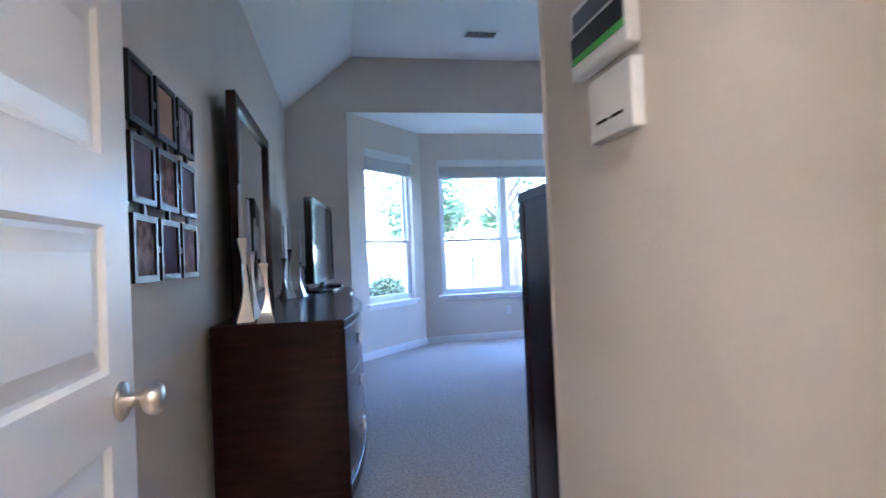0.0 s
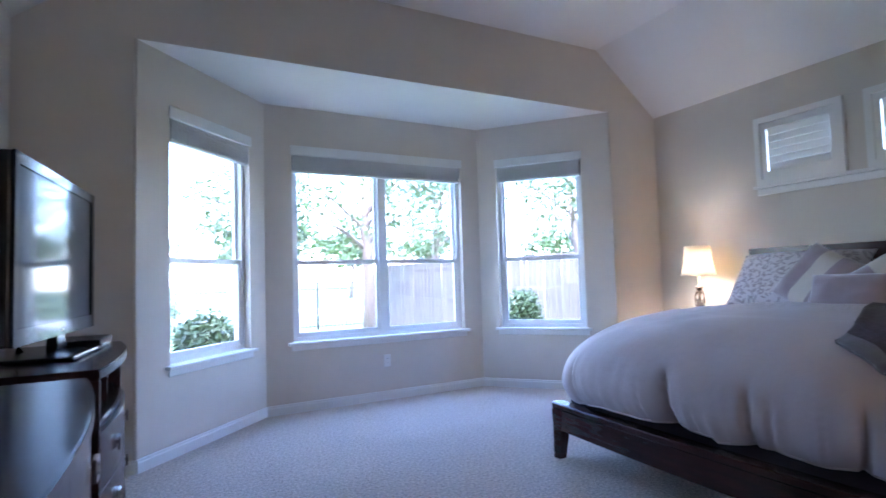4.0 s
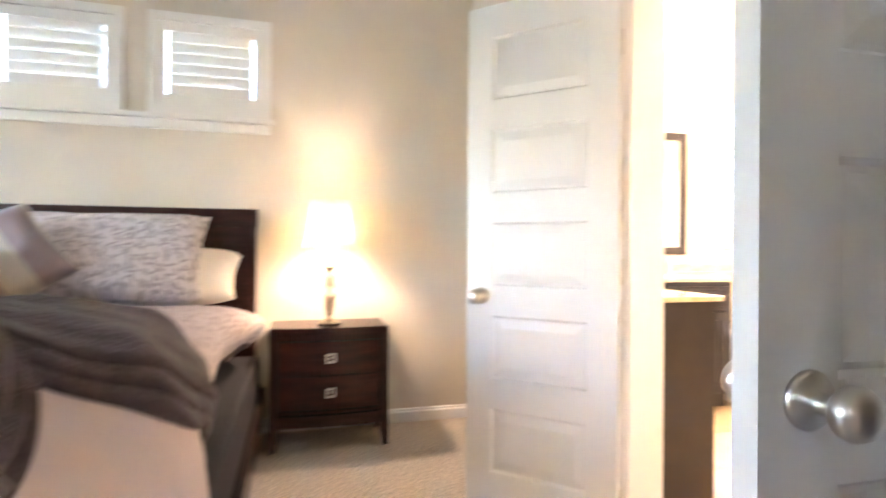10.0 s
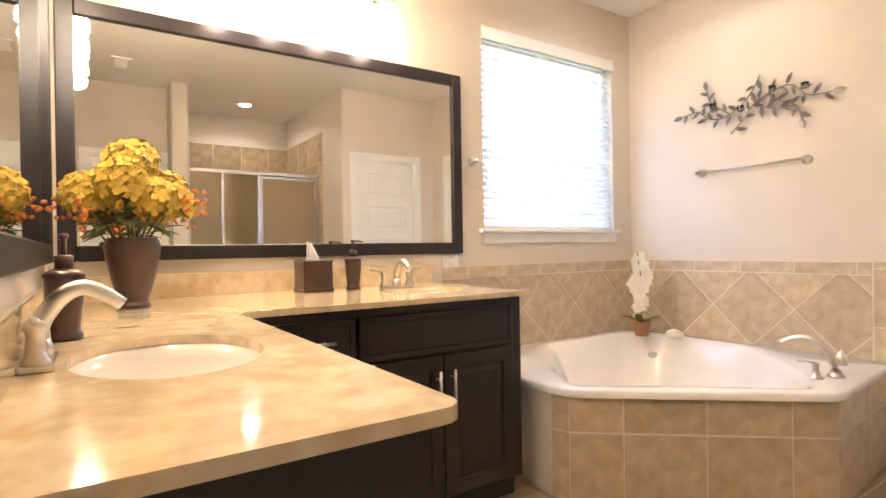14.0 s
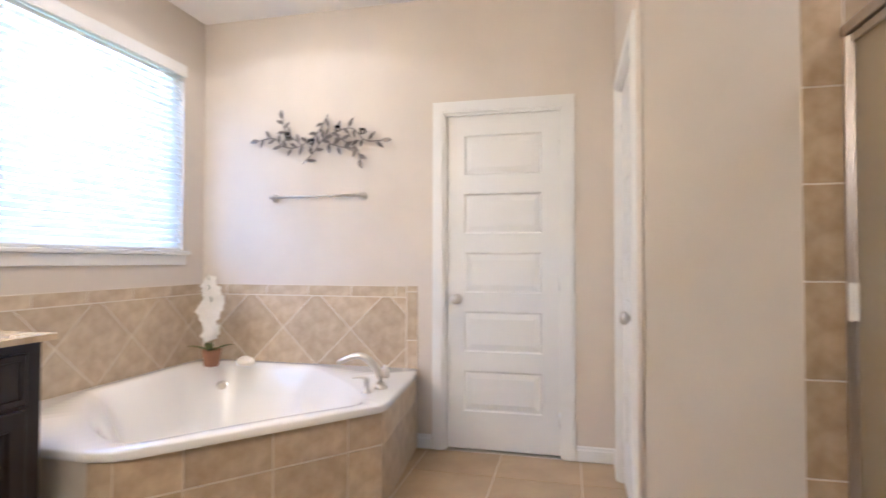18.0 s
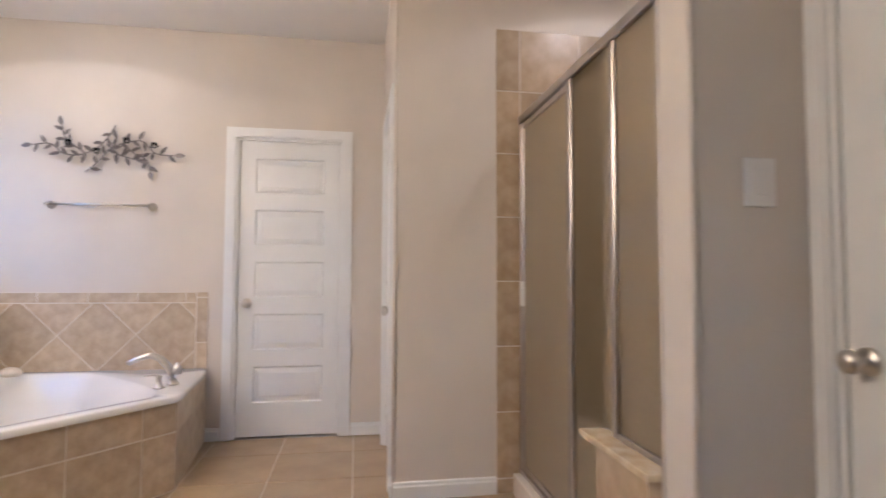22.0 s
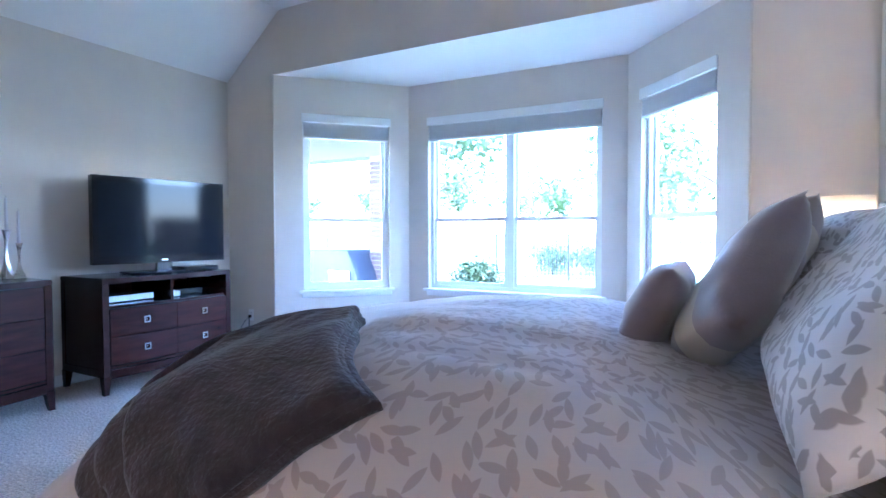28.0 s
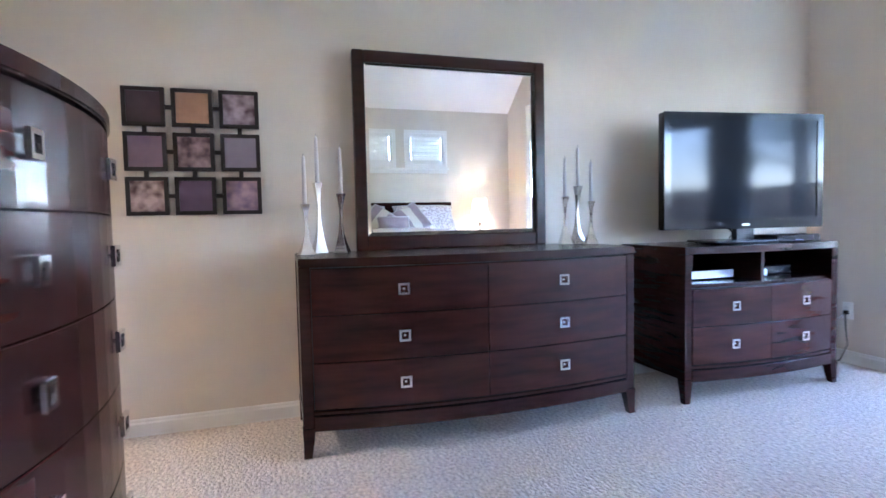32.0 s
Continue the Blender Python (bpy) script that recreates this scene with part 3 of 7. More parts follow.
# ---- bedroom casegoods ----
M_PULL = mat("chrome_pull", (0.75, 0.75, 0.77), 0.12, metal=1.0)
# near-black that paints in the shade between drawers, in slots and behind vents
M_DARK = mat("shadow_gap", (0.008, 0.006, 0.006), 0.6)


def bow_slab(x0, x1, z0, z1, yf, thick, half, bow, n=10, bevel=0.0):
    """A board whose front follows the bowed front of a case: y = yf + bow * (1 - (x / half)^2)."""
    bm = bmesh.new()
    rows = []
    for k in range(n + 1):
        x = x0 + (x1 - x0) * k / n
        y = yf + bow * (1 - (x / half) ** 2)
        e = bevel if 0 < k < n else bevel
        rows.append([bm.verts.new(c) for c in ((x, y - thick, z0), (x, y - e, z0), (x, y, z0 + e), (x, y, z1 - e), (x, y - e, z1), (x, y - thick, z1))])
    for r0, r1 in zip(rows, rows[1:]):
        for k in range(6):
            bm.faces.new((r0[k], r1[k], r1[(k + 1) % 6], r0[(k + 1) % 6]))
    bm.faces.new(rows[0]), bm.faces.new(rows[-1])
    bmesh.ops.recalc_face_normals(bm, faces=bm.faces)
    return bm


def top_slab(w, d, z0, z1, bow, over=0.0, n=16):
    pts = [(-w / 2, 0.0), (w / 2, 0.0)]
    for k in range(n + 1):
        x = w / 2 - w * k / n
        pts.append((x, d + over + bow * (1 - (2 * x / w) ** 2)))
    bm = prism(pts, z0, z1)
    edges = [e for e in bm.edges if abs(e.verts[0].co.z - e.verts[1].co.z) < 1e-6]
    bmesh.ops.bevel(bm, geom=edges, offset=0.005, segments=2, affect="EDGES")
    return bm


def pull(parent, x, y, z, s=0.052):
    bm = wall_bm((-s / 2, 0.016), (s / 2, 0.016), -s / 2, s / 2, 0.010, [(0.010, s - 0.010, -s / 2 + 0.010, s / 2 - 0.010)])
    box(bm, -0.005, -0.001, -0.005, 0.005, 0.0065, 0.005)
    bm.transform(Matrix.Translation((x, y, z)))
    p = part("pull", bm, M_PULL, parent, "square chrome pull")
    return p


def leg(parent, x, y, z, splay_x, splay_y, s=0.055):
    bm = bmesh.new()
    rings = []
    for k, f in enumerate((1.0, 0.66, 0.33, 0.0)):
        zz = z * f
        g = (1 - f) ** 1.6
        ss = s * (1 - 0.38 * (1 - f))
        cx, cy = x + splay_x * g, y + splay_y * g
        rings.append([bm.verts.new((cx + a * ss / 2, cy + b * ss / 2, zz)) for a, b in ((-1, -1), (1, -1), (1, 1), (-1, 1))])
    for r0, r1 in zip(rings, rings[1:]):
        for k in range(4):
            bm.faces.new((r0[k], r0[(k + 1) % 4], r1[(k + 1) % 4], r1[k]))
    bm.faces.new(rings[0]), bm.faces.new(rings[-1])
    bmesh.ops.recalc_face_normals(bm, faces=bm.faces)
    return part("leg", bm, M_WOOD, parent)


def casegood(name, label, category, w, d, h, rows, cols, bow, leg_h=0.13, shelf_h=0.0, frieze=0.0, group=""):
    """A bow-front case on splayed legs. Local x along its width, front towards +y, back at y = 0."""
    t = thing(name, label=label, category=category, group=group)
    tt, ps = 0.038, 0.048
    zb = leg_h
    part("top", top_slab(w, d, h - tt, h, bow), M_WOOD, t)
    for sx in (-1, 1):
        xo = sx * w / 2
        part("side_panel", bx(min(xo, xo - sx * 0.02) + (0.004 if sx < 0 else -0.004), 0.02, zb + 0.05, max(xo, xo - sx * 0.02) + (0.004 if sx < 0 else -0.004), d - ps, h - tt), M_WOOD, t)
        for y0 in (0.0, d - ps):
            part("post", bx(min(xo, xo - sx * ps), y0, zb, max(xo, xo - sx * ps), y0 + ps, h - tt, bevel=0.003), M_WOOD, t)
        part("side_rail", bx(min(xo, xo - sx * 0.03), ps, zb, max(xo, xo - sx * 0.03), d - ps, zb + 0.055), M_WOOD, t)
        leg(t, xo - sx * ps / 2, d - ps / 2, zb, sx * 0.008, 0.010)
        leg(t, xo - sx * ps / 2, ps / 2, zb, sx * 0.008, -0.0)
    part("back_panel", bx(-w / 2 + 0.02, 0.002, zb, w / 2 - 0.02, 0.014, h - tt), M_WOOD, t)
    part("apron", bow_slab(-w / 2 + ps, w / 2 - ps, zb - 0.012, zb + 0.052, d - 0.004, 0.03, w / 2, bow, bevel=0.002), M_WOOD, t)
    part("plinth_moulding", bow_slab(-w / 2 + ps, w / 2 - ps, zb + 0.056, zb + 0.075, d - 0.012, 0.03, w / 2, bow, bevel=0.003), M_WOOD, t)
    z0, z1 = zb + 0.080, h - tt - 0.006 - shelf_h - frieze
    if frieze:
        part("top_rail", bow_slab(-w / 2 + ps, w / 2 - ps, z1 + 0.003, h - tt - 0.001, d - 0.010, 0.03, w / 2, bow, bevel=0.002), M_WOOD, t)
    part("carcass_front", bow_slab(-w / 2 + ps, w / 2 - ps, z0 - 0.004, z1 + 0.002, d - 0.030, 0.012, w / 2, bow), M_DARK, t)
    iw, rh = w - 2 * ps - 0.006, (z1 - z0) / rows
    for r in range(rows):
        for c in range(cols):
            xa = -iw / 2 + iw * c / cols + 0.0015
            xb = -iw / 2 + iw * (c + 1) / cols - 0.0015
            za, zc = z0 + r * rh + 0.0015, z0 + (r + 1) * rh - 0.0015
            dr = part("drawer", bow_slab(xa, xb, za, zc, d - 0.008, 0.02, w / 2, bow, bevel=0.002), M_DRAWER, t)
            if cols == 2:
                px = [(xa + xb) / 2]
            else:
                px = [xa + (xb - xa) * 0.24, xa + (xb - xa) * 0.76] if w > 0.8 else [(xa + xb) / 2]
            for x in px:
                pull(dr, x, d - 0.008 + bow * (1 - (x / (w / 2)) ** 2), (za + zc) / 2 + 0.004)
    if shelf_h:
        part("shelf", top_slab(w - 2 * ps, d - 0.03, z1 + 0.004, z1 + 0.022, bow), M_WOOD, t)
        part("divider", bx(-0.011, 0.016, z1 + 0.022, 0.011, d - 0.02, h - tt), M_WOOD, t)
    return t


M_DRAWER = mat("mahogany_drawer", (0.056, 0.015, 0.011), 0.27, color2=(0.026, 0.008, 0.0065), scale=3.2, stretch=(1.2, 1.2, 8), coat=0.1, spec=0.28, random_=0.12, bump=0.02, bscale=60)
place(casegood("dresser", "dark mahogany bow-front dresser with six drawers and square chrome pulls", "dresser", 1.69, 0.53, 0.880, 3, 2, 0.085), 0.045, 2.820, -91)
place(casegood("media_chest", "dark mahogany media chest with two open shelves and four drawers", "media chest", 1.13, 0.56, 0.860, 2, 2, 0.05, shelf_h=0.185), 0.03, 4.545, -90)
place(casegood("chest_of_drawers", "tall dark mahogany bow-front chest of drawers beside the hall corner", "chest of drawers", 0.98, 0.40, 1.325, 5, 1, 0.085), 1.64, YS + 0.02, 0)
place(casegood("nightstand", "dark mahogany nightstand with two drawers beside the bed", "nightstand", 0.64, 0.345, 0.665, 2, 1, 0.03, leg_h=0.14, frieze=0.030, group="nightstands"), XE - 0.02, 1.925, 90)
place(casegood("nightstand", "dark mahogany nightstand with two drawers beside the bed", "nightstand", 0.64, 0.345, 0.665, 2, 1, 0.03, leg_h=0.14, frieze=0.030, group="nightstands"), XE - 0.02, 4.99, 90)

# dresser mirror: a frame standing on the dresser, against the wall
t = place(thing("dresser_mirror", label="large mirror in a dark mahogany frame standing on the dresser", category="mirror"), 0.060, 2.850, -90, 0.881)
W_, H_ = 1.115, 1.053
for xa, xb, za, zb, nm in ((-W_ / 2, -W_ / 2 + 0.062, 0, H_, "stile"), (W_ / 2 - 0.062, W_ / 2, 0, H_, "stile"), (-W_ / 2 + 0.062, W_ / 2 - 0.062, 0, 0.075, "bottom_rail"), (-W_ / 2 + 0.062, W_ / 2 - 0.062, H_ - 0.062, H_, "top_rail")):
    part(nm, bx(xa, 0, za, xb, 0.045, zb, bevel=0.005), M_WOOD, t)
bm = bmesh.new()
x0, x1, z0, z1 = -W_ / 2 + 0.06, W_ / 2 - 0.06, 0.073, H_ - 0.06
r0 = [bm.verts.new(c) for c in ((x0, 0.020, z0), (x1, 0.020, z0), (x1, 0.020, z1), (x0, 0.020, z1))]
i_ = 0.022
r1 = [bm.verts.new(c) for c in ((x0 + i_, 0.0235, z0 + i_), (x1 - i_, 0.0235, z0 + i_), (x1 - i_, 0.0235, z1 - i_), (x0 + i_, 0.0235, z1 - i_))]
for k in range(4):
    bm.faces.new((r0[k], r0[(k + 1) % 4], r1[(k + 1) % 4], r1[k]))
bm.faces.new(r1)
bmesh.ops.recalc_face_normals(bm, faces=bm.faces)
bm.normal_update()
if bm.faces[-1].normal.y < 0:
    bmesh.ops.reverse_faces(bm, faces=bm.faces)
part("mirror_glass", bm, M_MIRROR, t)
part("backing", bx(x0, 0.002, z0, x1, 0.014, z1), M_BLACK, t)

# television
t = place(thing("television", label="black flat-screen television switched off on the media chest", category="television"), 0.385, 4.605, -96.8, 0.864)
part("base", box(bmesh.new(), -0.30, -0.13, 0.0, 0.30, 0.13, 0.016, bevel=0.006, seg=2), M_BLACK, t)
part("neck", bx(-0.06, -0.03, 0.016, 0.06, 0.01, 0.12), M_BLACK, t)
part("cabinet", box(bmesh.new(), -0.546, -0.055, 0.082, 0.546, 0.0, 0.775, bevel=0.01, seg=2), M_BLACK, t)
M_GLOSSB = mat("gloss_bezel", (0.010, 0.010, 0.012), 0.10, spec=0.25)
part("bezel", wall_bm((0.546, 0.0), (-0.546, 0.0), 0.082, 0.775, 0.012, [(0.042, 1.05, 0.145, 0.733)]), M_GLOSSB, t)
part("screen", bx(-0.505, 0.001, 0.144, 0.505, 0.006, 0.734), M_SCREEN, t)
part("badge", bx(-0.025, 0.0122, 0.10, 0.025, 0.0130, 0.112), M_NICKEL, t)
for k in range(5):
    part("cable", tube([(-0.1 + 0.03 * k, -0.06, 0.3 - 0.03 * k), (-0.06 + 0.02 * k, -0.14 - 0.01 * k, 0.22), (-0.02 * k, -0.17, 0.10), (0.02 * k - 0.1, -0.16, 0.006)], 0.0035, 6), M_BLACK, t, smooth=True)
t = place(thing("cable_box", label="slim black cable box on the media chest", category="electronics"), 0.44, 4.86, -94, 0.861)
part("body", box(bmesh.new(), -0.16, -0.10, 0.004, 0.16, 0.10, 0.045, bevel=0.004), M_BLACK, t)
part("front_panel", bx(-0.155, 0.1005, 0.008, 0.155, 0.104, 0.041), M_GLOSSB, t)
part("foot", bx(-0.14, -0.08, 0.0, -0.12, -0.06, 0.004), M_BLACK, t), part("foot", bx(0.12, 0.06, 0.0, 0.14, 0.08, 0.004), M_BLACK, t)
M_SILVER = mat("silver_plastic", (0.55, 0.56, 0.58), 0.35, metal=0.6)
t = place(thing("disc_player", label="black disc player with a silver front on an open shelf", category="electronics"), 0.30, 4.27, -90, 0.659)
part("body", box(bmesh.new(), -0.20, -0.13, 0.0, 0.20, 0.13, 0.05, bevel=0.003), M_BLACK, t)
part("front_panel", bx(-0.20, 0.1302, 0.004, 0.20, 0.137, 0.048), M_SILVER, t)
t = place(thing("router", label="small white router box on an open shelf", category="electronics"), 0.42, 4.63, -90, 0.659)
part("body", box(bmesh.new(), -0.055, -0.06, 0.0, 0.055, 0.06, 0.045, bevel=0.006), M_WHITE, t)
t = place(thing("game_console", label="flat black console on an open shelf", category="electronics"), 0.30, 4.83, -90, 0.659)
part("body", box(bmesh.new(), -0.13, -0.11, 0.0, 0.13, 0.11, 0.055, bevel=0.006), M_BLACK, t)

# candlesticks: a waisted metal stem on a flared foot, with a tapered candle
M_CHROME = mat("satin_chrome", (0.72, 0.70, 0.67), 0.16, metal=1.0)
M_CANDLE = mat("candle_wax", (0.62, 0.58, 0.58), 0.5, var=0.03)


def candlestick(x, y, h, ch, turn, bow):
    t = place(thing("candlestick", label="polished metal candlestick with a curved four-sided stem and pale taper candle", category="candle holder", group="candlesticks on the dresser"), x, y, turn, 0.881)
    bm = bmesh.new()
    rings = []
    n = 18
    for k in range(n + 1):
        f = k / n
        half = 0.0065 + 0.030 * max(0.0, 1 - f / 0.62) ** 2.1 + 0.013 * max(0.0, (f - 0.62) / 0.38) ** 1.7
        cx = bow * math.sin(math.pi * min(1.0, f * 1.08))
        rings.append([bm.verts.new((cx + half * a, half * b, f * h)) for a, b in ((-1, -1), (1, -1), (1, 1), (-1, 1))])
    for r0, r1 in zip(rings, rings[1:]):
        for k in range(4):
            bm.faces.new((r0[k], r0[(k + 1) % 4], r1[(k + 1) % 4], r1[k]))
    bm.faces.new(rings[0]), bm.faces.new(rings[-1])
    bmesh.ops.recalc_face_normals(bm, faces=bm.faces)
    bmesh.ops.bevel(bm, geom=[e for e in bm.edges if abs((e.verts[0].co - e.verts[1].co).normalized().z) > 0.5], offset=0.0012, segments=1, affect="EDGES")
    part("stem", bm, M_CHROME, t)
    cx = bow * math.sin(math.pi)
    part("candle", lathe([(0.0105, h - 0.004), (0.0100, h + ch * 0.5), (0.0078, h + ch - 0.012), (0.002, h + ch)], 14, at=(cx, 0, 0)), M_CANDLE, t, "pale grey taper candle", smooth=True)
    part("wick", cyl(bmesh.new(), (cx, 0, h + ch - 0.002), (cx, 0, h + ch + 0.010), 0.0012, n=6), M_BLACK, t)


for x, y, h, ch in ((0.24, 2.023, 0.245, 0.235), (0.145, 2.093, 0.355, 0.235), (0.155, 2.208, 0.30, 0.235), (0.167, 3.50, 0.275, 0.225), (0.194, 3.57, 0.335, 0.225), (0.262, 3.612, 0.245, 0.225)):
    candlestick(x, y, h, ch, (x * 977) % 50 - 25, 0.010 if y < 3 else -0.008)

# nine-panel wall art
M_ARTF = mat("art_frame", (0.016, 0.010, 0.009), 0.35, var=0.2)
t = place(thing("wall_art", label="nine small dark-framed fabric squares joined in a grid on the wall", category="wall art"), 0.0, 1.515, -90)
ART = [[((0.075, 0.045, 0.055), (0.045, 0.028, 0.035)), ((0.45, 0.27, 0.17), (0.36, 0.20, 0.13)), ((0.10, 0.055, 0.07), (0.40, 0.32, 0.34))],
       [((0.22, 0.14, 0.17), (0.16, 0.10, 0.13)), ((0.42, 0.27, 0.25), (0.07, 0.035, 0.04)), ((0.30, 0.25, 0.30), (0.26, 0.22, 0.27))],
       [((0.55, 0.40, 0.36), (0.10, 0.05, 0.05)), ((0.15, 0.09, 0.14), (0.11, 0.07, 0.11)), ((0.42, 0.27, 0.27), (0.17, 0.11, 0.18))]]
pw, gap = 0.186, 0.0285
for r in range(3):
    for c in range(3):
        xc = (1 - c) * (pw + gap)
        zc = 1.394 + (1 - r) * (pw + gap)
        f = part("panel_frame", wall_bm((xc + pw / 2, 0.022), (xc - pw / 2, 0.022), zc - pw / 2, zc + pw / 2, 0.016, [(0.019, pw - 0.019, zc - pw / 2 + 0.019, zc + pw / 2 - 0.019)]), M_ARTF, t)
        c1, c2 = ART[r][c]
        busy = (r, c) in ((0, 2), (1, 1), (2, 0), (2, 2))
        m = mat("art_fabric_%d%d" % (r, c), c1, 0.85, color2=c2, scale=22 if busy else 9, bump=0.15, bscale=400, detail=1.5 if busy else 5)
        part("fabric", bx(xc - pw / 2 + 0.016, 0.026, zc - pw / 2 + 0.016, xc + pw / 2 - 0.016, 0.031, zc + pw / 2 - 0.016), m, f)
        if c < 2:
            xm = xc - (pw + gap) / 2
            part("connector", bx(xm - gap / 2, 0.024, zc - 0.010, xm + gap / 2, 0.036, zc + 0.010), M_ARTF, t)
        if r < 2:
            zm = zc - (pw + gap) / 2
            part("connector", bx(xc - 0.010, 0.024, zm - gap / 2, xc + 0.010, 0.036, zm + gap / 2), M_ARTF, t)
for xs in (-0.2, 0.2):
    part("wall_mount", bx(xs - 0.012, 0.0, 1.52, xs + 0.012, 0.024, 1.55), M_ARTF, t)

# ---- bed ----
BX0, BX1, BY0, BY1 = 2.955, 5.20, 2.30, 4.47
t = place(thing("bed", label="dark mahogany platform bed with a tall gently curved headboard", category="bed"), 0, 0, 0)
M_SKIRT = mat("box_spring_fabric", (0.017, 0.013, 0.018), 0.85, var=0.15, scale=6, bump=0.1)
M_SHEET = mat("white_sheet", (0.78, 0.76, 0.73), 0.9, var=0.02, bump=0.1, bscale=60)
# headboard: posts, rails and a slightly bowed panel
for y in (2.33, 4.48):
    part("headboard_post", bx(5.185, y, 0, 5.255, y + 0.06, 1.29, bevel=0.005), M_WOOD, t)
bm = bow_slab(-1.036, 1.036, 0.35, 1.215, 0.0, 0.022, 1.05, 0.025)
bm.transform(Matrix.Translation((5.215, 3.425, 0)) @ Matrix.Rotation(radians(-90), 4, "Z"))
part("headboard_panel", bm, M_WOOD, t)
bm = bow_slab(-1.105, 1.105, 1.215, 1.31, 0.0, 0.06, 1.105, 0.025, bevel=0.006)
bm.transform(Matrix.Translation((5.195, 3.425, 0)) @ Matrix.Rotation(radians(90), 4, "Z") @ Matrix.Scale(-1, 4, (0, 1, 0)))
bmesh.ops.recalc_face_normals(bm, faces=bm.faces)
part("headboard_rail", bm, M_WOOD, t)
# side rails, footboard rail and legs
part("side_rail", bx(BX0 + 0.02, BY0 - 0.03, 0.175, 5.19, BY0 + 0.005, 0.305, bevel=0.004), M_WOOD, t)
part("side_rail", bx(BX0 + 0.06, BY1 - 0.005, 0.175, 5.19, BY1 + 0.03, 0.305, bevel=0.004), M_WOOD, t)
bm = bow_slab(-1.09, 1.09, 0.175, 0.305, 0.0, 0.045, 1.09, 0.03, bevel=0.004)
bm.transform(Matrix.Translation((BX0 + 0.010, 3.390, 0)) @ Matrix.Rotation(radians(89.2), 4, "Z"))
part("foot_rail", bm, M_WOOD, t)
bm = bow_slab(-1.10, 1.10, 0.305, 0.342, 0.008, 0.085, 1.09, 0.03, bevel=0.006)
bm.transform(Matrix.Translation((BX0 + 0.010, 3.390, 0)) @ Matrix.Rotation(radians(89.2), 4, "Z"))
part("foot_rail_cap", bm, M_WOOD, t)
for x, y, sx, sy in ((BX0 + 0.028, BY0 + 0.000, -0.015, -0.012), (BX0 + 0.058, BY1 - 0.025, -0.015, 0.012), (5.22, 2.35, 0.0, -0.02), (5.22, 4.50, 0.0, 0.02)):
    leg(t, x, y, 0.304, sx, sy, 0.085)
for x in (3.7, 4.5):
    for y in (3.1, 3.8):
        part("centre_support", bx(x, y, 0.0, x + 0.05, y + 0.05, 0.22), mat("pine_block", (0.45, 0.30, 0.16), 0.7, var=0.15), t)
part("slat_deck", bx(BX0 + 0.13, BY0 + 0.01, 0.22, 5.18, BY1 - 0.01, 0.25), M_WOOD, t)
tb = thing("box_spring", label="box spring with a gathered charcoal skirt inside the bed frame", category="box spring")
bm = bmesh.new()
box(bm, BX0 + 0.14, BY0 + 0.012, 0.251, 5.175, BY1 - 0.012, 0.49, bevel=0.02, seg=2)
part("skirted_base", bm, M_SKIRT, tb)
for z in (0.275, 0.475):
    rim = [(BX0 + 0.139, BY1 - 0.03, z), (BX0 + 0.139, BY0 + 0.03, z)]
    part("piping", tube(rim, 0.005, 6), M_SKIRT, tb, "corded edge seam", smooth=True)
tm = thing("mattress", label="thick mattress in a white fitted sheet on the box spring", category="mattress")
part("mattress_body", box(bmesh.new(), BX0 + 0.40, BY0 + 0.16, 0.491, 5.17, BY1 - 0.09, 0.735, bevel=0.09, seg=4), M_SHEET, tm, smooth=True)


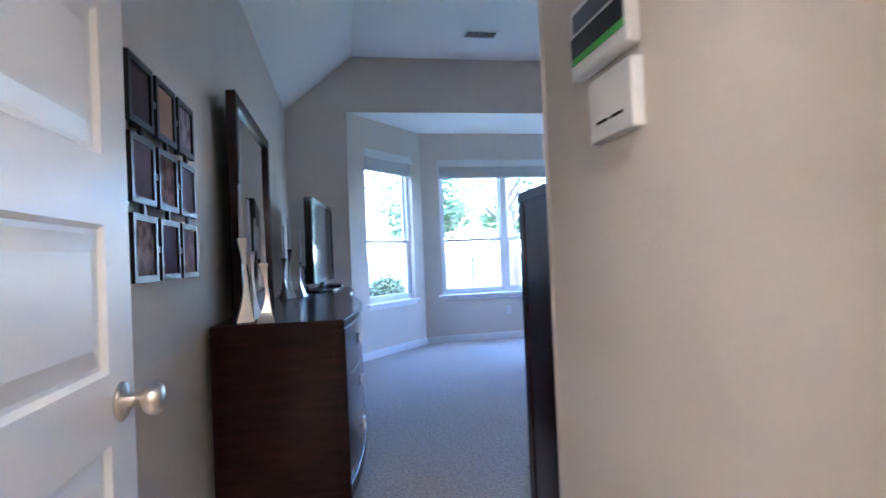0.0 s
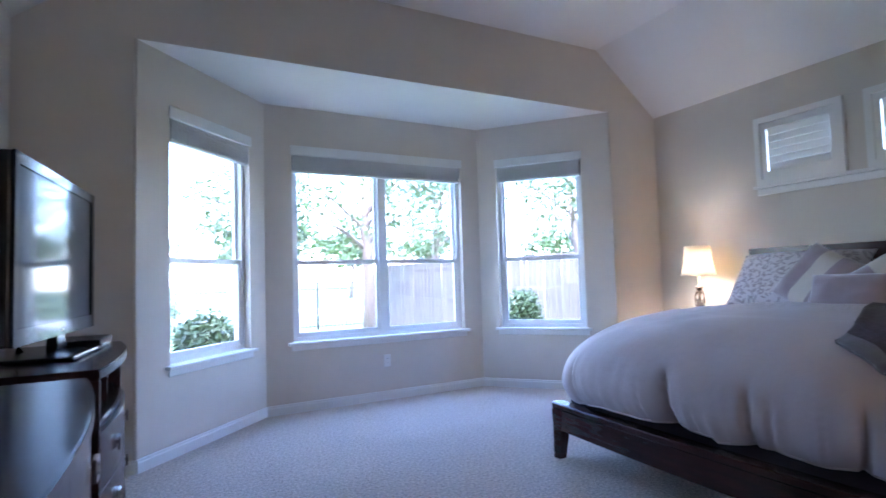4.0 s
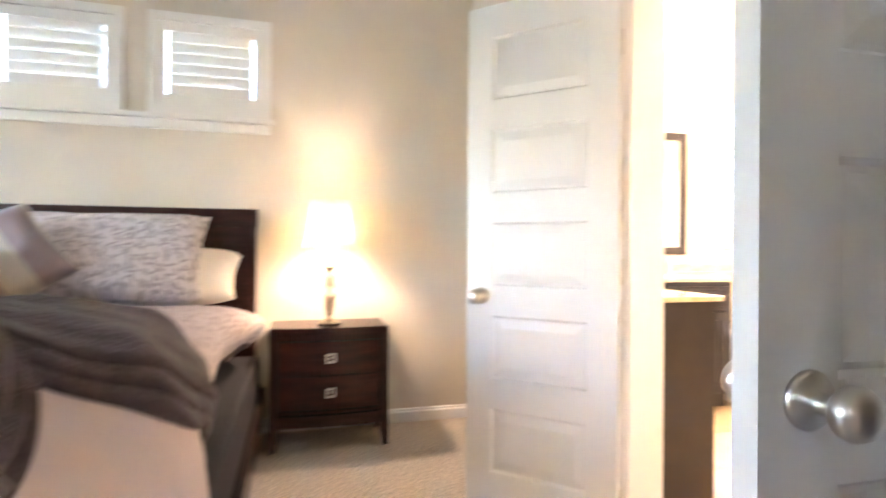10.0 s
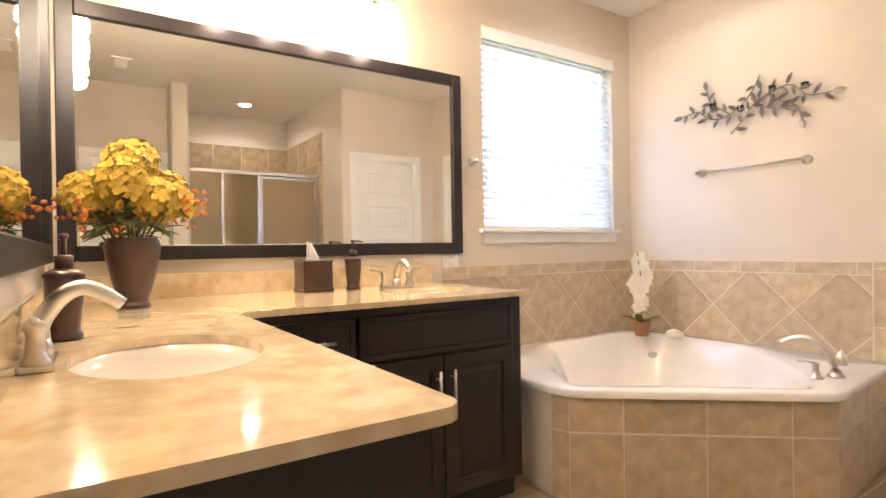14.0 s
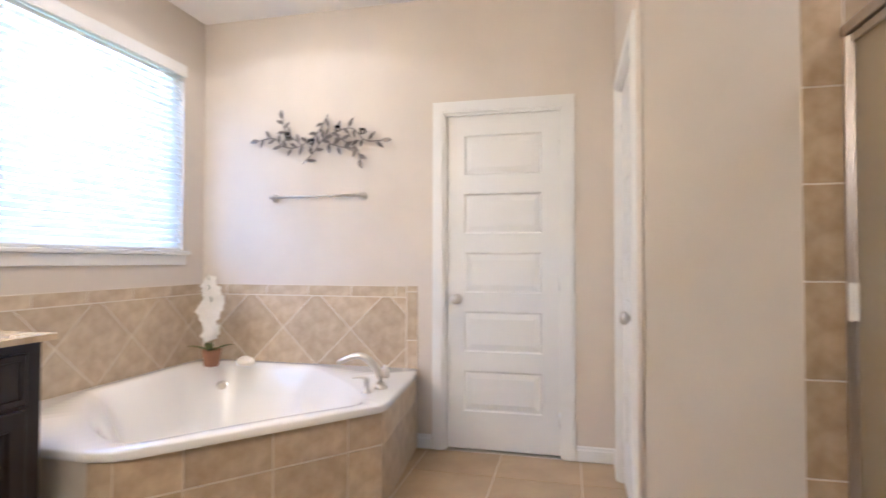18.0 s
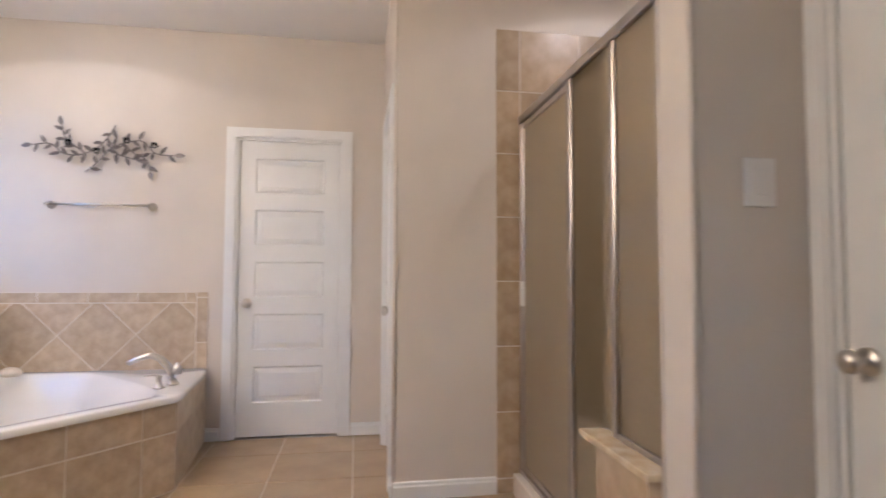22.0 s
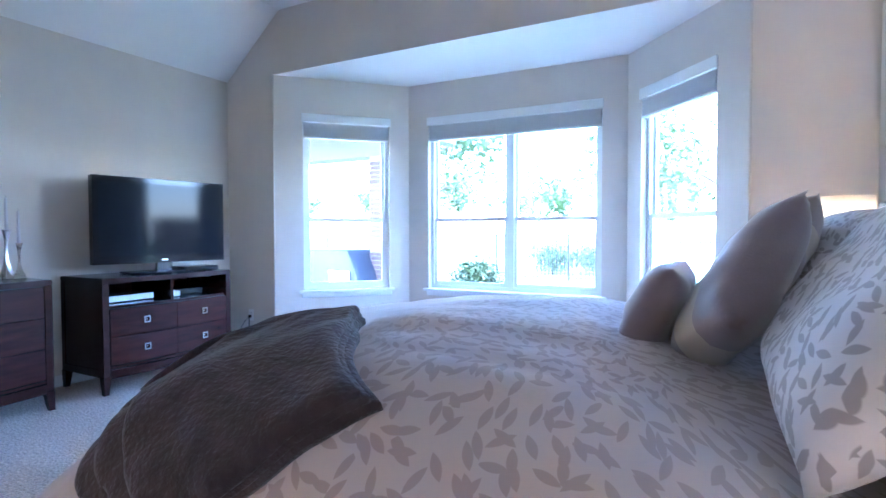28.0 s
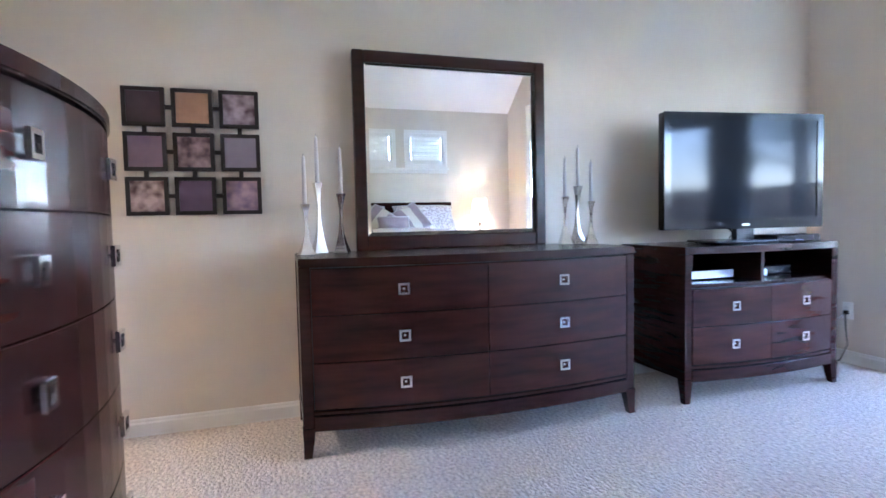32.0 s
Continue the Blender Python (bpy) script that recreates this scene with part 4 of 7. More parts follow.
def leaf_fabric(name, base, leafc, size=0.06, from_x=None):
    """Woven cotton printed with scattered pointed leaves about size metres long, laid out in the cloth's own plane; from_x: plain cloth short of that x."""
    m = bpy.data.materials.new(name)
    m.use_nodes = True
    nt = m.node_tree
    b = nt.nodes["Principled BSDF"]
    b.inputs["Roughness"].default_value = 0.8
    b.inputs["Sheen Weight"].default_value = 0.3

    def math_node(op, a, c=None):
        n = nt.nodes.new("ShaderNodeMath")
        n.operation = op
        for k, v in enumerate((a, c)):
            if v is None:
                continue
            if isinstance(v, (int, float)):
                n.inputs[k].default_value = v
            else:
                nt.links.new(v, n.inputs[k])
        return n.outputs[0]

    tc = nt.nodes.new("ShaderNodeTexCoord")
    prev = None
    for off, turn in ((0.0, 0.6), (5.31, 2.3), (9.17, 4.0)):
        mp = nt.nodes.new("ShaderNodeMapping")
        mp.inputs["Location"].default_value = (off, off * 0.63, 0)
        nt.links.new(tc.outputs["UV"], mp.inputs["Vector"])
        vo = nt.nodes.new("ShaderNodeTexVoronoi")
        vo.voronoi_dimensions = "2D"
        vo.inputs["Scale"].default_value = 0.78 / size
        vo.inputs["Randomness"].default_value = 0.8
        nt.links.new(mp.outputs[0], vo.inputs["Vector"])
        sub = nt.nodes.new("ShaderNodeVectorMath")
        sub.operation = "SUBTRACT"
        nt.links.new(mp.outputs[0], sub.inputs[0])
        nt.links.new(vo.outputs["Position"], sub.inputs[1])
        flow = nt.nodes.new("ShaderNodeTexNoise")
        flow.inputs["Scale"].default_value = 2.2
        nt.links.new(vo.outputs["Position"], flow.inputs["Vector"])
        sep = nt.nodes.new("ShaderNodeSeparateColor")
        nt.links.new(vo.outputs["Color"], sep.inputs[0])
        ang = math_node("ADD", math_node("MULTIPLY", flow.outputs["Fac"], 5.0), math_node("ADD", math_node("MULTIPLY", sep.outputs[0], 1.5), turn))
        rot = nt.nodes.new("ShaderNodeVectorRotate")
        rot.rotation_type = "Z_AXIS"
        nt.links.new(sub.outputs[0], rot.inputs["Vector"])
        nt.links.new(ang, rot.inputs["Angle"])
        xyz = nt.nodes.new("ShaderNodeSeparateXYZ")
        nt.links.new(rot.outputs[0], xyz.inputs[0])
        u = math_node("DIVIDE", xyz.outputs[0], size * 0.52)
        width = math_node("MULTIPLY", math_node("SUBTRACT", 1.0, math_node("MULTIPLY", u, u)), size * 0.17)
        edge = math_node("SUBTRACT", width, math_node("ABSOLUTE", xyz.outputs[1]))
        lt = nt.nodes.new("ShaderNodeMapRange")
        lt.inputs["From Min"].default_value, lt.inputs["From Max"].default_value = -0.0008, 0.0012
        nt.links.new(edge, lt.inputs["Value"])
        prev = lt.outputs[0] if prev is None else math_node("MAXIMUM", prev, lt.outputs[0])
    if from_x is not None:
        sx = nt.nodes.new("ShaderNodeSeparateXYZ")
        nt.links.new(tc.outputs["Object"], sx.inputs[0])
        mk = nt.nodes.new("ShaderNodeMapRange")
        mk.inputs["From Min"].default_value, mk.inputs["From Max"].default_value = from_x - 0.12, from_x + 0.12
        nt.links.new(sx.outputs[0], mk.inputs["Value"])
        prev = math_node("MULTIPLY", prev, mk.outputs[0])
    ramp = nt.nodes.new("ShaderNodeValToRGB")
    ramp.color_ramp.elements[0].color, ramp.color_ramp.elements[1].color = (*base, 1), (*leafc, 1)
    nt.links.new(prev, ramp.inputs[0])
    nt.links.new(ramp.outputs[0], b.inputs["Base Color"])
    n2 = nt.nodes.new("ShaderNodeTexNoise")
    n2.inputs["Scale"].default_value = 9
    n2.inputs["Detail"].default_value = 8
    bp = nt.nodes.new("ShaderNodeBump")
    bp.inputs["Strength"].default_value, bp.inputs["Distance"].default_value = 0.35, 0.012
    nt.links.new(tc.outputs["Object"], n2.inputs["Vector"])
    nt.links.new(n2.outputs["Fac"], bp.inputs["Height"])
    nt.links.new(bp.outputs[0], b.inputs["Normal"])
    return m


M_DUVET = leaf_fabric("duvet_leaf_print", (0.53, 0.445, 0.44), (0.385, 0.305, 0.295), 0.062, 3.72)
M_SHAM = leaf_fabric("sham_leaf_print", (0.58, 0.54, 0.55), (0.33, 0.295, 0.305), 0.042)

# duvet: a puffed quilt over the mattress, hanging at the foot and sides, drawn up along the south side towards the head
DCX, DCY, DHX, DHY, DTOP = 4.05, 3.40, 1.09, 1.19, 0.945
FLATF, QF, PHI = 0.56, 0.52, radians(120)


def ramp01(v, v0, v1):
    k = min(1.0, max(0.0, (v - v0) / (v1 - v0)))
    return k * k * (3 - 2 * k)


def duvet_point(a, b):
    """The cloth's surface for a and b from -1 to 1: a along the bed, b across it."""
    q = max(abs(a), abs(b), 1e-6)
    p = 2.6 + 5.0 * ramp01(q, 0.55, 1.0)
    nrm = max(1e-9, (abs(a) ** p + abs(b) ** p) ** (1 / p))
    ux, uy = a / nrm, b / nrm
    if q < QF:
        f, phi = FLATF * q / QF, 0.0
    else:
        phi = (q - QF) / (1 - QF) * PHI
        f = FLATF + (1 - FLATF) * math.sin(phi)
    x, y = DCX + DHX * f * ux, DCY + DHY * f * uy
    south = ramp01(-uy, 0.72, 0.95)
    head = ramp01(x, 3.55, 4.75)
    corner = ramp01(min(abs(ux), abs(uy)), 0.6, 0.95)
    hem = 0.385 - 0.065 * corner + 0.25 * south * head
    z = DTOP - 0.045 * min(1.0, f / FLATF) ** 2.6 - 0.055 * ramp01(x, 4.05, 4.55) * (1 - ramp01(q, QF, 0.9))
    z -= (DTOP - 0.045 - hem) * (1 - math.cos(phi)) / (1 - math.cos(PHI))
    side = min(1.0, phi / radians(75))
    z += (0.020 * noise.noise(Vector((x * 2.3, y * 2.3, 3.0))) + 0.008 * noise.noise(Vector((x * 6, y * 6, 9.0)))) * (1 - 0.5 * side)
    if side > 0:
        s = math.atan2(uy, ux) * 1.3
        slant = 0.55 * (phi - 1.4) * noise.noise(Vector((math.floor(s * 2.7) * 5.1, 2.0, 0)))
        k = s * 7.4 + 2.6 * noise.noise(Vector((s * 1.7, 4.0, 0))) + slant
        pinch = abs(math.sin(k))
        deep = 0.5 + 0.5 * noise.noise(Vector((math.floor(k / math.pi) * 3.7, 1.0, 0)))
        low = ramp01(phi, radians(48 + 30 * deep), radians(104))
        crease = -0.046 * (0.25 + 1.2 * deep) * max(0.0, 1 - pinch / 0.16) ** 1.5 * low
        gather = max(0.0, 1 - abs(math.sin(k * 2.3 + 1.1 + 0.8 * slant)) / 0.20) ** 1.3
        crease -= 0.020 * gather * ramp01(phi, radians(66), radians(112)) * (0.4 + deep)
        fine = noise.noise(Vector((s * 17.0, z * 4.5 + 0.9 * s, 8.0)))
        puffed = 0.010 * (pinch - 0.5) * low + 0.016 * noise.noise(Vector((s * 5, z * 5, 5.0))) + 0.008 * fine * ramp01(phi, radians(40), radians(90))
        out = (puffed + crease) * side * (1 - 0.6 * south * head)
        ln = math.hypot(ux, uy)
        x += ux / ln * out
        y += uy / ln * out
        z += (0.022 * (0.5 - pinch) + 0.02 * noise.noise(Vector((s * 2.1, 7.0, 2.0)))) * ramp01(phi, radians(60), PHI)
    x += 0.03 * ramp01(DCY - y, -0.5, 1.1) * ramp01(DCX - x, 0.2, 1.0)
    if x > 5.10:
        x = 5.10 + (x - 5.10) * 0.2
    if y < DCY:
        y = DCY + (y - DCY) * (0.98 - 0.14 * ramp01(x, 2.95, 3.9) + 0.13 * ramp01(x, 4.4, 4.85))
    z -= 0.17 * ramp01(3.55 - x, 0.0, 0.55) * ramp01(2.95 - y, 0.0, 0.60) * max(0.0, z - 0.35) / 0.55
    return Vector((x, y, max(z, 0.348)))


N = 190
bm = bmesh.new()
uvl = bm.loops.layers.uv.new("cloth")
grid, flat_at = [], {}
for i in range(N + 1):
    row = []
    for j in range(N + 1):
        a, b = 2 * i / N - 1, 2 * j / N - 1
        a, b = math.copysign(abs(a) ** 0.85, a), math.copysign(abs(b) ** 0.85, b)
        v = bm.verts.new(duvet_point(a, b))
        flat_at[v] = (a * 1.45, b * 1.5)
        row.append(v)
    grid.append(row)
for i in range(N):
    for j in range(N):
        fc = bm.faces.new((grid[i][j], grid[i + 1][j], grid[i + 1][j + 1], grid[i][j + 1]))
        for lp in fc.loops:
            lp[uvl].uv = flat_at[lp.vert]
bmesh.ops.recalc_face_normals(bm, faces=bm.faces)
td = thing("duvet", label="puffy mauve-grey leaf-print duvet spread over the bed", category="duvet")
part("duvet_cover", bm, M_DUVET, td, smooth=True)
rim = []
for k in range(321):
    w_ = (k % 320) / 80
    u_ = 2 * (w_ % 1) - 1
    rim.append(duvet_point(*((-1, u_), (u_, 1), (1, -u_), (-u_, -1))[int(w_)]))
part("hem_seam", tube(rim, 0.005, 6), M_DUVET, td, "stitched hem of the duvet cover", smooth=True)

# folded plush throw across the foot corner: corners in the duvet's own (a, b)
M_THROW = mat("throw_plush", (0.066, 0.043, 0.051), 0.95, color2=(0.033, 0.022, 0.027), scale=22, bump=0.7, bscale=70, sheen=0.2)
M_HEM = mat("throw_hem", (0.12, 0.105, 0.105), 0.9, var=0.15, scale=20, bump=0.3, bscale=200, sheen=0.5)

A_, B_, C_, D_ = Vector((-0.66, -0.33)), Vector((-0.79, -0.58)), Vector((-0.32, -0.92)), Vector((-0.03, -0.66))
tt_ = thing("throw_blanket", label="charcoal-brown plush throw folded across the corner of the bed", category="blanket")


def drape(u0, u1, v0, v1, lift, nu, nv, thick):
    bm = bmesh.new()
    up, lo = [], []
    for i in range(nu + 1):
        ru, rl = [], []
        for j in range(nv + 1):
            u, v = u0 + (u1 - u0) * i / nu, v0 + (v1 - v0) * j / nv
            p = (A_ * (1 - u) + D_ * u) * (1 - v) + (B_ * (1 - u) + C_ * u) * v
            p += Vector((0.018 * noise.noise(Vector((u * 4, v * 4, 1))), 0.018 * noise.noise(Vector((u * 4, v * 4, 7)))))
            o = duvet_point(p.x, p.y)
            n = (duvet_point(p.x + 0.03, p.y) - duvet_point(p.x - 0.03, p.y)).cross(duvet_point(p.x, p.y + 0.03) - duvet_point(p.x, p.y - 0.03)).normalized()
            edge = min(u - u0, u1 - u, v - v0, v1 - v)
            fold = 0.010 * math.sin(u * 20 + 4 * v) * v + 0.010 * noise.noise(Vector((u * 7, v * 7, 2)))
            rnd = min(1.0, max(0.0, edge) / 0.035)
            ru.append(bm.verts.new(o + n * (lift + 0.012 + (thick + fold) * (0.2 + 0.8 * rnd ** 0.5))))
            rl.append(bm.verts.new(o + n * (lift - 0.004)))
        up.append(ru), lo.append(rl)
    for i in range(nu):
        for j in range(nv):
            bm.faces.new((up[i][j], up[i + 1][j], up[i + 1][j + 1], up[i][j + 1]))
            bm.faces.new((lo[i][j], lo[i][j + 1], lo[i + 1][j + 1], lo[i + 1][j]))
    for i in range(nu):
        bm.faces.new((up[i][0], lo[i][0], lo[i + 1][0], up[i + 1][0]))
        bm.faces.new((up[i][nv], up[i + 1][nv], lo[i + 1][nv], lo[i][nv]))
    for j in range(nv):
        bm.faces.new((up[0][j], up[0][j + 1], lo[0][j + 1], lo[0][j]))
        bm.faces.new((up[nu][j], lo[nu][j], lo[nu][j + 1], up[nu][j + 1]))
    bmesh.ops.recalc_face_normals(bm, faces=bm.faces)
    return bm


part("lower_fold", drape(0.0, 1.0, 0.0, 1.0, 0.003, 56, 56, 0.010), M_THROW, tt_, smooth=True)
part("middle_fold", drape(0.05, 0.99, 0.03, 0.90, 0.016, 50, 50, 0.012), M_THROW, tt_, smooth=True)
part("upper_fold", drape(0.10, 0.98, 0.05, 0.80, 0.031, 50, 50, 0.014), M_THROW, tt_, smooth=True)
part("hem", drape(0.0, 0.065, 0.03, 0.985, 0.012, 6, 50, 0.008), M_HEM, tt_, smooth=True)


def cushion(name, label, w, h, thick, m, at, rx, rz, spin=0, category="pillow", stripe=None, group=""):
    """A stuffed cushion: local x its width, z its height; leaned back by rx, turned by rz, spun in its plane."""
    bm = bmesh.new()
    uvl = bm.loops.layers.uv.new("cloth")
    n = 26
    sides = []
    for sgn in (1, -1):
        g = []
        for i in range(n + 1):
            r = []
            for j in range(n + 1):
                a, b = 2 * i / n - 1, 2 * j / n - 1
                e = max(0.0, (1 - a ** 4) * (1 - b ** 4)) ** 0.55
                pinch = 1 - 0.06 * (1 - abs(a) ** 2) * abs(b) ** 4
                pinch2 = 1 - 0.06 * (1 - abs(b) ** 2) * abs(a) ** 4
                yy = sgn * thick / 2 * e * (1 + 0.18 * noise.noise(Vector((a * 2 + at[1], b * 2, sgn))))
                r.append(bm.verts.new((a * w / 2 * pinch2, yy, b * h / 2 * pinch)))
            g.append(r)
        for i in range(n):
            for j in range(n):
                q = (g[i][j], g[i + 1][j], g[i + 1][j + 1], g[i][j + 1])
                fc = bm.faces.new(q if sgn < 0 else tuple(reversed(q)))
                for lp in fc.loops:
                    lp[uvl].uv = (lp.vert.co.x + at[1], lp.vert.co.z + sgn)
        sides.append(g)
    bmesh.ops.remove_doubles(bm, verts=bm.verts, dist=0.0004)
    t = thing(name, label=label, category=category, group=group)
    t.matrix_basis = Matrix.Translation((at[0] + 0.03, at[1], at[2])) @ Matrix.Rotation(radians(rz), 4, "Z") @ Matrix.Rotation(radians(rx), 4, "X") @ Matrix.Rotation(radians(spin), 4, "Y")
    me = finish("cushion_cover", bm, m, True)
    ob = new("cushion_cover", me)
    ob.parent = t
    if stripe:
        me.materials.append(stripe[0])
        for p in me.polygons:
            if stripe[1] < p.center.x / w < stripe[2]:
                p.material_index = 1
    return t


M_MAUVE = mat("mauve_velvet", (0.24, 0.18, 0.19), 0.7, var=0.08, scale=12, bump=0.08, bscale=200, sheen=0.8)
M_TAUPE = mat("taupe_silk", (0.17, 0.13, 0.125), 0.6, var=0.1, scale=10, sheen=0.5)
M_CREAM = mat("cream_silk", (0.52, 0.46, 0.38), 0.6, var=0.05, scale=10, sheen=0.3)
M_PWHITE = mat("white_pillowcase", (0.78, 0.75, 0.71), 0.9, var=0.02)
# local y is the cushion's thickness; its front faces -x in the room
cushion("sleeping_pillow", "white cotton sleeping pillow lying against the headboard", 0.80, 0.46, 0.18, M_PWHITE, (4.99, 2.80, 0.95), -62, -90, group="sleeping pillows")
cushion("sleeping_pillow", "white cotton sleeping pillow lying against the headboard", 0.80, 0.46, 0.18, M_PWHITE, (4.99, 4.02, 0.95), -62, -90, group="sleeping pillows")
cushion("pillow_sham", "grey leaf-print pillow sham propped on the headboard", 0.92, 0.52, 0.20, M_SHAM, (4.82, 3.00, 1.05), -38, -90, group="pillow shams")
cushion("pillow_sham", "grey leaf-print pillow sham propped on the headboard", 0.92, 0.52, 0.20, M_SHAM, (4.84, 4.03, 1.05), -38, -90, group="pillow shams")
cushion("throw_cushion", "mauve velvet square cushion with a cream stripe leaning on a sham", 0.46, 0.46, 0.17, M_MAUVE, (4.66, 3.77, 1.05), -30, -94, spin=28, stripe=(M_CREAM, -0.12, 0.14), category="cushion", group="square cushions")
cushion("throw_cushion", "taupe square cushion with a cream stripe leaning on a sham", 0.43, 0.43, 0.16, M_MAUVE, (4.58, 3.30, 1.03), -30, -86, spin=-38, stripe=(M_CREAM, -0.10, 0.16), category="cushion", group="square cushions")
cushion("lumbar_cushion", "small plain mauve cushion in front of the pillows", 0.46, 0.28, 0.14, M_MAUVE, (4.38, 3.46, 0.970), -26, -90, category="cushion")

# bedside lamps: pierced metal column, pale bell shade
M_SHADE = bpy.data.materials.new("lamp_shade_linen")
M_SHADE.use_nodes = True
nt = M_SHADE.node_tree
b_ = nt.nodes["Principled BSDF"]
b_.inputs["Base Color"].default_value = (0.82, 0.74, 0.62, 1)
b_.inputs["Roughness"].default_value = 0.9
tl_ = nt.nodes.new("ShaderNodeBsdfTranslucent")
tl_.inputs["Color"].default_value = (0.95, 0.86, 0.70, 1)
mx_ = nt.nodes.new("ShaderNodeMixShader")
mx_.inputs[0].default_value = 0.32
nt.links.new(b_.outputs[0], mx_.inputs[1])
nt.links.new(tl_.outputs[0], mx_.inputs[2])
nt.links.new(mx_.outputs[0], nt.nodes["Material Output"].inputs[0])
M_BRASS = mat("antique_nickel", (0.55, 0.48, 0.40), 0.25, metal=1.0)
M_BULB = mat("bulb_glass", (1.0, 0.86, 0.62), 0.3, emit=3.0)
for y in (1.925, 4.99):
    t = place(thing("table_lamp", label="lit table lamp with a pierced metal column and pale bell shade", category="lamp", group="bedside lamps"), 5.10, y, 0, 0.666)
    part("base", lathe([(0.062, 0.0), (0.064, 0.008), (0.058, 0.016), (0.040, 0.026), (0.020, 0.034), (0.014, 0.05), (0.020, 0.06), (0.022, 0.07)], 28), M_BRASS, t, smooth=True)
    for k in range(6):
        a0 = 2 * math.pi * k / 6
        for tw in (1, -1):
            pts = [((0.020 + 0.026 * math.sin(math.pi * min(1, f * 1.0)) ** 0.8 * (0.35 + f)) * math.cos(a0 + tw * f * 2.2), (0.020 + 0.026 * math.sin(math.pi * min(1, f)) ** 0.8 * (0.35 + f)) * math.sin(a0 + tw * f * 2.2), 0.07 + 0.24 * f) for f in [n / 12 for n in range(13)]]
            part("lattice_rod", tube(pts, 0.0035, 5), M_BRASS, t, smooth=True)
    part("column_core", lathe([(0.010, 0.07), (0.014, 0.19), (0.012, 0.31)], 12), M_BRASS, t, smooth=True)
    part("collar", lathe([(0.022, 0.31), (0.040, 0.322), (0.042, 0.330), (0.020, 0.340), (0.012, 0.36), (0.012, 0.44)], 20), M_BRASS, t, smooth=True)
    sh_prof = [(0.148, 0.435), (0.140, 0.46), (0.128, 0.51), (0.117, 0.57), (0.112, 0.63), (0.110, 0.70)]
    bm = lathe(sh_prof, 36)
    bmesh.ops.delete(bm, geom=[f for f in bm.faces if len(f.verts) > 4], context="FACES_ONLY")
    bmesh.ops.solidify(bm, geom=bm.faces[:], thickness=0.002)
    sh = part("shade", bm, M_SHADE, t, "pale linen bell shade", smooth=True)
    part("shade_trim", tube([(0.149 * math.cos(a), 0.149 * math.sin(a), 0.435) for a in [2 * math.pi * k / 36 for k in range(37)]], 0.003, 6), M_SHADE, sh)
    part("bulb", lathe([(0.012, 0.44), (0.028, 0.50), (0.030, 0.53), (0.018, 0.565), (0.0, 0.575)], 16), M_BULB, t, smooth=True)

# ---- small fixtures ----
M_PLATE = mat("white_plate", (0.80, 0.78, 0.74), 0.35)


def wall_plate(name, label, at, rz, kind="outlet", w=0.072, h=0.116):
    t = place(thing(name, label=label, category="outlet" if kind == "outlet" else "switch"), at[0], at[1], rz, at[2])
    part("cover_plate", box(bmesh.new(), -w / 2, 0.0, -h / 2, w / 2, 0.006, h / 2, bevel=0.002), M_PLATE, t)
    if kind == "outlet":
        for z in (-0.021, 0.021):
            s = part("socket", box(bmesh.new(), -0.017, 0.006, z - 0.014, 0.017, 0.008, z + 0.014, bevel=0.002), M_PLATE, t)
            for x in (-0.006, 0.006):
                part("slot", bx(x - 0.001, 0.0082, z - 0.004, x + 0.001, 0.0088, z + 0.006), M_BLACK, s)
    else:
        n = max(1, int(round(w / 0.072)))
        for k in range(n):
            xc = (k - (n - 1) / 2) * 0.046
            part("rocker", box(bmesh.new(), xc - 0.016, 0.006, -0.033, xc + 0.016, 0.0095, 0.033, bevel=0.002), M_PLATE, t)
    return t


wall_plate("wall_outlet", "white wall outlet under the bay window", (2.70, 6.616, 0.37), 181)
wall_plate("wall_outlet", "white wall outlet with a plugged-in cord beside the media chest", (0.31, YN, 0.36), 180)
ORIGIN = BATH
wall_plate("light_switch", "white rocker switch on the shower partition", (2.215, YP, 1.348), 0, "switch", w=0.09, h=0.125)
wall_plate("wall_outlet", "white wall outlet above the vanity backsplash", (XB, -1.02, 1.022), 90, w=0.116, h=0.075)
ORIGIN = (0.0, 0.0)
t = thing("power_cord", (0.31, YN, 0.0), "grey power cord hanging from the outlet", "cord")
part("plug", box(bmesh.new(), -0.014, -0.035, 0.335, 0.014, -0.009, 0.362, bevel=0.004), M_BLACK, t)
part("cord", tube([(0, -0.03, 0.335), (0.02, -0.05, 0.25), (0.05, -0.07, 0.14), (0.02, -0.10, 0.03), (-0.06, -0.12, 0.008), (-0.13, -0.12, 0.05), (-0.17, -0.10, 0.16), (-0.20, -0.12, 0.3)], 0.006, 8), mat("grey_cord", (0.20, 0.19, 0.17), 0.6), t, smooth=True)
part("cord", tube([(0, -0.03, 0.345), (-0.03, -0.06, 0.30), (-0.10, -0.07, 0.20), (-0.20, -0.08, 0.10), (-0.26, -0.10, 0.02)], 0.004, 8), mat("grey_cord", (0.20, 0.19, 0.17), 0.6), t, smooth=True)

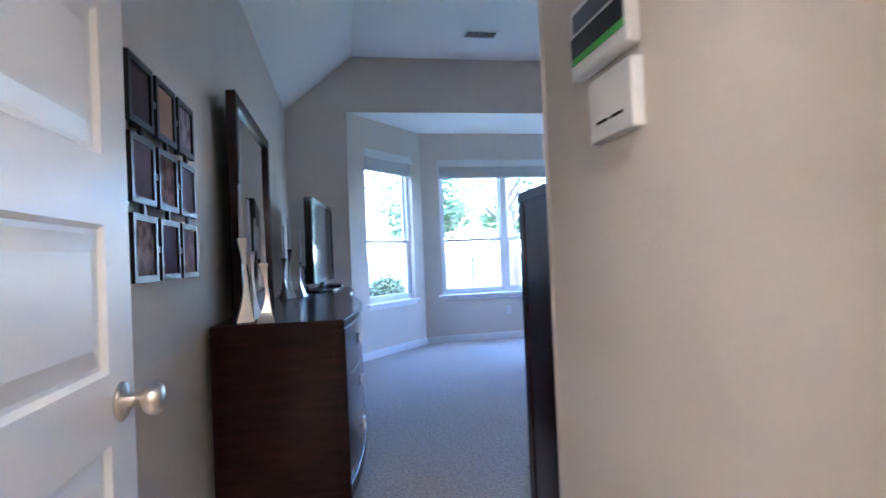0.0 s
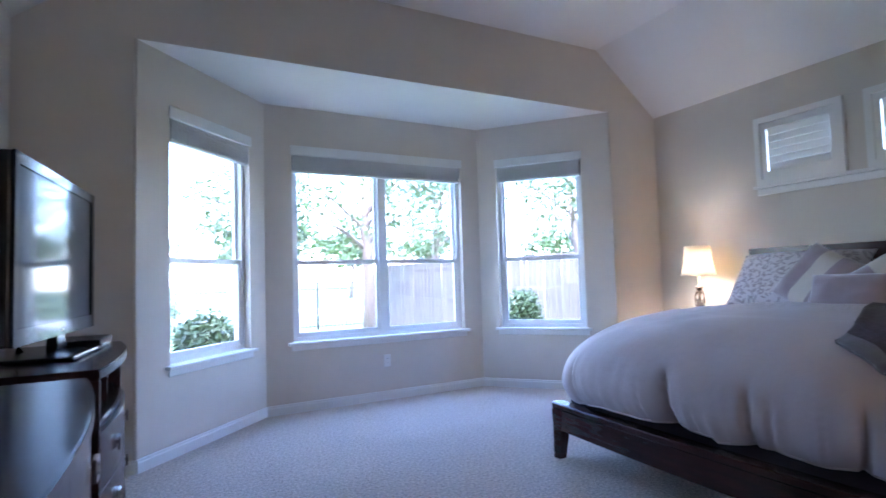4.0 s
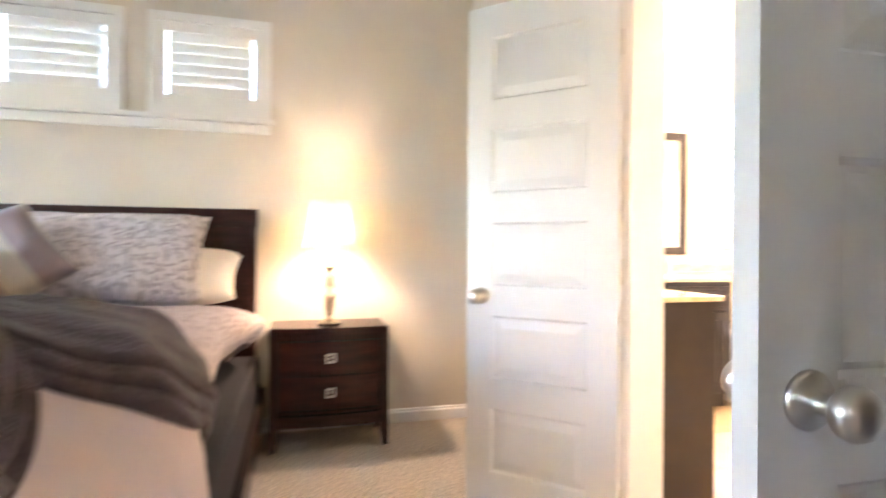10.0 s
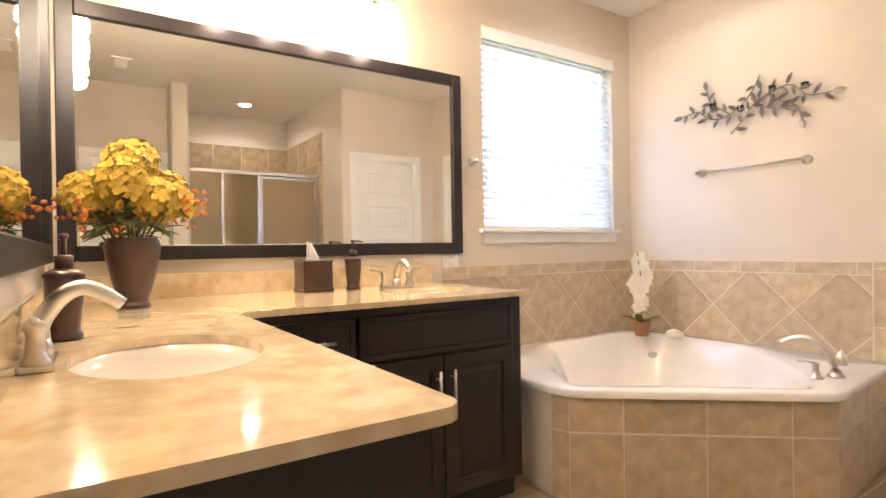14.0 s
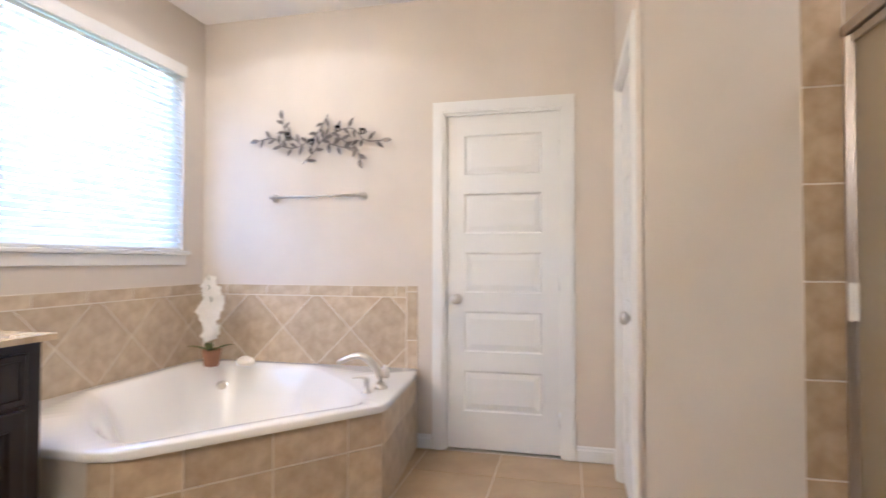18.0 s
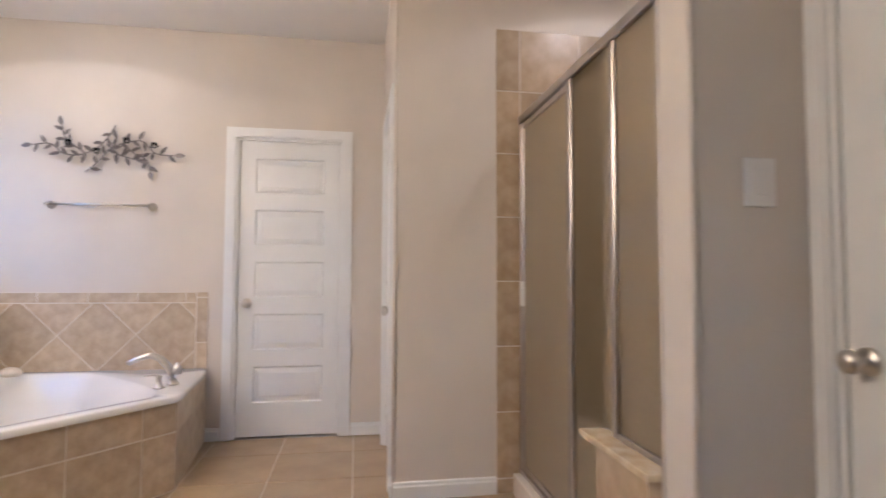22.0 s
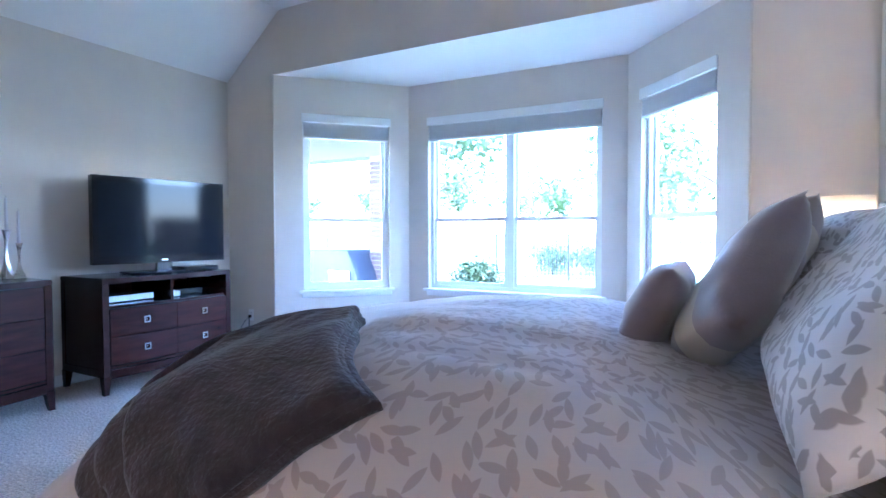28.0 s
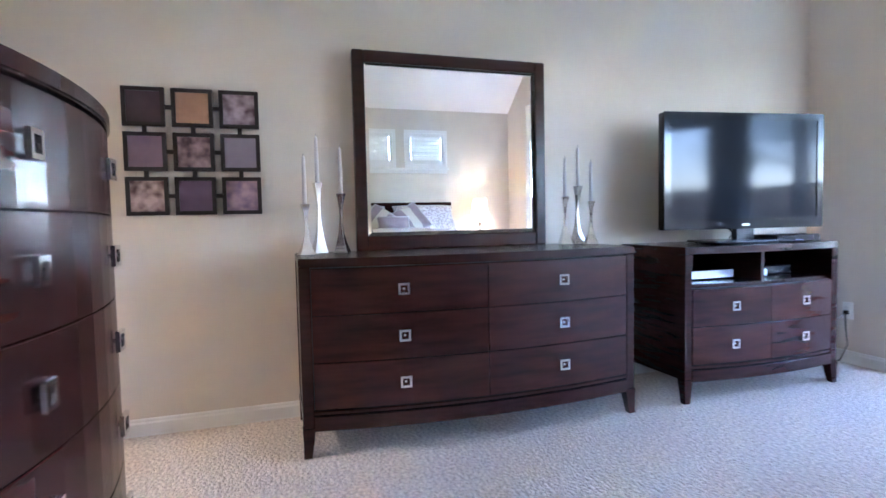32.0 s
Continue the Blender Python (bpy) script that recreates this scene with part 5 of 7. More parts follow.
# alarm keypad and thermostat on the hall wall
t = place(thing("alarm_keypad", label="white alarm keypad with a green strip on the hall wall", category="keypad"), HALL, 0.65, 90, 1.555)
part("case", box(bmesh.new(), -0.115, 0.0, -0.075, 0.115, 0.028, 0.075, bevel=0.008, seg=2), M_PLATE, t)
part("display", bx(-0.095, 0.0285, 0.020, 0.095, 0.030, 0.058), mat("lcd_grey", (0.10, 0.11, 0.13), 0.3), t)
part("key_strip", bx(-0.105, 0.0285, -0.030, 0.105, 0.0305, 0.012), M_BLACK, t)
part("green_strip", bx(-0.105, 0.0285, -0.045, 0.105, 0.0305, -0.031), mat("green_strip", (0.10, 0.42, 0.05), 0.4), t)
t = place(thing("thermostat", label="white thermostat below the keypad on the hall wall", category="thermostat"), HALL, 0.615, 90, 1.395)
part("case", box(bmesh.new(), -0.082, 0.0, -0.062, 0.082, 0.026, 0.062, bevel=0.006, seg=2), M_PLATE, t)
part("vent_slot", bx(-0.05, 0.0262, -0.030, -0.005, 0.0268, -0.024), M_DARK, t)
part("vent_slot", bx(0.005, 0.0262, -0.030, 0.05, 0.0268, -0.024), M_DARK, t)


def ceiling_vent(x, y, z, w=0.36, d=0.20, rz=0):
    t = place(thing("ceiling_vent", label="white louvred air vent in the ceiling", category="vent"), x, y, rz, z)
    part("backing", bx(-w / 2 + 0.02, -d / 2 + 0.02, -0.004, w / 2 - 0.02, d / 2 - 0.02, -0.001), M_DARK, t)
    for xa, ya, xb, yb in ((-w / 2, -d / 2, w / 2, -d / 2 + 0.025), (-w / 2, d / 2 - 0.025, w / 2, d / 2), (-w / 2, -d / 2 + 0.025, -w / 2 + 0.025, d / 2 - 0.025), (w / 2 - 0.025, -d / 2 + 0.025, w / 2, d / 2 - 0.025)):
        part("frame", bx(xa, ya, -0.012, xb, yb, 0.0), M_WHITE, t)
    for k in range(9):
        xc = -w / 2 + 0.045 + k * (w - 0.09) / 8
        bm = bx(-0.002, -d / 2 + 0.025, -0.014, 0.002, d / 2 - 0.025, 0.006)
        bm.transform(Matrix.Translation((xc, 0, -0.007)) @ Matrix.Rotation(radians(40), 4, "Y"))
        part("slat", bm, M_WHITE, t)


ceiling_vent(2.0, 4.90, FLAT, rz=0)
ceiling_vent(3.50, 4.88, FLAT, rz=0)
t = thing("smoke_detector", (4.18, 4.49, FLAT), "round white smoke detector on the ceiling", "smoke detector")
part("body", lathe([(0.0, -0.040), (0.035, -0.040), (0.052, -0.030), (0.060, -0.012), (0.062, 0.0)], 28), M_WHITE, t, smooth=True)

# ceiling fan
M_FAN = mat("fan_blade", (0.05, 0.028, 0.02), 0.4, var=0.2, scale=6)
t = thing("ceiling_fan", (2.67, 3.35, FLAT), "dark-bladed ceiling fan at rest", "ceiling fan")
part("canopy", lathe([(0.0, -0.06), (0.035, -0.055), (0.065, -0.02), (0.07, 0.0)], 24), M_NICKEL, t, smooth=True)
part("downrod", cyl(bmesh.new(), (0, 0, -0.16), (0, 0, -0.05), 0.012), M_NICKEL, t, smooth=True)
part("motor", lathe([(0.0, -0.33), (0.07, -0.325), (0.10, -0.29), (0.11, -0.24), (0.09, -0.18), (0.03, -0.155), (0.0, -0.155)], 28), M_NICKEL, t, smooth=True)
for k in range(5):
    a = radians(72 * k + 14)
    bm = prism([(0.20, -0.05), (0.60, -0.068), (0.655, -0.05), (0.665, 0.0), (0.655, 0.05), (0.60, 0.068), (0.20, 0.05)], -0.006, 0.004)
    bm.transform(Matrix.Rotation(a, 4, "Z") @ Matrix.Translation((0, 0, -0.235)) @ Matrix.Rotation(radians(11), 4, "X"))
    bl_ = part("blade", bm, M_FAN, t)
    bm = bx(0.09, -0.02, -0.243, 0.24, 0.02, -0.236)
    bm.transform(Matrix.Rotation(a, 4, "Z"))
    part("blade_arm", bm, M_NICKEL, t)
for x in (-0.03, 0.03):
    part("pull_chain", cyl(bmesh.new(), (x, 0, -0.46), (x, 0, -0.325), 0.0018, n=6), M_NICKEL, t)

# unseen light added to warm the hall in front of the bedroom door
t = thing("assumed_hall_light", (0.55, -0.95, 2.75), "small frosted glass ceiling light assumed in the hall, out of view", "ceiling light")
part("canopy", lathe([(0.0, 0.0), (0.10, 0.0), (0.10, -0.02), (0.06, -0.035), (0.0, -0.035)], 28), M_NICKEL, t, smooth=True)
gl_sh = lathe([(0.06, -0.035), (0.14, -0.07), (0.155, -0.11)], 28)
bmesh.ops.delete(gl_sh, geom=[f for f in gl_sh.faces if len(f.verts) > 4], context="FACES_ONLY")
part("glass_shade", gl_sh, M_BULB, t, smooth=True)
structure("ceiling_hall", bx(0.0, -1.6, 2.751, HALL, -0.185, 2.85), M_CEIL)
ORIGIN = BATH
# ---- bathroom: tiles ----
def clip_poly(pts, x0, x1, y0, y1):
    for ax, lim, keep_less in ((0, x0, False), (0, x1, True), (1, y0, False), (1, y1, True)):
        out = []
        for k in range(len(pts)):
            p, q = pts[k], pts[(k + 1) % len(pts)]
            pin = (p[ax] <= lim) if keep_less else (p[ax] >= lim)
            qin = (q[ax] <= lim) if keep_less else (q[ax] >= lim)
            if pin:
                out.append(p)
            if pin != qin:
                f = (lim - p[ax]) / (q[ax] - p[ax])
                out.append((p[0] + f * (q[0] - p[0]), p[1] + f * (q[1] - p[1])))
        pts = out
        if len(pts) < 3:
            return []
    return pts


def area(pts):
    return abs(sum(p[0] * q[1] - q[0] * p[1] for p, q in zip(pts, pts[1:] + pts[:1]))) / 2


def tile_piece(parent, pts, matrix, material, thick=0.003, name="tile"):
    """A tile from its outline in its own plane; the matrix lays that plane on the wall or floor."""
    if len(pts) < 3 or area(pts) < 0.0004:
        return
    lo_, hi_, n = [], [], len(pts)
    cx, cy = sum(p[0] for p in pts) / n, sum(p[1] for p in pts) / n
    verts, faces = [], []
    for z, ins in ((0, 0.0), (thick - 0.0015, 0.0), (thick, 0.0015)):
        for p in pts:
            dx, dy = cx - p[0], cy - p[1]
            ln = max(1e-6, math.hypot(dx, dy))
            verts.append((p[0] + dx / ln * ins - cx, p[1] + dy / ln * ins - cy, z))
    for ring in range(2):
        for k in range(n):
            faces.append((ring * n + k, ring * n + (k + 1) % n, (ring + 1) * n + (k + 1) % n, (ring + 1) * n + k))
    faces.append(tuple(range(2 * n, 3 * n)))
    me = bpy.data.meshes.new(name)
    me.from_pydata(verts, [], faces)
    me.materials.append(material)
    bm = bmesh.new()
    bm.from_mesh(me)
    bmesh.ops.recalc_face_normals(bm, faces=bm.faces)
    bm.to_mesh(me)
    bm.free()
    ob = new(name, me)
    ob.parent = parent
    ob.matrix_basis = matrix @ Matrix.Translation((cx, cy, 0))
    return ob


def grid_tiles(parent, w, h, tw, th, matrix, material, x_off=0.0, y_off=0.0, gap=0.006, stagger=0.0):
    j = 0
    y = -y_off
    while y < h:
        x = -x_off - (stagger * tw if j % 2 else 0)
        while x < w:
            c = clip_poly([(x + gap / 2, y + gap / 2), (x + tw - gap / 2, y + gap / 2), (x + tw - gap / 2, y + th - gap / 2), (x + gap / 2, y + th - gap / 2)], 0.001, w - 0.001, 0.001, h - 0.001)
            tile_piece(parent, c, matrix, material)
            x += tw
        y += th
        j += 1


def diagonal_tiles(parent, w, h, s, matrix, material, ph=0.0, gap=0.006):
    r = s / math.sqrt(2)
    g = gap / math.sqrt(2)
    i = -2
    while i * r < w + 2 * r:
        for j in range(-2, int(h / r) + 3):
            if (i + j) % 2 == 0:
                cx, cy = i * r + ph, j * r
                c = clip_poly([(cx - r + g, cy), (cx, cy - r + g), (cx + r - g, cy), (cx, cy + r - g)], 0.002, w - 0.002, 0.002, h - 0.002)
                tile_piece(parent, c, matrix, material)
        i += 1


def wall_plane(x, y, z, rz):
    """Plane coordinates (along, up) to the room: along turns by rz, the tile's face points to the left of it."""
    return Matrix.Translation((x, y, z)) @ Matrix.Rotation(radians(rz), 4, "Z") @ Matrix(((1, 0, 0, 0), (0, 0, -1, 0), (0, 1, 0, 0), (0, 0, 0, 1)))


M_TILEF = mat("floor_tile", (0.52, 0.388, 0.232), 0.38, color2=(0.40, 0.285, 0.165), scale=4.5, random_=0.06, bump=0.05, bscale=40)
# floor tiles (laid square to the walls)
floor_m = Matrix.Translation((2.06, YT, -0.006))
grid_tiles(floor_bath, XB - 2.06, 0.885 - YT, 0.455, 0.455, floor_m, M_TILEF, x_off=0.20, y_off=0.12, gap=0.006)

# tub surround: squares set on edge under a border course
TZ0, TZ1 = 0.475, 0.992
ts = structure("trim_tub_surround_south", bx(4.20, YT, TZ0 - 0.02, XB - 0.012, YT + 0.005, TZ1), M_GROUT)
te = structure("trim_tub_surround_east", bx(XB - 0.005, YT, TZ0 - 0.02, XB, -0.965, TZ1), M_GROUT)
# the tile face looks to the left of the run, so each wall is run with the room on its left
ms = Matrix.Translation((XB - 0.014, YT + 0.004, 0)) @ Matrix.Rotation(radians(180), 4, "Z") @ Matrix.Rotation(radians(90), 4, "X")
me_ = Matrix.Translation((XB - 0.004, -0.965, 0)) @ Matrix.Rotation(radians(-90), 4, "Z") @ Matrix.Rotation(radians(90), 4, "X")
for parent_, m0, w_ in ((ts, ms, XB - 0.014 - 4.20), (te, me_, YT * -1 - 0.965)):
    edge = 0.075 if parent_ is ts else 0.0
    diagonal_tiles(parent_, w_ - edge, TZ1 - 0.072 - TZ0, 0.335, m0 @ Matrix.Translation((0, TZ0, 0)), M_TILE, ph=0.13)
    grid_tiles(parent_, w_ - edge, 0.070, 0.30, 0.070, m0 @ Matrix.Translation((0, TZ1 - 0.071, 0)), M_TILE, x_off=0.12)
    if edge:
        grid_tiles(parent_, edge - 0.003, TZ1 - TZ0, 0.30, 0.30, m0 @ Matrix.Translation((w_ - edge + 0.003, TZ0, 0)), M_TILE, y_off=0.12)

# ---- corner bathtub ----
TUB = [(XB - 0.012, -0.972), (4.90, -0.972), (4.80, -1.00), (4.110, -1.805), (4.180, YT + 0.012), (XB - 0.012, YT + 0.012)]
t = thing("bathtub", label="white corner bathtub with a rounded basin in a beige-tiled deck", category="bathtub")
ap = part("tiled_apron", open_top(prism([(XB - 0.02, -0.98), (4.91, -0.98), (4.825, -1.005), (4.130, -1.815), (4.200, YT + 0.02), (XB - 0.02, YT + 0.02)], 0.0, 0.455)), M_GROUT, t)
runs = [((4.130, -1.815), (4.825, -1.005)), ((4.825, -1.005), (4.91, -0.98)), ((4.200, YT + 0.02), (4.130, -1.815))]
for (ax, ay), (bx_, by_) in runs:
    L = math.hypot(bx_ - ax, by_ - ay)
    # run with the room on the right, so turn the run round
    rz = math.degrees(math.atan2(ay - by_, ax - bx_))
    m0 = Matrix.Translation((bx_, by_, 0)) @ Matrix.Rotation(radians(rz), 4, "Z") @ Matrix.Rotation(radians(90), 4, "X")
    n = max(1, round(L / 0.335))
    grid_tiles(ap, L, 0.295, L / n if n < 3 else 0.335, 0.295, m0 @ Matrix.Translation((0, 0.002, 0)), M_TILE, x_off=0.0 if n < 3 else 0.11)
    grid_tiles(ap, L, 0.152, L / n if n < 3 else 0.335, 0.152, m0 @ Matrix.Translation((0, 0.299, 0)), M_TILE, x_off=0.0 if n < 3 else 0.11)


def tub_shell():
    """Rim, basin and rounded lip: rings from the outer outline in to a sunken oval."""
    bm = bmesh.new()
    n = 72
    cx, cy = 4.98, -1.86
    outer = []
    for k in range(n):
        a = 2 * math.pi * k / n
        dx, dy = math.cos(a), math.sin(a)
        best = 9.0
        for p, q in zip(TUB, TUB[1:] + TUB[:1]):
            ex, ey = q[0] - p[0], q[1] - p[1]
            den = dx * ey - dy * ex
            if abs(den) > 1e-9:
                s = ((p[0] - cx) * ey - (p[1] - cy) * ex) / den
                u = ((p[0] - cx) * dy - (p[1] - cy) * dx) / den
                if s > 0 and -1e-6 <= u <= 1 + 1e-6:
                    best = min(best, s)
        outer.append((dx, dy, best))
    diag = radians(45)

    def basin(a):
        # a rounded oval set across the corner, longer along the front
        c, s = math.cos(a - diag), math.sin(a - diag)
        return 1.0 / ((abs(c) / 0.60) ** 2.6 + (abs(s) / 0.86) ** 2.6) ** (1 / 2.6)

    rings = []
    for frac, z, kind in ((1.0, 0.452, 0), (1.0, 0.478, 0), (0.985, 0.486, 0), (0.0, 0.486, 1), (0.015, 0.480, 1), (0.05, 0.45, 1), (0.11, 0.33, 1), (0.17, 0.19, 1), (0.25, 0.12, 1), (0.45, 0.105, 1)):
        ring = []
        for k in range(n):
            a = 2 * math.pi * k / n
            dx, dy, best = outer[k]
            rb = min(basin(a), best - 0.09)
            r = best * frac if kind == 0 else max(0.02, rb - frac)
            ring.append(bm.verts.new((cx + dx * r, cy + dy * r, z)))
        rings.append(ring)
    for r0, r1 in zip(rings, rings[1:]):
        for k in range(n):
            bm.faces.new((r0[k], r0[(k + 1) % n], r1[(k + 1) % n], r1[k]))
    bm.faces.new(rings[-1])
    bmesh.ops.recalc_face_normals(bm, faces=bm.faces)
    return bm


part("tub_shell", tub_shell(), M_TUB, t, "glossy white acrylic basin and rim", smooth=True)
part("overflow", cyl(bmesh.new(), (5.30, -2.27, 0.40), (5.31, -2.28, 0.41), 0.03, n=20), M_NICKEL, t)


def arc_spout(parent, base, direction, h, reach, r0, r1, m=None, drop=0.03, name="spout"):
    d = Vector(direction).normalized()
    pts, rad = [], []
    for k in range(15):
        f = k / 14
        up_ = h * math.sin(min(1.0, f * 1.55) * math.pi / 2) - drop * max(0, (f - 0.62) / 0.38) ** 1.6
        out = reach * max(0.0, (f - 0.15) / 0.85) ** 1.15
        pts.append(Vector(base) + d * out + Vector((0, 0, up_)))
        rad.append(r0 + (r1 - r0) * f)
    return part(name, tube(pts, rad, 12), m or M_NICKEL, parent, smooth=True)


t = thing("tub_faucet", (4.24, -2.10, 0.487), "brushed nickel arched tub filler with a lever handle", "faucet")
part("escutcheon", lathe([(0.034, 0.0), (0.034, 0.006), (0.026, 0.016), (0.024, 0.02)], 24), M_NICKEL, t, smooth=True)
arc_spout(t, (0, 0, 0.0), (0.9, 0.1, 0), 0.165, 0.23, 0.024, 0.013, drop=0.04)
part("diverter", lathe([(0.020, 0.06), (0.024, 0.075), (0.020, 0.10), (0.006, 0.125), (0.0, 0.128)], 18, at=(-0.03, 0.02, 0)), M_NICKEL, t, smooth=True)
part("handle_base", lathe([(0.030, 0.0), (0.030, 0.006), (0.018, 0.014), (0.012, 0.05), (0.016, 0.065), (0.0, 0.075)], 20, at=(0.04, 0.10, 0)), M_NICKEL, t, smooth=True)
part("lever", tube([(0.04, 0.10, 0.068), (0.07, 0.11, 0.075), (0.11, 0.12, 0.072)], [0.007, 0.006, 0.004], 8), M_NICKEL, t, smooth=True)

# ---- vanity: carcasses, doors, drawers, countertop ----
VX, VY, CT0, CT1 = 4.960, 0.350, 0.887, 0.907


def panel_front(w, h, raised=True, thick=0.020):
    """A cabinet front seen from +y: frame with a raised field; local x from 0 to w, z from 0 to h."""
    bm = bmesh.new()
    rings = []
    prof_p = [(0.0, -thick), (0.0, -0.003), (0.003, 0.0), (0.055, 0.0), (0.060, -0.007), (0.068, -0.007), (0.088, -0.001)] if raised else [(0.0, -thick), (0.0, -0.004), (0.005, 0.0), (0.020, 0.0), (0.023, -0.003), (0.028, 0.0)]
    lim = min(w, h) / 2 - 0.004
    for ins, y in prof_p:
        i = min(ins, lim)
        rings.append([bm.verts.new(c) for c in ((i, y, i), (w - i, y, i), (w - i, y, h - i), (i, y, h - i))])
    for r0, r1 in zip(rings, rings[1:]):
        for k in range(4):
            bm.faces.new((r0[k], r0[(k + 1) % 4], r1[(k + 1) % 4], r1[k]))
    bm.faces.new(rings[-1]), bm.faces.new(rings[0])
    bmesh.ops.recalc_face_normals(bm, faces=bm.faces)
    return bm


def bar_pull(parent, p0, p1, out):
    """A bar pull between two points of a front, standing off by out along +y."""
    p0, p1 = Vector(p0), Vector(p1)
    d = (p1 - p0).normalized()
    bm = cyl(bmesh.new(), p0 - d * 0.03 + Vector((0, out, 0)), p1 + d * 0.03 + Vector((0, out, 0)), 0.006, n=12)
    for p in (p0, p1):
        cyl(bm, p, p + Vector((0, out, 0)), 0.0045, n=8)
    return part("bar_pull", bm, M_NICKEL, parent, "brushed nickel bar pull", smooth=True)


# east run: fronts face -x, so local x runs from south to north reversed
t = place(thing("vanity_cabinet", label="espresso vanity sink cabinet with two raised-panel doors", category="vanity cabinet"), VX, -0.085, 90)
part("body", open_top(bx(-0.785, -(XB - VX) + 0.002, 0.10, 0.0, -0.021, CT0)), M_ESPRESSO, t)
part("toe_kick", bx(-0.785, -(XB - VX) + 0.002, 0.0, 0.0, -0.075, 0.10), M_ESPRESSO, t)
fl = part("false_front", panel_front(0.715, 0.165, False), M_ESPRESSO, t)
fl.location = (-0.725, 0, 0.687)
for k, x in enumerate((-0.725, -0.363)):
    dr = part("cabinet_door", panel_front(0.356, 0.560), M_ESPRESSO, t)
    dr.location = (x, 0, 0.115)
    hx = 0.325 if k == 0 else 0.031
    bar_pull(dr, (hx, 0, 0.345), (hx, 0, 0.475), 0.03)
t = place(thing("vanity_drawer_cabinet", label="espresso vanity drawer cabinet with nickel bar pulls", category="vanity cabinet"), VX, VY, 90)
part("body", bx(-0.434, -(XB - VX) + 0.002, 0.10, -0.001, -0.021, CT0), M_ESPRESSO, t)
part("toe_kick", bx(-0.434, -(XB - VX) + 0.002, 0.0, -0.001, -0.075, 0.10), M_ESPRESSO, t)
for z, h in ((0.115, 0.272), (0.394, 0.28), (0.687, 0.165)):
    dr = part("drawer_front", panel_front(0.345, h, h > 0.2), M_ESPRESSO, t)
    dr.location = (-0.427, 0, z)
    bar_pull(dr, (0.115, 0, h * 0.55), (0.23, 0, h * 0.55), 0.03)
# north run: fronts face -y
t = place(thing("vanity_cabinet", label="espresso vanity sink cabinet along the bathroom wall", category="vanity cabinet"), VX, VY + 0.022, 180)
part("body", open_top(bx(0.002, -(YB - VY) + 0.025, 0.10, VX - 3.775, -0.021, CT0)), M_ESPRESSO, t)
part("toe_kick", bx(0.002, -(YB - VY) + 0.025, 0.0, VX - 3.775, -0.075, 0.10), M_ESPRESSO, t)
part("end_panel", bx(VX - 3.775, -(YB - VY) + 0.025, 0.0, VX - 3.762, 0.0, CT0), M_ESPRESSO, t)
for k in range(2):
    dr = part("cabinet_door", panel_front(0.345, 0.560), M_ESPRESSO, t)
    dr.location = (0.46 + 0.355 * k, 0, 0.115)
    bar_pull(dr, (0.31 if k == 0 else 0.035, 0, 0.345), (0.31 if k == 0 else 0.035, 0, 0.475), 0.03)
    dr = part("false_front", panel_front(0.345, 0.165, False), M_ESPRESSO, t)
    dr.location = (0.46 + 0.355 * k, 0, 0.687)
for z, h in ((0.115, 0.272), (0.394, 0.28), (0.687, 0.165)):
    dr = part("drawer_front", panel_front(0.40, h, h > 0.2), M_ESPRESSO, t)
    dr.location = (0.05, 0, z)
    bar_pull(dr, (0.14, 0, h * 0.55), (0.26, 0, h * 0.55), 0.03)

# countertop: one L-shaped slab with two oval cut-outs
M_STONE2 = mat("marble_blotch", (0.80, 0.68, 0.47), 0.14, color2=(0.60, 0.455, 0.27), scale=16, coat=0.4, detail=3)
SINKS = [(4.345, 0.585, 0.235, 0.165), (5.285, -0.565, 0.155, 0.20)]


def countertop():
    bm = bmesh.new()
    outline = [(3.735, 0.332), (4.935, 0.325), (4.935, -0.890), (XB - 0.002, -0.890), (XB - 0.002, YB - 0.002), (3.735, YB - 0.002)]
    pts = []
    for k, (x, y) in enumerate(outline):
        if k == 0:
            pts += [(x + 0.035 * (1 - math.cos(radians(a))), y + 0.035 * (1 - math.sin(radians(a)))) for a in (0, 22, 45, 68, 90)][0:5]
        else:
            pts.append((x, y))
    for zt, flip in ((CT1, False), (CT0, True)):
        loops = [[bm.verts.new((x, y, zt)) for x, y in pts]]
        for cx, cy, rx, ry in SINKS:
            loops.append([bm.verts.new((cx + rx * math.cos(2 * math.pi * k / 40), cy + ry * math.sin(2 * math.pi * k / 40), zt)) for k in range(40)])
        edges = []
        for lp in loops:
            edges += [bm.edges.new((lp[k], lp[(k + 1) % len(lp)])) for k in range(len(lp))]
        bmesh.ops.triangle_fill(bm, edges=edges, use_beauty=True)
        if flip:
            low = loops
        else:
            high = loops
    for lo_, hi_ in zip(low, high):
        n = len(lo_)
        for k in range(n):
            bm.faces.new((lo_[k], lo_[(k + 1) % n], hi_[(k + 1) % n], hi_[k]))
    bmesh.ops.recalc_face_normals(bm, faces=bm.faces)
    return bm


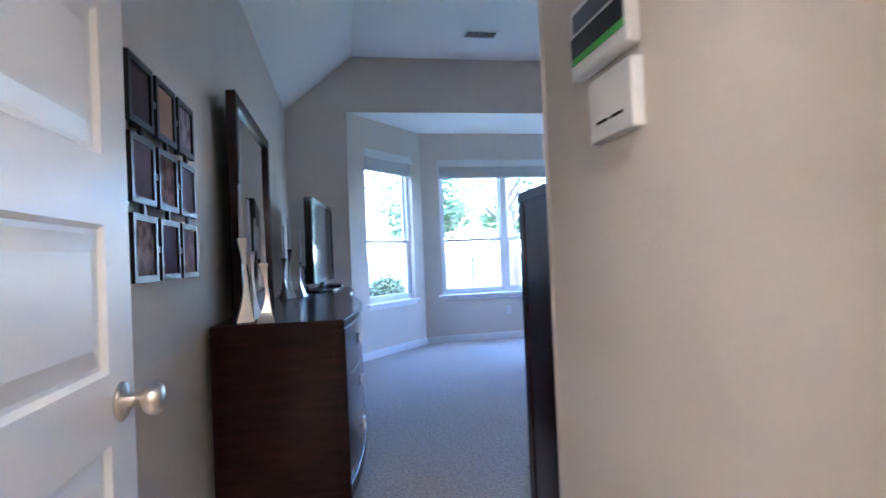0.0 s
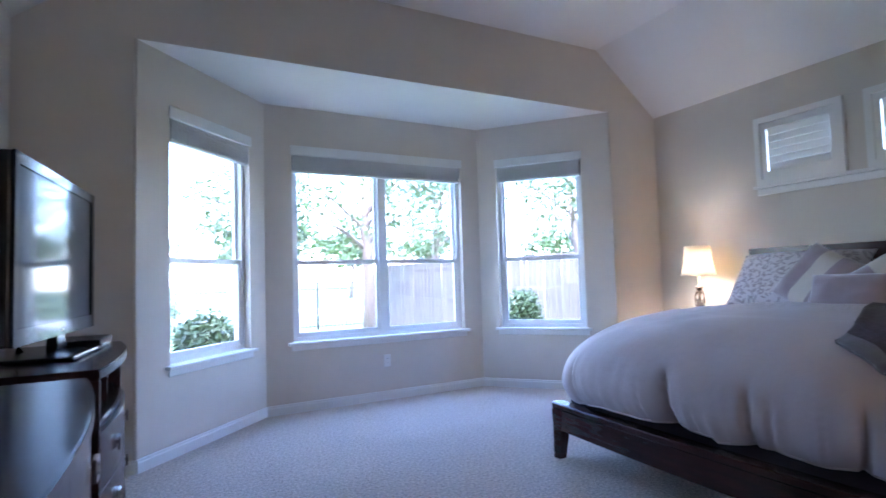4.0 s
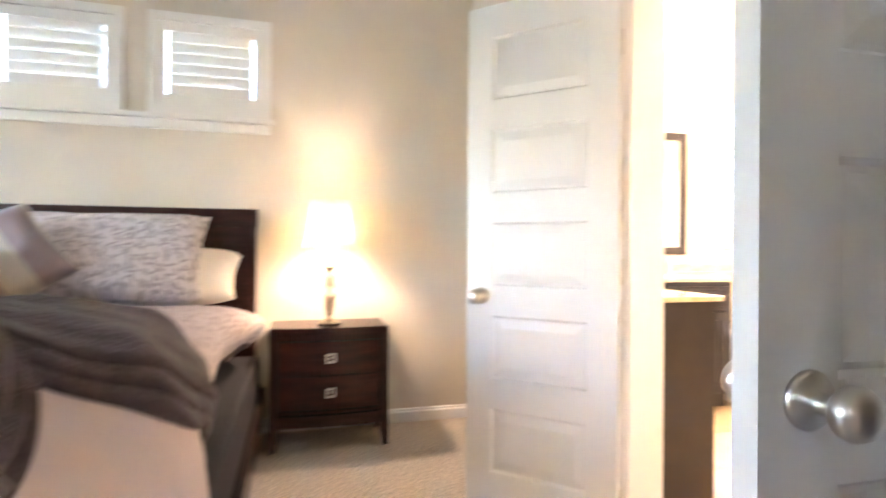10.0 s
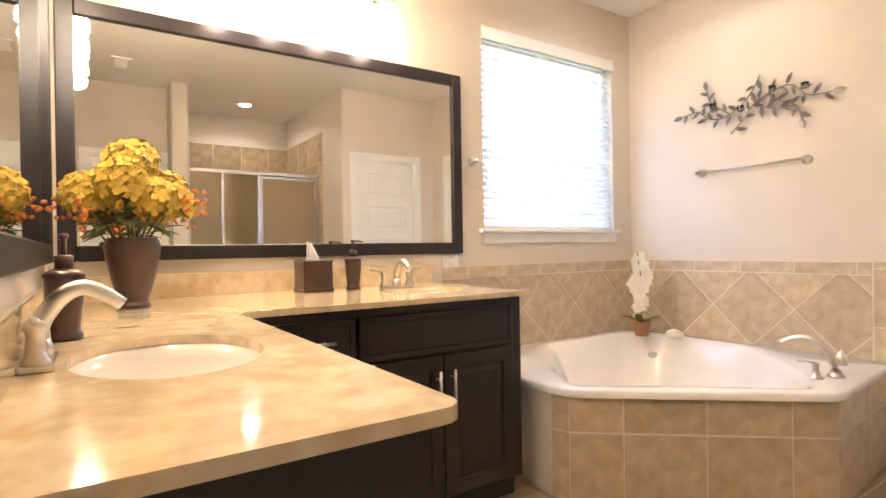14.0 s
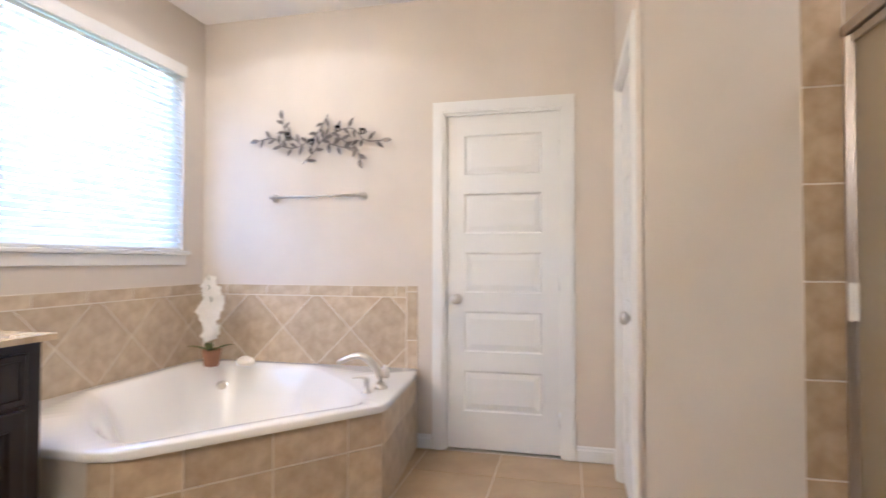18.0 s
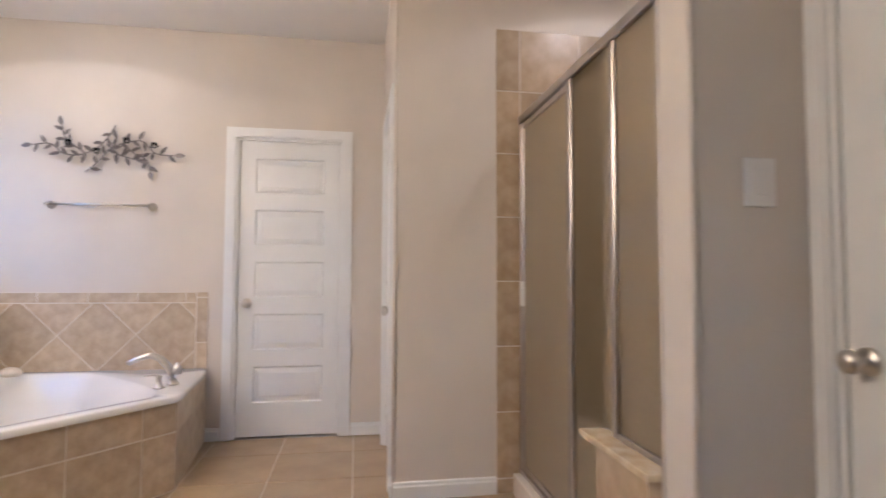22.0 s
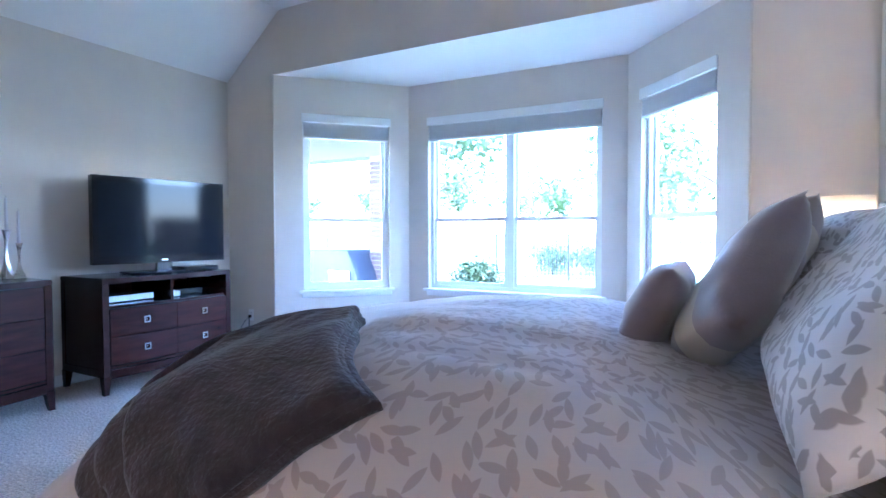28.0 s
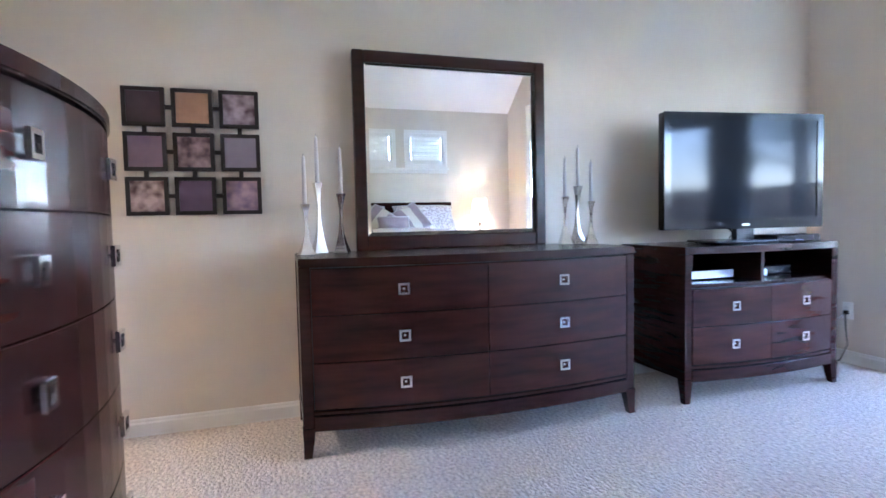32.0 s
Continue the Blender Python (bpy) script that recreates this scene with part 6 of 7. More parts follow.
t = thing("vanity_countertop", label="L-shaped polished beige marble vanity countertop with backsplash", category="countertop")
part("slab", countertop(), M_STONE2, t)
part("backsplash", bx(3.75, YB - 0.022, CT1 - 0.002, XB - 0.024, YB - 0.002, CT1 + 0.10, bevel=0.003), M_STONE2, t)
part("backsplash", bx(XB - 0.022, -0.890, CT1 - 0.002, XB - 0.002, YB - 0.023, CT1 + 0.10, bevel=0.003), M_STONE2, t)
M_SINK = mat("sink_porcelain", (0.84, 0.80, 0.74), 0.08, coat=0.4)
for cx, cy, rx, ry in SINKS:
    t = thing("sink", (cx, cy, 0.0), "white oval undermount sink in the countertop", "sink", group="vanity sinks")
    bm = bmesh.new()
    rings = []
    for f, z in ((1.06, CT0 - 0.001), (1.0, CT0 - 0.002), (0.97, CT0 - 0.03), (0.86, CT0 - 0.09), (0.60, CT0 - 0.135), (0.10, CT0 - 0.145)):
        rings.append([bm.verts.new((rx * f * math.cos(2 * math.pi * k / 40), ry * f * math.sin(2 * math.pi * k / 40), z)) for k in range(40)])
    for r0, r1 in zip(rings, rings[1:]):
        for k in range(40):
            bm.faces.new((r0[k], r0[(k + 1) % 40], r1[(k + 1) % 40], r1[k]))
    bm.faces.new(rings[-1])
    bmesh.ops.recalc_face_normals(bm, faces=bm.faces)
    part("basin", bm, M_SINK, t, smooth=True)
    part("drain", lathe([(0.0, CT0 - 0.142), (0.02, CT0 - 0.142), (0.024, CT0 - 0.146)], 20), M_NICKEL, t)


def vanity_faucet(at, rz):
    t = thing("vanity_faucet", at, "brushed nickel two-handle faucet with an arched spout", "faucet", "vanity faucets", rz=rz)
    part("deck_plate", box(bmesh.new(), -0.085, -0.026, 0.0, 0.085, 0.026, 0.012, bevel=0.005, seg=2), M_NICKEL, t)
    part("spout_base", lathe([(0.022, 0.012), (0.022, 0.03), (0.016, 0.045)], 18), M_NICKEL, t, smooth=True)
    arc_spout(t, (0, 0, 0.03), (0, 1, 0), 0.10, 0.125, 0.017, 0.012, drop=0.035)
    for sx in (-1, 1):
        hb = part("handle_base", lathe([(0.022, 0.012), (0.022, 0.018), (0.015, 0.03), (0.013, 0.06), (0.018, 0.070), (0.018, 0.078), (0.0, 0.086)], 18, at=(sx * 0.068, 0, 0)), M_NICKEL, t, smooth=True)
        part("lever", tube([(sx * 0.068, 0, 0.080), (sx * 0.10, 0.0, 0.086), (sx * 0.14, 0.0, 0.092)], [0.007, 0.006, 0.005], 8), M_NICKEL, hb, smooth=True)


vanity_faucet((5.50, -0.545, CT1 + 0.0005), 90)
vanity_faucet((4.36, 0.785, CT1 + 0.0005), 180)

M_BRONZE = mat("bronze_resin", (0.085, 0.042, 0.030), 0.28, color2=(0.045, 0.022, 0.017), scale=9, coat=0.3)


def soap_pump(at, rz):
    t = thing("soap_dispenser", at, "bronze-brown soap dispenser with a dark pump on the vanity", "soap dispenser", "soap dispensers", rz=rz)
    part("bottle", lathe([(0.034, 0.0), (0.036, 0.010), (0.031, 0.016), (0.030, 0.022), (0.036, 0.08), (0.039, 0.135), (0.041, 0.142), (0.036, 0.150), (0.018, 0.158)], 26), M_BRONZE, t, smooth=True)
    part("collar", lathe([(0.018, 0.157), (0.019, 0.185), (0.010, 0.188)], 18), M_BRONZE, t, smooth=True)
    part("pump_stem", lathe([(0.006, 0.187), (0.006, 0.222), (0.010, 0.224), (0.010, 0.234), (0.0, 0.236)], 12), M_BRONZE, t, smooth=True)
    part("pump_nozzle", tube([(0, 0, 0.230), (0.03, 0, 0.230), (0.055, 0, 0.226)], 0.0045, 8), M_BRONZE, t, smooth=True)


soap_pump((4.66, 0.755, CT1 + 0.0005), 10)
soap_pump((5.585, -0.355, CT1 + 0.0005), -80)
t = thing("tissue_box", (5.605, -0.165, CT1 + 0.0005), "square bronze tissue box cover with a white tissue pulled up", "tissue box")
part("cover", box(bmesh.new(), -0.068, -0.068, 0.012, 0.068, 0.068, 0.135, bevel=0.004), M_BRONZE, t)
part("base_moulding", box(bmesh.new(), -0.073, -0.073, 0.0, 0.073, 0.073, 0.016, bevel=0.004), M_BRONZE, t)
part("top_moulding", box(bmesh.new(), -0.072, -0.072, 0.132, 0.072, 0.072, 0.144, bevel=0.004), M_BRONZE, t)
bm = bmesh.new()
for i in range(9):
    for j in range(7):
        u, v = i / 8 - 0.5, j / 6
        bm.verts.new((0.010 * math.sin(u * 9) + 0.012 * v, u * 0.075 * (1 - 0.65 * v) + 0.016 * v, 0.142 + 0.085 * v + 0.008 * math.sin(u * 7)))
bm.verts.ensure_lookup_table()
for i in range(8):
    for j in range(6):
        a = i * 7 + j
        bm.faces.new((bm.verts[a], bm.verts[a + 7], bm.verts[a + 8], bm.verts[a + 1]))
bmesh.ops.solidify(bm, geom=bm.faces[:], thickness=0.003)
part("tissue", bm, mat("tissue_paper", (0.85, 0.84, 0.82), 0.95), t, smooth=True)

# flower vase: hydrangea heads, leaves, berry sprays
M_PETAL = mat("hydrangea_petal", (0.62, 0.42, 0.035), 0.7, color2=(0.42, 0.30, 0.04), scale=14)
M_LEAFG = mat("silk_leaf", (0.065, 0.095, 0.022), 0.6, color2=(0.13, 0.14, 0.03), scale=12)
M_ORANGE = mat("orange_berry", (0.52, 0.16, 0.02), 0.5, var=0.15, scale=20)
VASE = Vector((5.36, 0.575, CT1 + 0.0005))
t = thing("flower_vase", VASE, "brown ceramic vase of yellow hydrangeas and green leaves on the vanity", "vase")
part("vase", lathe([(0.052, 0.0), (0.056, 0.010), (0.048, 0.018), (0.046, 0.026), (0.066, 0.09), (0.083, 0.17), (0.088, 0.215), (0.082, 0.235), (0.078, 0.242), (0.070, 0.238), (0.072, 0.20), (0.0, 0.19)], 32), M_BRONZE, t, "brown glazed ceramic pot", smooth=True)


def petals(center, r, n, size, bm, rng):
    for k in range(n):
        z = 1 - 2 * (k + 0.5) / n
        a = k * 2.39996 + rng.random() * 0.4
        q = math.sqrt(max(0, 1 - z * z))
        nrm = Vector((q * math.cos(a), q * math.sin(a), z))
        if nrm.z < -0.55:
            continue
        c = Vector(center) + nrm * r * rng.uniform(0.86, 1.06)
        side = nrm.cross(Vector((0.3, 0.5, 0.8))).normalized()
        up = nrm.cross(side)
        spin = rng.random() * 3
        for m in range(4):
            ang = spin + m * math.pi / 2
            d = side * math.cos(ang) + up * math.sin(ang)
            e = nrm.cross(d)
            vs = [bm.verts.new(c), bm.verts.new(c + d * size * 0.55 + e * size * 0.42 + nrm * size * 0.15), bm.verts.new(c + d * size + nrm * size * 0.22), bm.verts.new(c + d * size * 0.55 - e * size * 0.42 + nrm * size * 0.15)]
            bm.faces.new(vs)


def leaf_blade(bm, base, direction, normal, length, width):
    d, nrm = Vector(direction).normalized(), Vector(normal).normalized()
    s = d.cross(nrm).normalized()
    nrm = s.cross(d)
    pts = [(0, 0, 0), (0.25, 0.42, 0.05), (0.55, 0.5, 0.04), (0.82, 0.25, -0.02), (1, 0, -0.10)]
    mid = [bm.verts.new(Vector(base) + d * f * length + nrm * (h - 0.05 * math.sin(f * 3.14)) * length) for f, w, h in pts]
    for sg in (1, -1):
        edge_ = [bm.verts.new(Vector(base) + d * f * length + s * sg * w * width + nrm * h * length) for f, w, h in pts[1:-1]]
        chain = [mid[0], *edge_, mid[-1]]
        for k in range(len(mid) - 1):
            q = [mid[k], mid[k + 1], chain[k + 1], chain[k]]
            q = [v for n, v in enumerate(q) if v not in q[:n]]
            if len(q) >= 3:
                bm.faces.new(q)


rng = random.Random(4)
for hx, hy, hz, r in ((0.0, 0.0, 0.50, 0.085), (-0.10, 0.03, 0.42, 0.08), (0.06, -0.10, 0.40, 0.085), (0.08, 0.07, 0.42, 0.08), (-0.03, -0.12, 0.36, 0.075), (-0.09, -0.06, 0.37, 0.07), (-0.02, 0.13, 0.38, 0.075)):
    bm = bmesh.new()
    petals((hx, hy, hz), r, 70, 0.030, bm, rng)
    part("hydrangea_head", bm, M_PETAL, t)
    part("flower_stem", tube([(hx * 0.2, hy * 0.2, 0.195), (hx * 0.7, hy * 0.7, 0.30), (hx, hy, hz - r * 0.3)], 0.004, 6), M_LEAFG, t)
for k in range(34):
    a = rng.uniform(0, 6.283)
    r = rng.uniform(0.06, 0.13)
    el = rng.uniform(-0.35, 0.5)
    bm = bmesh.new()
    base = (r * 0.6 * math.cos(a), r * 0.6 * math.sin(a), rng.uniform(0.25, 0.36))
    leaf_blade(bm, base, (math.cos(a), math.sin(a), el), (0, 0, 1), rng.uniform(0.08, 0.13), rng.uniform(0.04, 0.06))
    part("leaf", bm, M_LEAFG, t)
for k in range(7):
    a = rng.uniform(0, 6.283)
    tip = Vector((0.24 * math.cos(a), 0.24 * math.sin(a), rng.uniform(0.27, 0.40)))
    bm = tube([(0.03 * math.cos(a), 0.03 * math.sin(a), 0.22), tip * 0.6 + Vector((0, 0, 0.15)), tip], 0.002, 5)
    for m in range(9):
        p = tip * rng.uniform(0.75, 1.05) + Vector((rng.uniform(-0.02, 0.02), rng.uniform(-0.02, 0.02), rng.uniform(-0.01, 0.05)))
        bmesh.ops.create_icosphere(bm, subdivisions=1, radius=0.008, matrix=Matrix.Translation(p))
    part("berry_spray", bm, M_ORANGE, t)


# framed mirrors
def framed_mirror(name, label, at, rz, w, z0, z1):
    t = place(thing(name, label=label, category="mirror", group="vanity mirrors"), *at, rz)
    fw = 0.062
    for xa, xb, za, zb, nm in ((0, fw, z0, z1, "stile"), (w - fw, w, z0, z1, "stile"), (fw, w - fw, z0, z0 + fw, "rail"), (fw, w - fw, z1 - fw, z1, "rail")):
        part(nm, box(bmesh.new(), xa, 0.0, za, xb, 0.026, zb, bevel=0.004), M_ESPRESSO, t)
    part("mirror_glass", bx(fw - 0.002, 0.002, z0 + fw - 0.002, w - fw + 0.002, 0.010, z1 - fw + 0.002), M_MIRROR, t)


framed_mirror("vanity_mirror", "wide vanity mirror in an espresso frame above the backsplash", (XB, -1.10), 90, 1.90, 1.066, 2.085)
framed_mirror("vanity_mirror", "wide vanity mirror in an espresso frame above the backsplash", (5.56, YB), 180, 1.75, 1.066, 2.085)

# vanity lights
M_GLOBE = mat("lit_glass_shade", (1.0, 0.80, 0.48), 0.4, emit=3.0)


def vanity_light(at, rz, label):
    t = place(thing("vanity_light", label=label, category="light fixture", group="vanity lights"), at[0], at[1], rz, at[2])
    part("wall_plate", box(bmesh.new(), -0.10, 0.0, -0.04, 0.10, 0.022, 0.04, bevel=0.008, seg=2), M_NICKEL, t)
    part("arm", tube([(0, 0.02, 0.0), (0, 0.06, 0.01), (0, 0.10, 0.02)], 0.010, 8), M_NICKEL, t, smooth=True)
    part("wavy_bar", tube([(x, 0.10, 0.02 + 0.022 * math.sin(x * 9.2)) for x in [-0.48 + 0.04 * k for k in range(25)]], 0.007, 8), M_NICKEL, t, smooth=True)
    for x in (-0.36, -0.12, 0.12, 0.36):
        zc = 0.02 + 0.022 * math.sin(x * 9.2)
        s = part("socket_cup", lathe([(0.010, zc), (0.020, zc - 0.01), (0.024, zc - 0.04), (0.020, zc - 0.045)], 16, at=(x, 0.10, 0)), M_NICKEL, t, smooth=True)
        bm = lathe([(0.022, zc - 0.04), (0.045, zc - 0.07), (0.056, zc - 0.12), (0.058, zc - 0.16), (0.050, zc - 0.165), (0.0, zc - 0.13)], 22, at=(x, 0.10, 0))
        part("glass_shade", bm, M_GLOBE, t, "lit frosted glass shade", smooth=True)


vanity_light((XB, -0.155, 2.335), 90, "lit four-light nickel vanity fixture above the mirror")
vanity_light((4.69, YB, 2.335), 180, "lit four-light nickel vanity fixture above the mirror")


def downlight(x, y):
    t = thing("recessed_light", (x, y, BATH_C), "round white recessed ceiling light, lit", "ceiling light", "recessed lights")
    bm = lathe([(0.060, -0.002), (0.092, -0.006), (0.096, 0.0)], 36)
    bmesh.ops.delete(bm, geom=[f for f in bm.faces if len(f.verts) > 4], context="FACES_ONLY")
    part("trim_ring", bm, M_WHITE, t, smooth=True)
    part("lens", cyl(bmesh.new(), (0, 0, -0.003), (0, 0, -0.001), 0.062, n=32), mat("downlight_lens", (1.0, 0.88, 0.68), 0.5, emit=5.0), t)


downlight(4.945, -1.93)
downlight(1.85, -0.85)
ceiling_vent(2.75, 0.42, BATH_C, w=0.30, d=0.15, rz=0)

# towel ring, towel bar
t = thing("towel_ring", (XB, -1.185, 1.60), "brushed nickel towel ring beside the mirror", "towel ring")
part("mount", lathe([(0.0, 0.0), (0.026, 0.0), (0.024, 0.012), (0.012, 0.02), (0.010, 0.05), (0.014, 0.058), (0.0, 0.062)], 22), M_NICKEL, t, smooth=True).rotation_euler = (0, radians(-90), 0)
part("ring", tube([(-0.050, 0.078 * math.sin(a), -0.078 + 0.078 * math.cos(a)) for a in [2 * math.pi * k / 32 for k in range(33)]], 0.0045, 8), M_NICKEL, t, smooth=True)
t = thing("towel_bar", (0, YT, 1.56), "brushed nickel towel bar on the wall above the bathtub", "towel bar")
for x in (4.565, 5.18):
    mnt = lathe([(0.0, 0.0), (0.027, 0.0), (0.027, 0.010), (0.018, 0.018), (0.013, 0.03), (0.013, 0.066), (0.0, 0.070)], 22)
    mnt.transform(Matrix.Translation((x, 0, 0)) @ Matrix.Rotation(radians(-90), 4, "X"))
    part("post", mnt, M_NICKEL, t, smooth=True)
part("bar", cyl(bmesh.new(), (4.565, 0.055, 0), (5.18, 0.055, 0), 0.0085, n=14), M_NICKEL, t, smooth=True)

# metal leaf wall sculpture with small glass cups
M_PEWTER = mat("pewter_leaf", (0.24, 0.21, 0.19), 0.35, metal=0.9, var=0.25, scale=20)
t = place(thing("leaf_wall_sculpture", label="pewter branch-and-leaf metal wall sculpture with small glass cups", category="wall art"), 4.85, YT, 0, 1.935)
rng = random.Random(11)


def branch(pts_ctrl, n, side0):
    pts = []
    m = len(pts_ctrl) - 1
    for k in range(n + 1):
        f = k / n * m
        i = min(m - 1, int(f))
        u = f - i
        p0_, p1_, p2_, p3_ = (pts_ctrl[max(0, i - 1)], pts_ctrl[i], pts_ctrl[i + 1], pts_ctrl[min(m, i + 2)])
        pts.append(tuple(0.5 * ((2 * b_) + (c_ - a_) * u + (2 * a_ - 5 * b_ + 4 * c_ - d_) * u * u + (-a_ + 3 * b_ - 3 * c_ + d_) * u ** 3) for a_, b_, c_, d_ in zip(p0_, p1_, p2_, p3_)))
    part("stem", tube([(x, 0.028 + 0.01 * math.sin(x * 8), z) for x, z in pts], 0.0045, 6), M_PEWTER, t, smooth=True)
    for k in range(1, n):
        x, z = pts[k]
        dx, dz = pts[min(n, k + 1)][0] - pts[k - 1][0], pts[min(n, k + 1)][1] - pts[k - 1][1]
        ang = math.atan2(dz, dx) + side0 * (1 if k % 2 else -1) * rng.uniform(0.7, 1.1)
        bm = bmesh.new()
        leaf_blade(bm, (x, 0.030, z), (math.cos(ang), rng.uniform(0.0, 0.25), math.sin(ang)), (0, 1, 0), rng.uniform(0.058, 0.076), rng.uniform(0.022, 0.028))
        bmesh.ops.solidify(bm, geom=bm.faces[:], thickness=0.0015)
        part("leaf", bm, M_PEWTER, t)
    x, z = pts[-1]
    ang = math.atan2(pts[-1][1] - pts[-2][1], pts[-1][0] - pts[-2][0])
    bm = bmesh.new()
    leaf_blade(bm, (x, 0.03, z), (math.cos(ang), 0.1, math.sin(ang)), (0, 1, 0), 0.07, 0.032)
    part("leaf", bm, M_PEWTER, t)


branch([(0.12, -0.16), (0.04, -0.08), (-0.02, 0.0), (-0.12, 0.05), (-0.22, 0.06), (-0.30, -0.02), (-0.42, -0.03)], 16, 1)
branch([(-0.05, 0.16), (-0.01, 0.08), (0.06, 0.0), (0.16, -0.05), (0.26, -0.04), (0.33, 0.02), (0.44, 0.01)], 16, -1)
branch([(0.12, -0.04), (0.20, 0.02), (0.25, 0.07), (0.27, 0.14)], 7, 1)
branch([(-0.10, 0.04), (-0.16, -0.02), (-0.24, -0.06), (-0.27, -0.14)], 7, 1)
branch([(0.0, 0.03), (-0.06, -0.03), (-0.12, -0.05), (-0.20, -0.07)], 6, -1)
M_CUP = mat("clear_glass_cup", (0.95, 0.95, 0.95), 0.05, transmission=1.0)
for x, z in ((-0.30, 0.02), (-0.13, 0.045), (0.05, -0.03), (0.22, 0.02)):
    part("glass_cup", lathe([(0.014, 0.0), (0.018, 0.004), (0.021, 0.035), (0.019, 0.035), (0.016, 0.006), (0.0, 0.005)], 16, at=(x, 0.055, z - 0.01)), M_CUP, t, smooth=True)
for x in (-0.2, 0.2):
    part("standoff", cyl(bmesh.new(), (x, 0.0, 0.01), (x, 0.032, 0.01), 0.004, n=8), M_PEWTER, t)

# orchid in a pot, shell
t = thing("potted_orchid", (5.47, -2.40, 0.487), "white silk orchid in a terracotta pot on the tub corner", "plant")
part("pot", lathe([(0.040, 0.0), (0.046, 0.01), (0.056, 0.085), (0.060, 0.105), (0.052, 0.105), (0.048, 0.09), (0.0, 0.088)], 24), mat("terracotta", (0.30, 0.14, 0.07), 0.6, var=0.1), t, smooth=True)
part("moss", lathe([(0.049, 0.088), (0.03, 0.10), (0.0, 0.104)], 16), mat("dry_moss", (0.14, 0.11, 0.05), 0.95, var=0.3, scale=60), t, smooth=True)
rng = random.Random(9)
for k in range(4):
    a = k * 1.7 + 0.4
    bm = bmesh.new()
    leaf_blade(bm, (0.01, 0, 0.09), (math.cos(a), math.sin(a), 0.35), (0, 0, 1), 0.15, 0.05)
    part("leaf", bm, M_LEAFG, t)
M_ORCHID = mat("orchid_petal", (0.80, 0.76, 0.68), 0.6, var=0.05, scale=20)
for sx, sy, top in ((0.00, 0.02, 0.50), (-0.03, 0.05, 0.44)):
    part("flower_stem", tube([(0, 0, 0.09), (sx * 0.4, sy * 0.4, 0.28), (sx, sy, top), (sx - 0.02, sy + 0.05, top + 0.07)], 0.003, 6), M_LEAFG, t)
    for k in range(12):
        bm = bmesh.new()
        z = 0.20 + k * (top - 0.14) / 12
        c = Vector((sx * z * 2 + rng.uniform(-0.045, 0.035), sy + rng.uniform(-0.03, 0.05), z))
        face = Vector((-0.75, 0.6, 0.15)).normalized()
        s1 = face.cross(Vector((0, 0, 1))).normalized()
        u1 = s1.cross(face)
        for m in range(5):
            a = m * 2 * math.pi / 5 + rng.uniform(-0.1, 0.1)
            leaf_blade(bm, c, s1 * math.cos(a) + u1 * math.sin(a) + face * 0.15, face, 0.046, 0.044)
        part("blossom", bm, M_ORCHID, t)
t = thing("sea_shell", (5.27, -2.46, 0.487), "pale ridged sea shell on the tub rim", "shell")
bm = lathe([(0.0, 0.0), (0.040, 0.004), (0.052, 0.020), (0.046, 0.040), (0.025, 0.056), (0.0, 0.062)], 28)
for v in bm.verts:
    a = math.atan2(v.co.y, v.co.x)
    s = 1 + 0.10 * math.sin(a * 11)
    v.co.x *= s * 1.15
    v.co.y *= s * 0.8
part("shell", bm, mat("shell", (0.74, 0.66, 0.54), 0.4, var=0.12, scale=40), t, smooth=True)

# ---- shower ----
M_SHTILE = mat("shower_tile", (0.55, 0.428, 0.275), 0.35, color2=(0.37, 0.264, 0.15), scale=11, random_=0.10)
ST = 2.42
sw = structure("trim_shower_tile_south", bx(1.2, YC, 0.0, 2.50, YC + 0.005, ST), M_GROUT)
grid_tiles(sw, 1.30, ST, 0.335, 0.335, Matrix.Translation((2.50, YC + 0.004, 0)) @ Matrix.Rotation(radians(180), 4, "Z") @ Matrix.Rotation(radians(90), 4, "X"), M_SHTILE, x_off=0.205, y_off=0.26)
sn = structure("trim_shower_tile_north", bx(1.2, YP - 0.155, 0.0, XG, YP - 0.15, ST), M_GROUT)
grid_tiles(sn, XG - 1.2, ST, 0.335, 0.335, Matrix.Translation((1.2, YP - 0.154, 0)) @ Matrix.Rotation(radians(90), 4, "X"), M_SHTILE, x_off=0.1, y_off=0.26)
sb = structure("trim_shower_tile_back", bx(1.2, YC, 0.0, 1.205, YP - 0.15, ST), M_GROUT)
grid_tiles(sb, YP - 0.15 - YC, ST, 0.335, 0.335, Matrix.Translation((1.204, YC, 0)) @ Matrix.Rotation(radians(90), 4, "Z") @ Matrix.Rotation(radians(90), 4, "X"), M_SHTILE, x_off=0.1, y_off=0.26)
structure("floor_shower_pan", bx(1.2, YC, -0.004, XG - 0.05, YP - 0.15, 0.03), mat("shower_pan", (0.70, 0.66, 0.60), 0.4, var=0.03))
t = thing("shower_curb", label="cream shower curb under the glass enclosure", category="curb")
part("curb", box(bmesh.new(), XG - 0.06, YC + 0.006, -0.005, XG + 0.055, YP - 0.152, 0.10, bevel=0.006, seg=2), mat("curb_marble", (0.72, 0.64, 0.52), 0.25, var=0.05, scale=6), t)
t = thing("shower_knee_wall", label="tiled knee wall with a beige marble cap beside the shower", category="knee wall")
kw = part("core", bx(XG - 0.045, -0.58, 0.1, XG + 0.040, YP - 0.152, 0.555), M_GROUT, t)
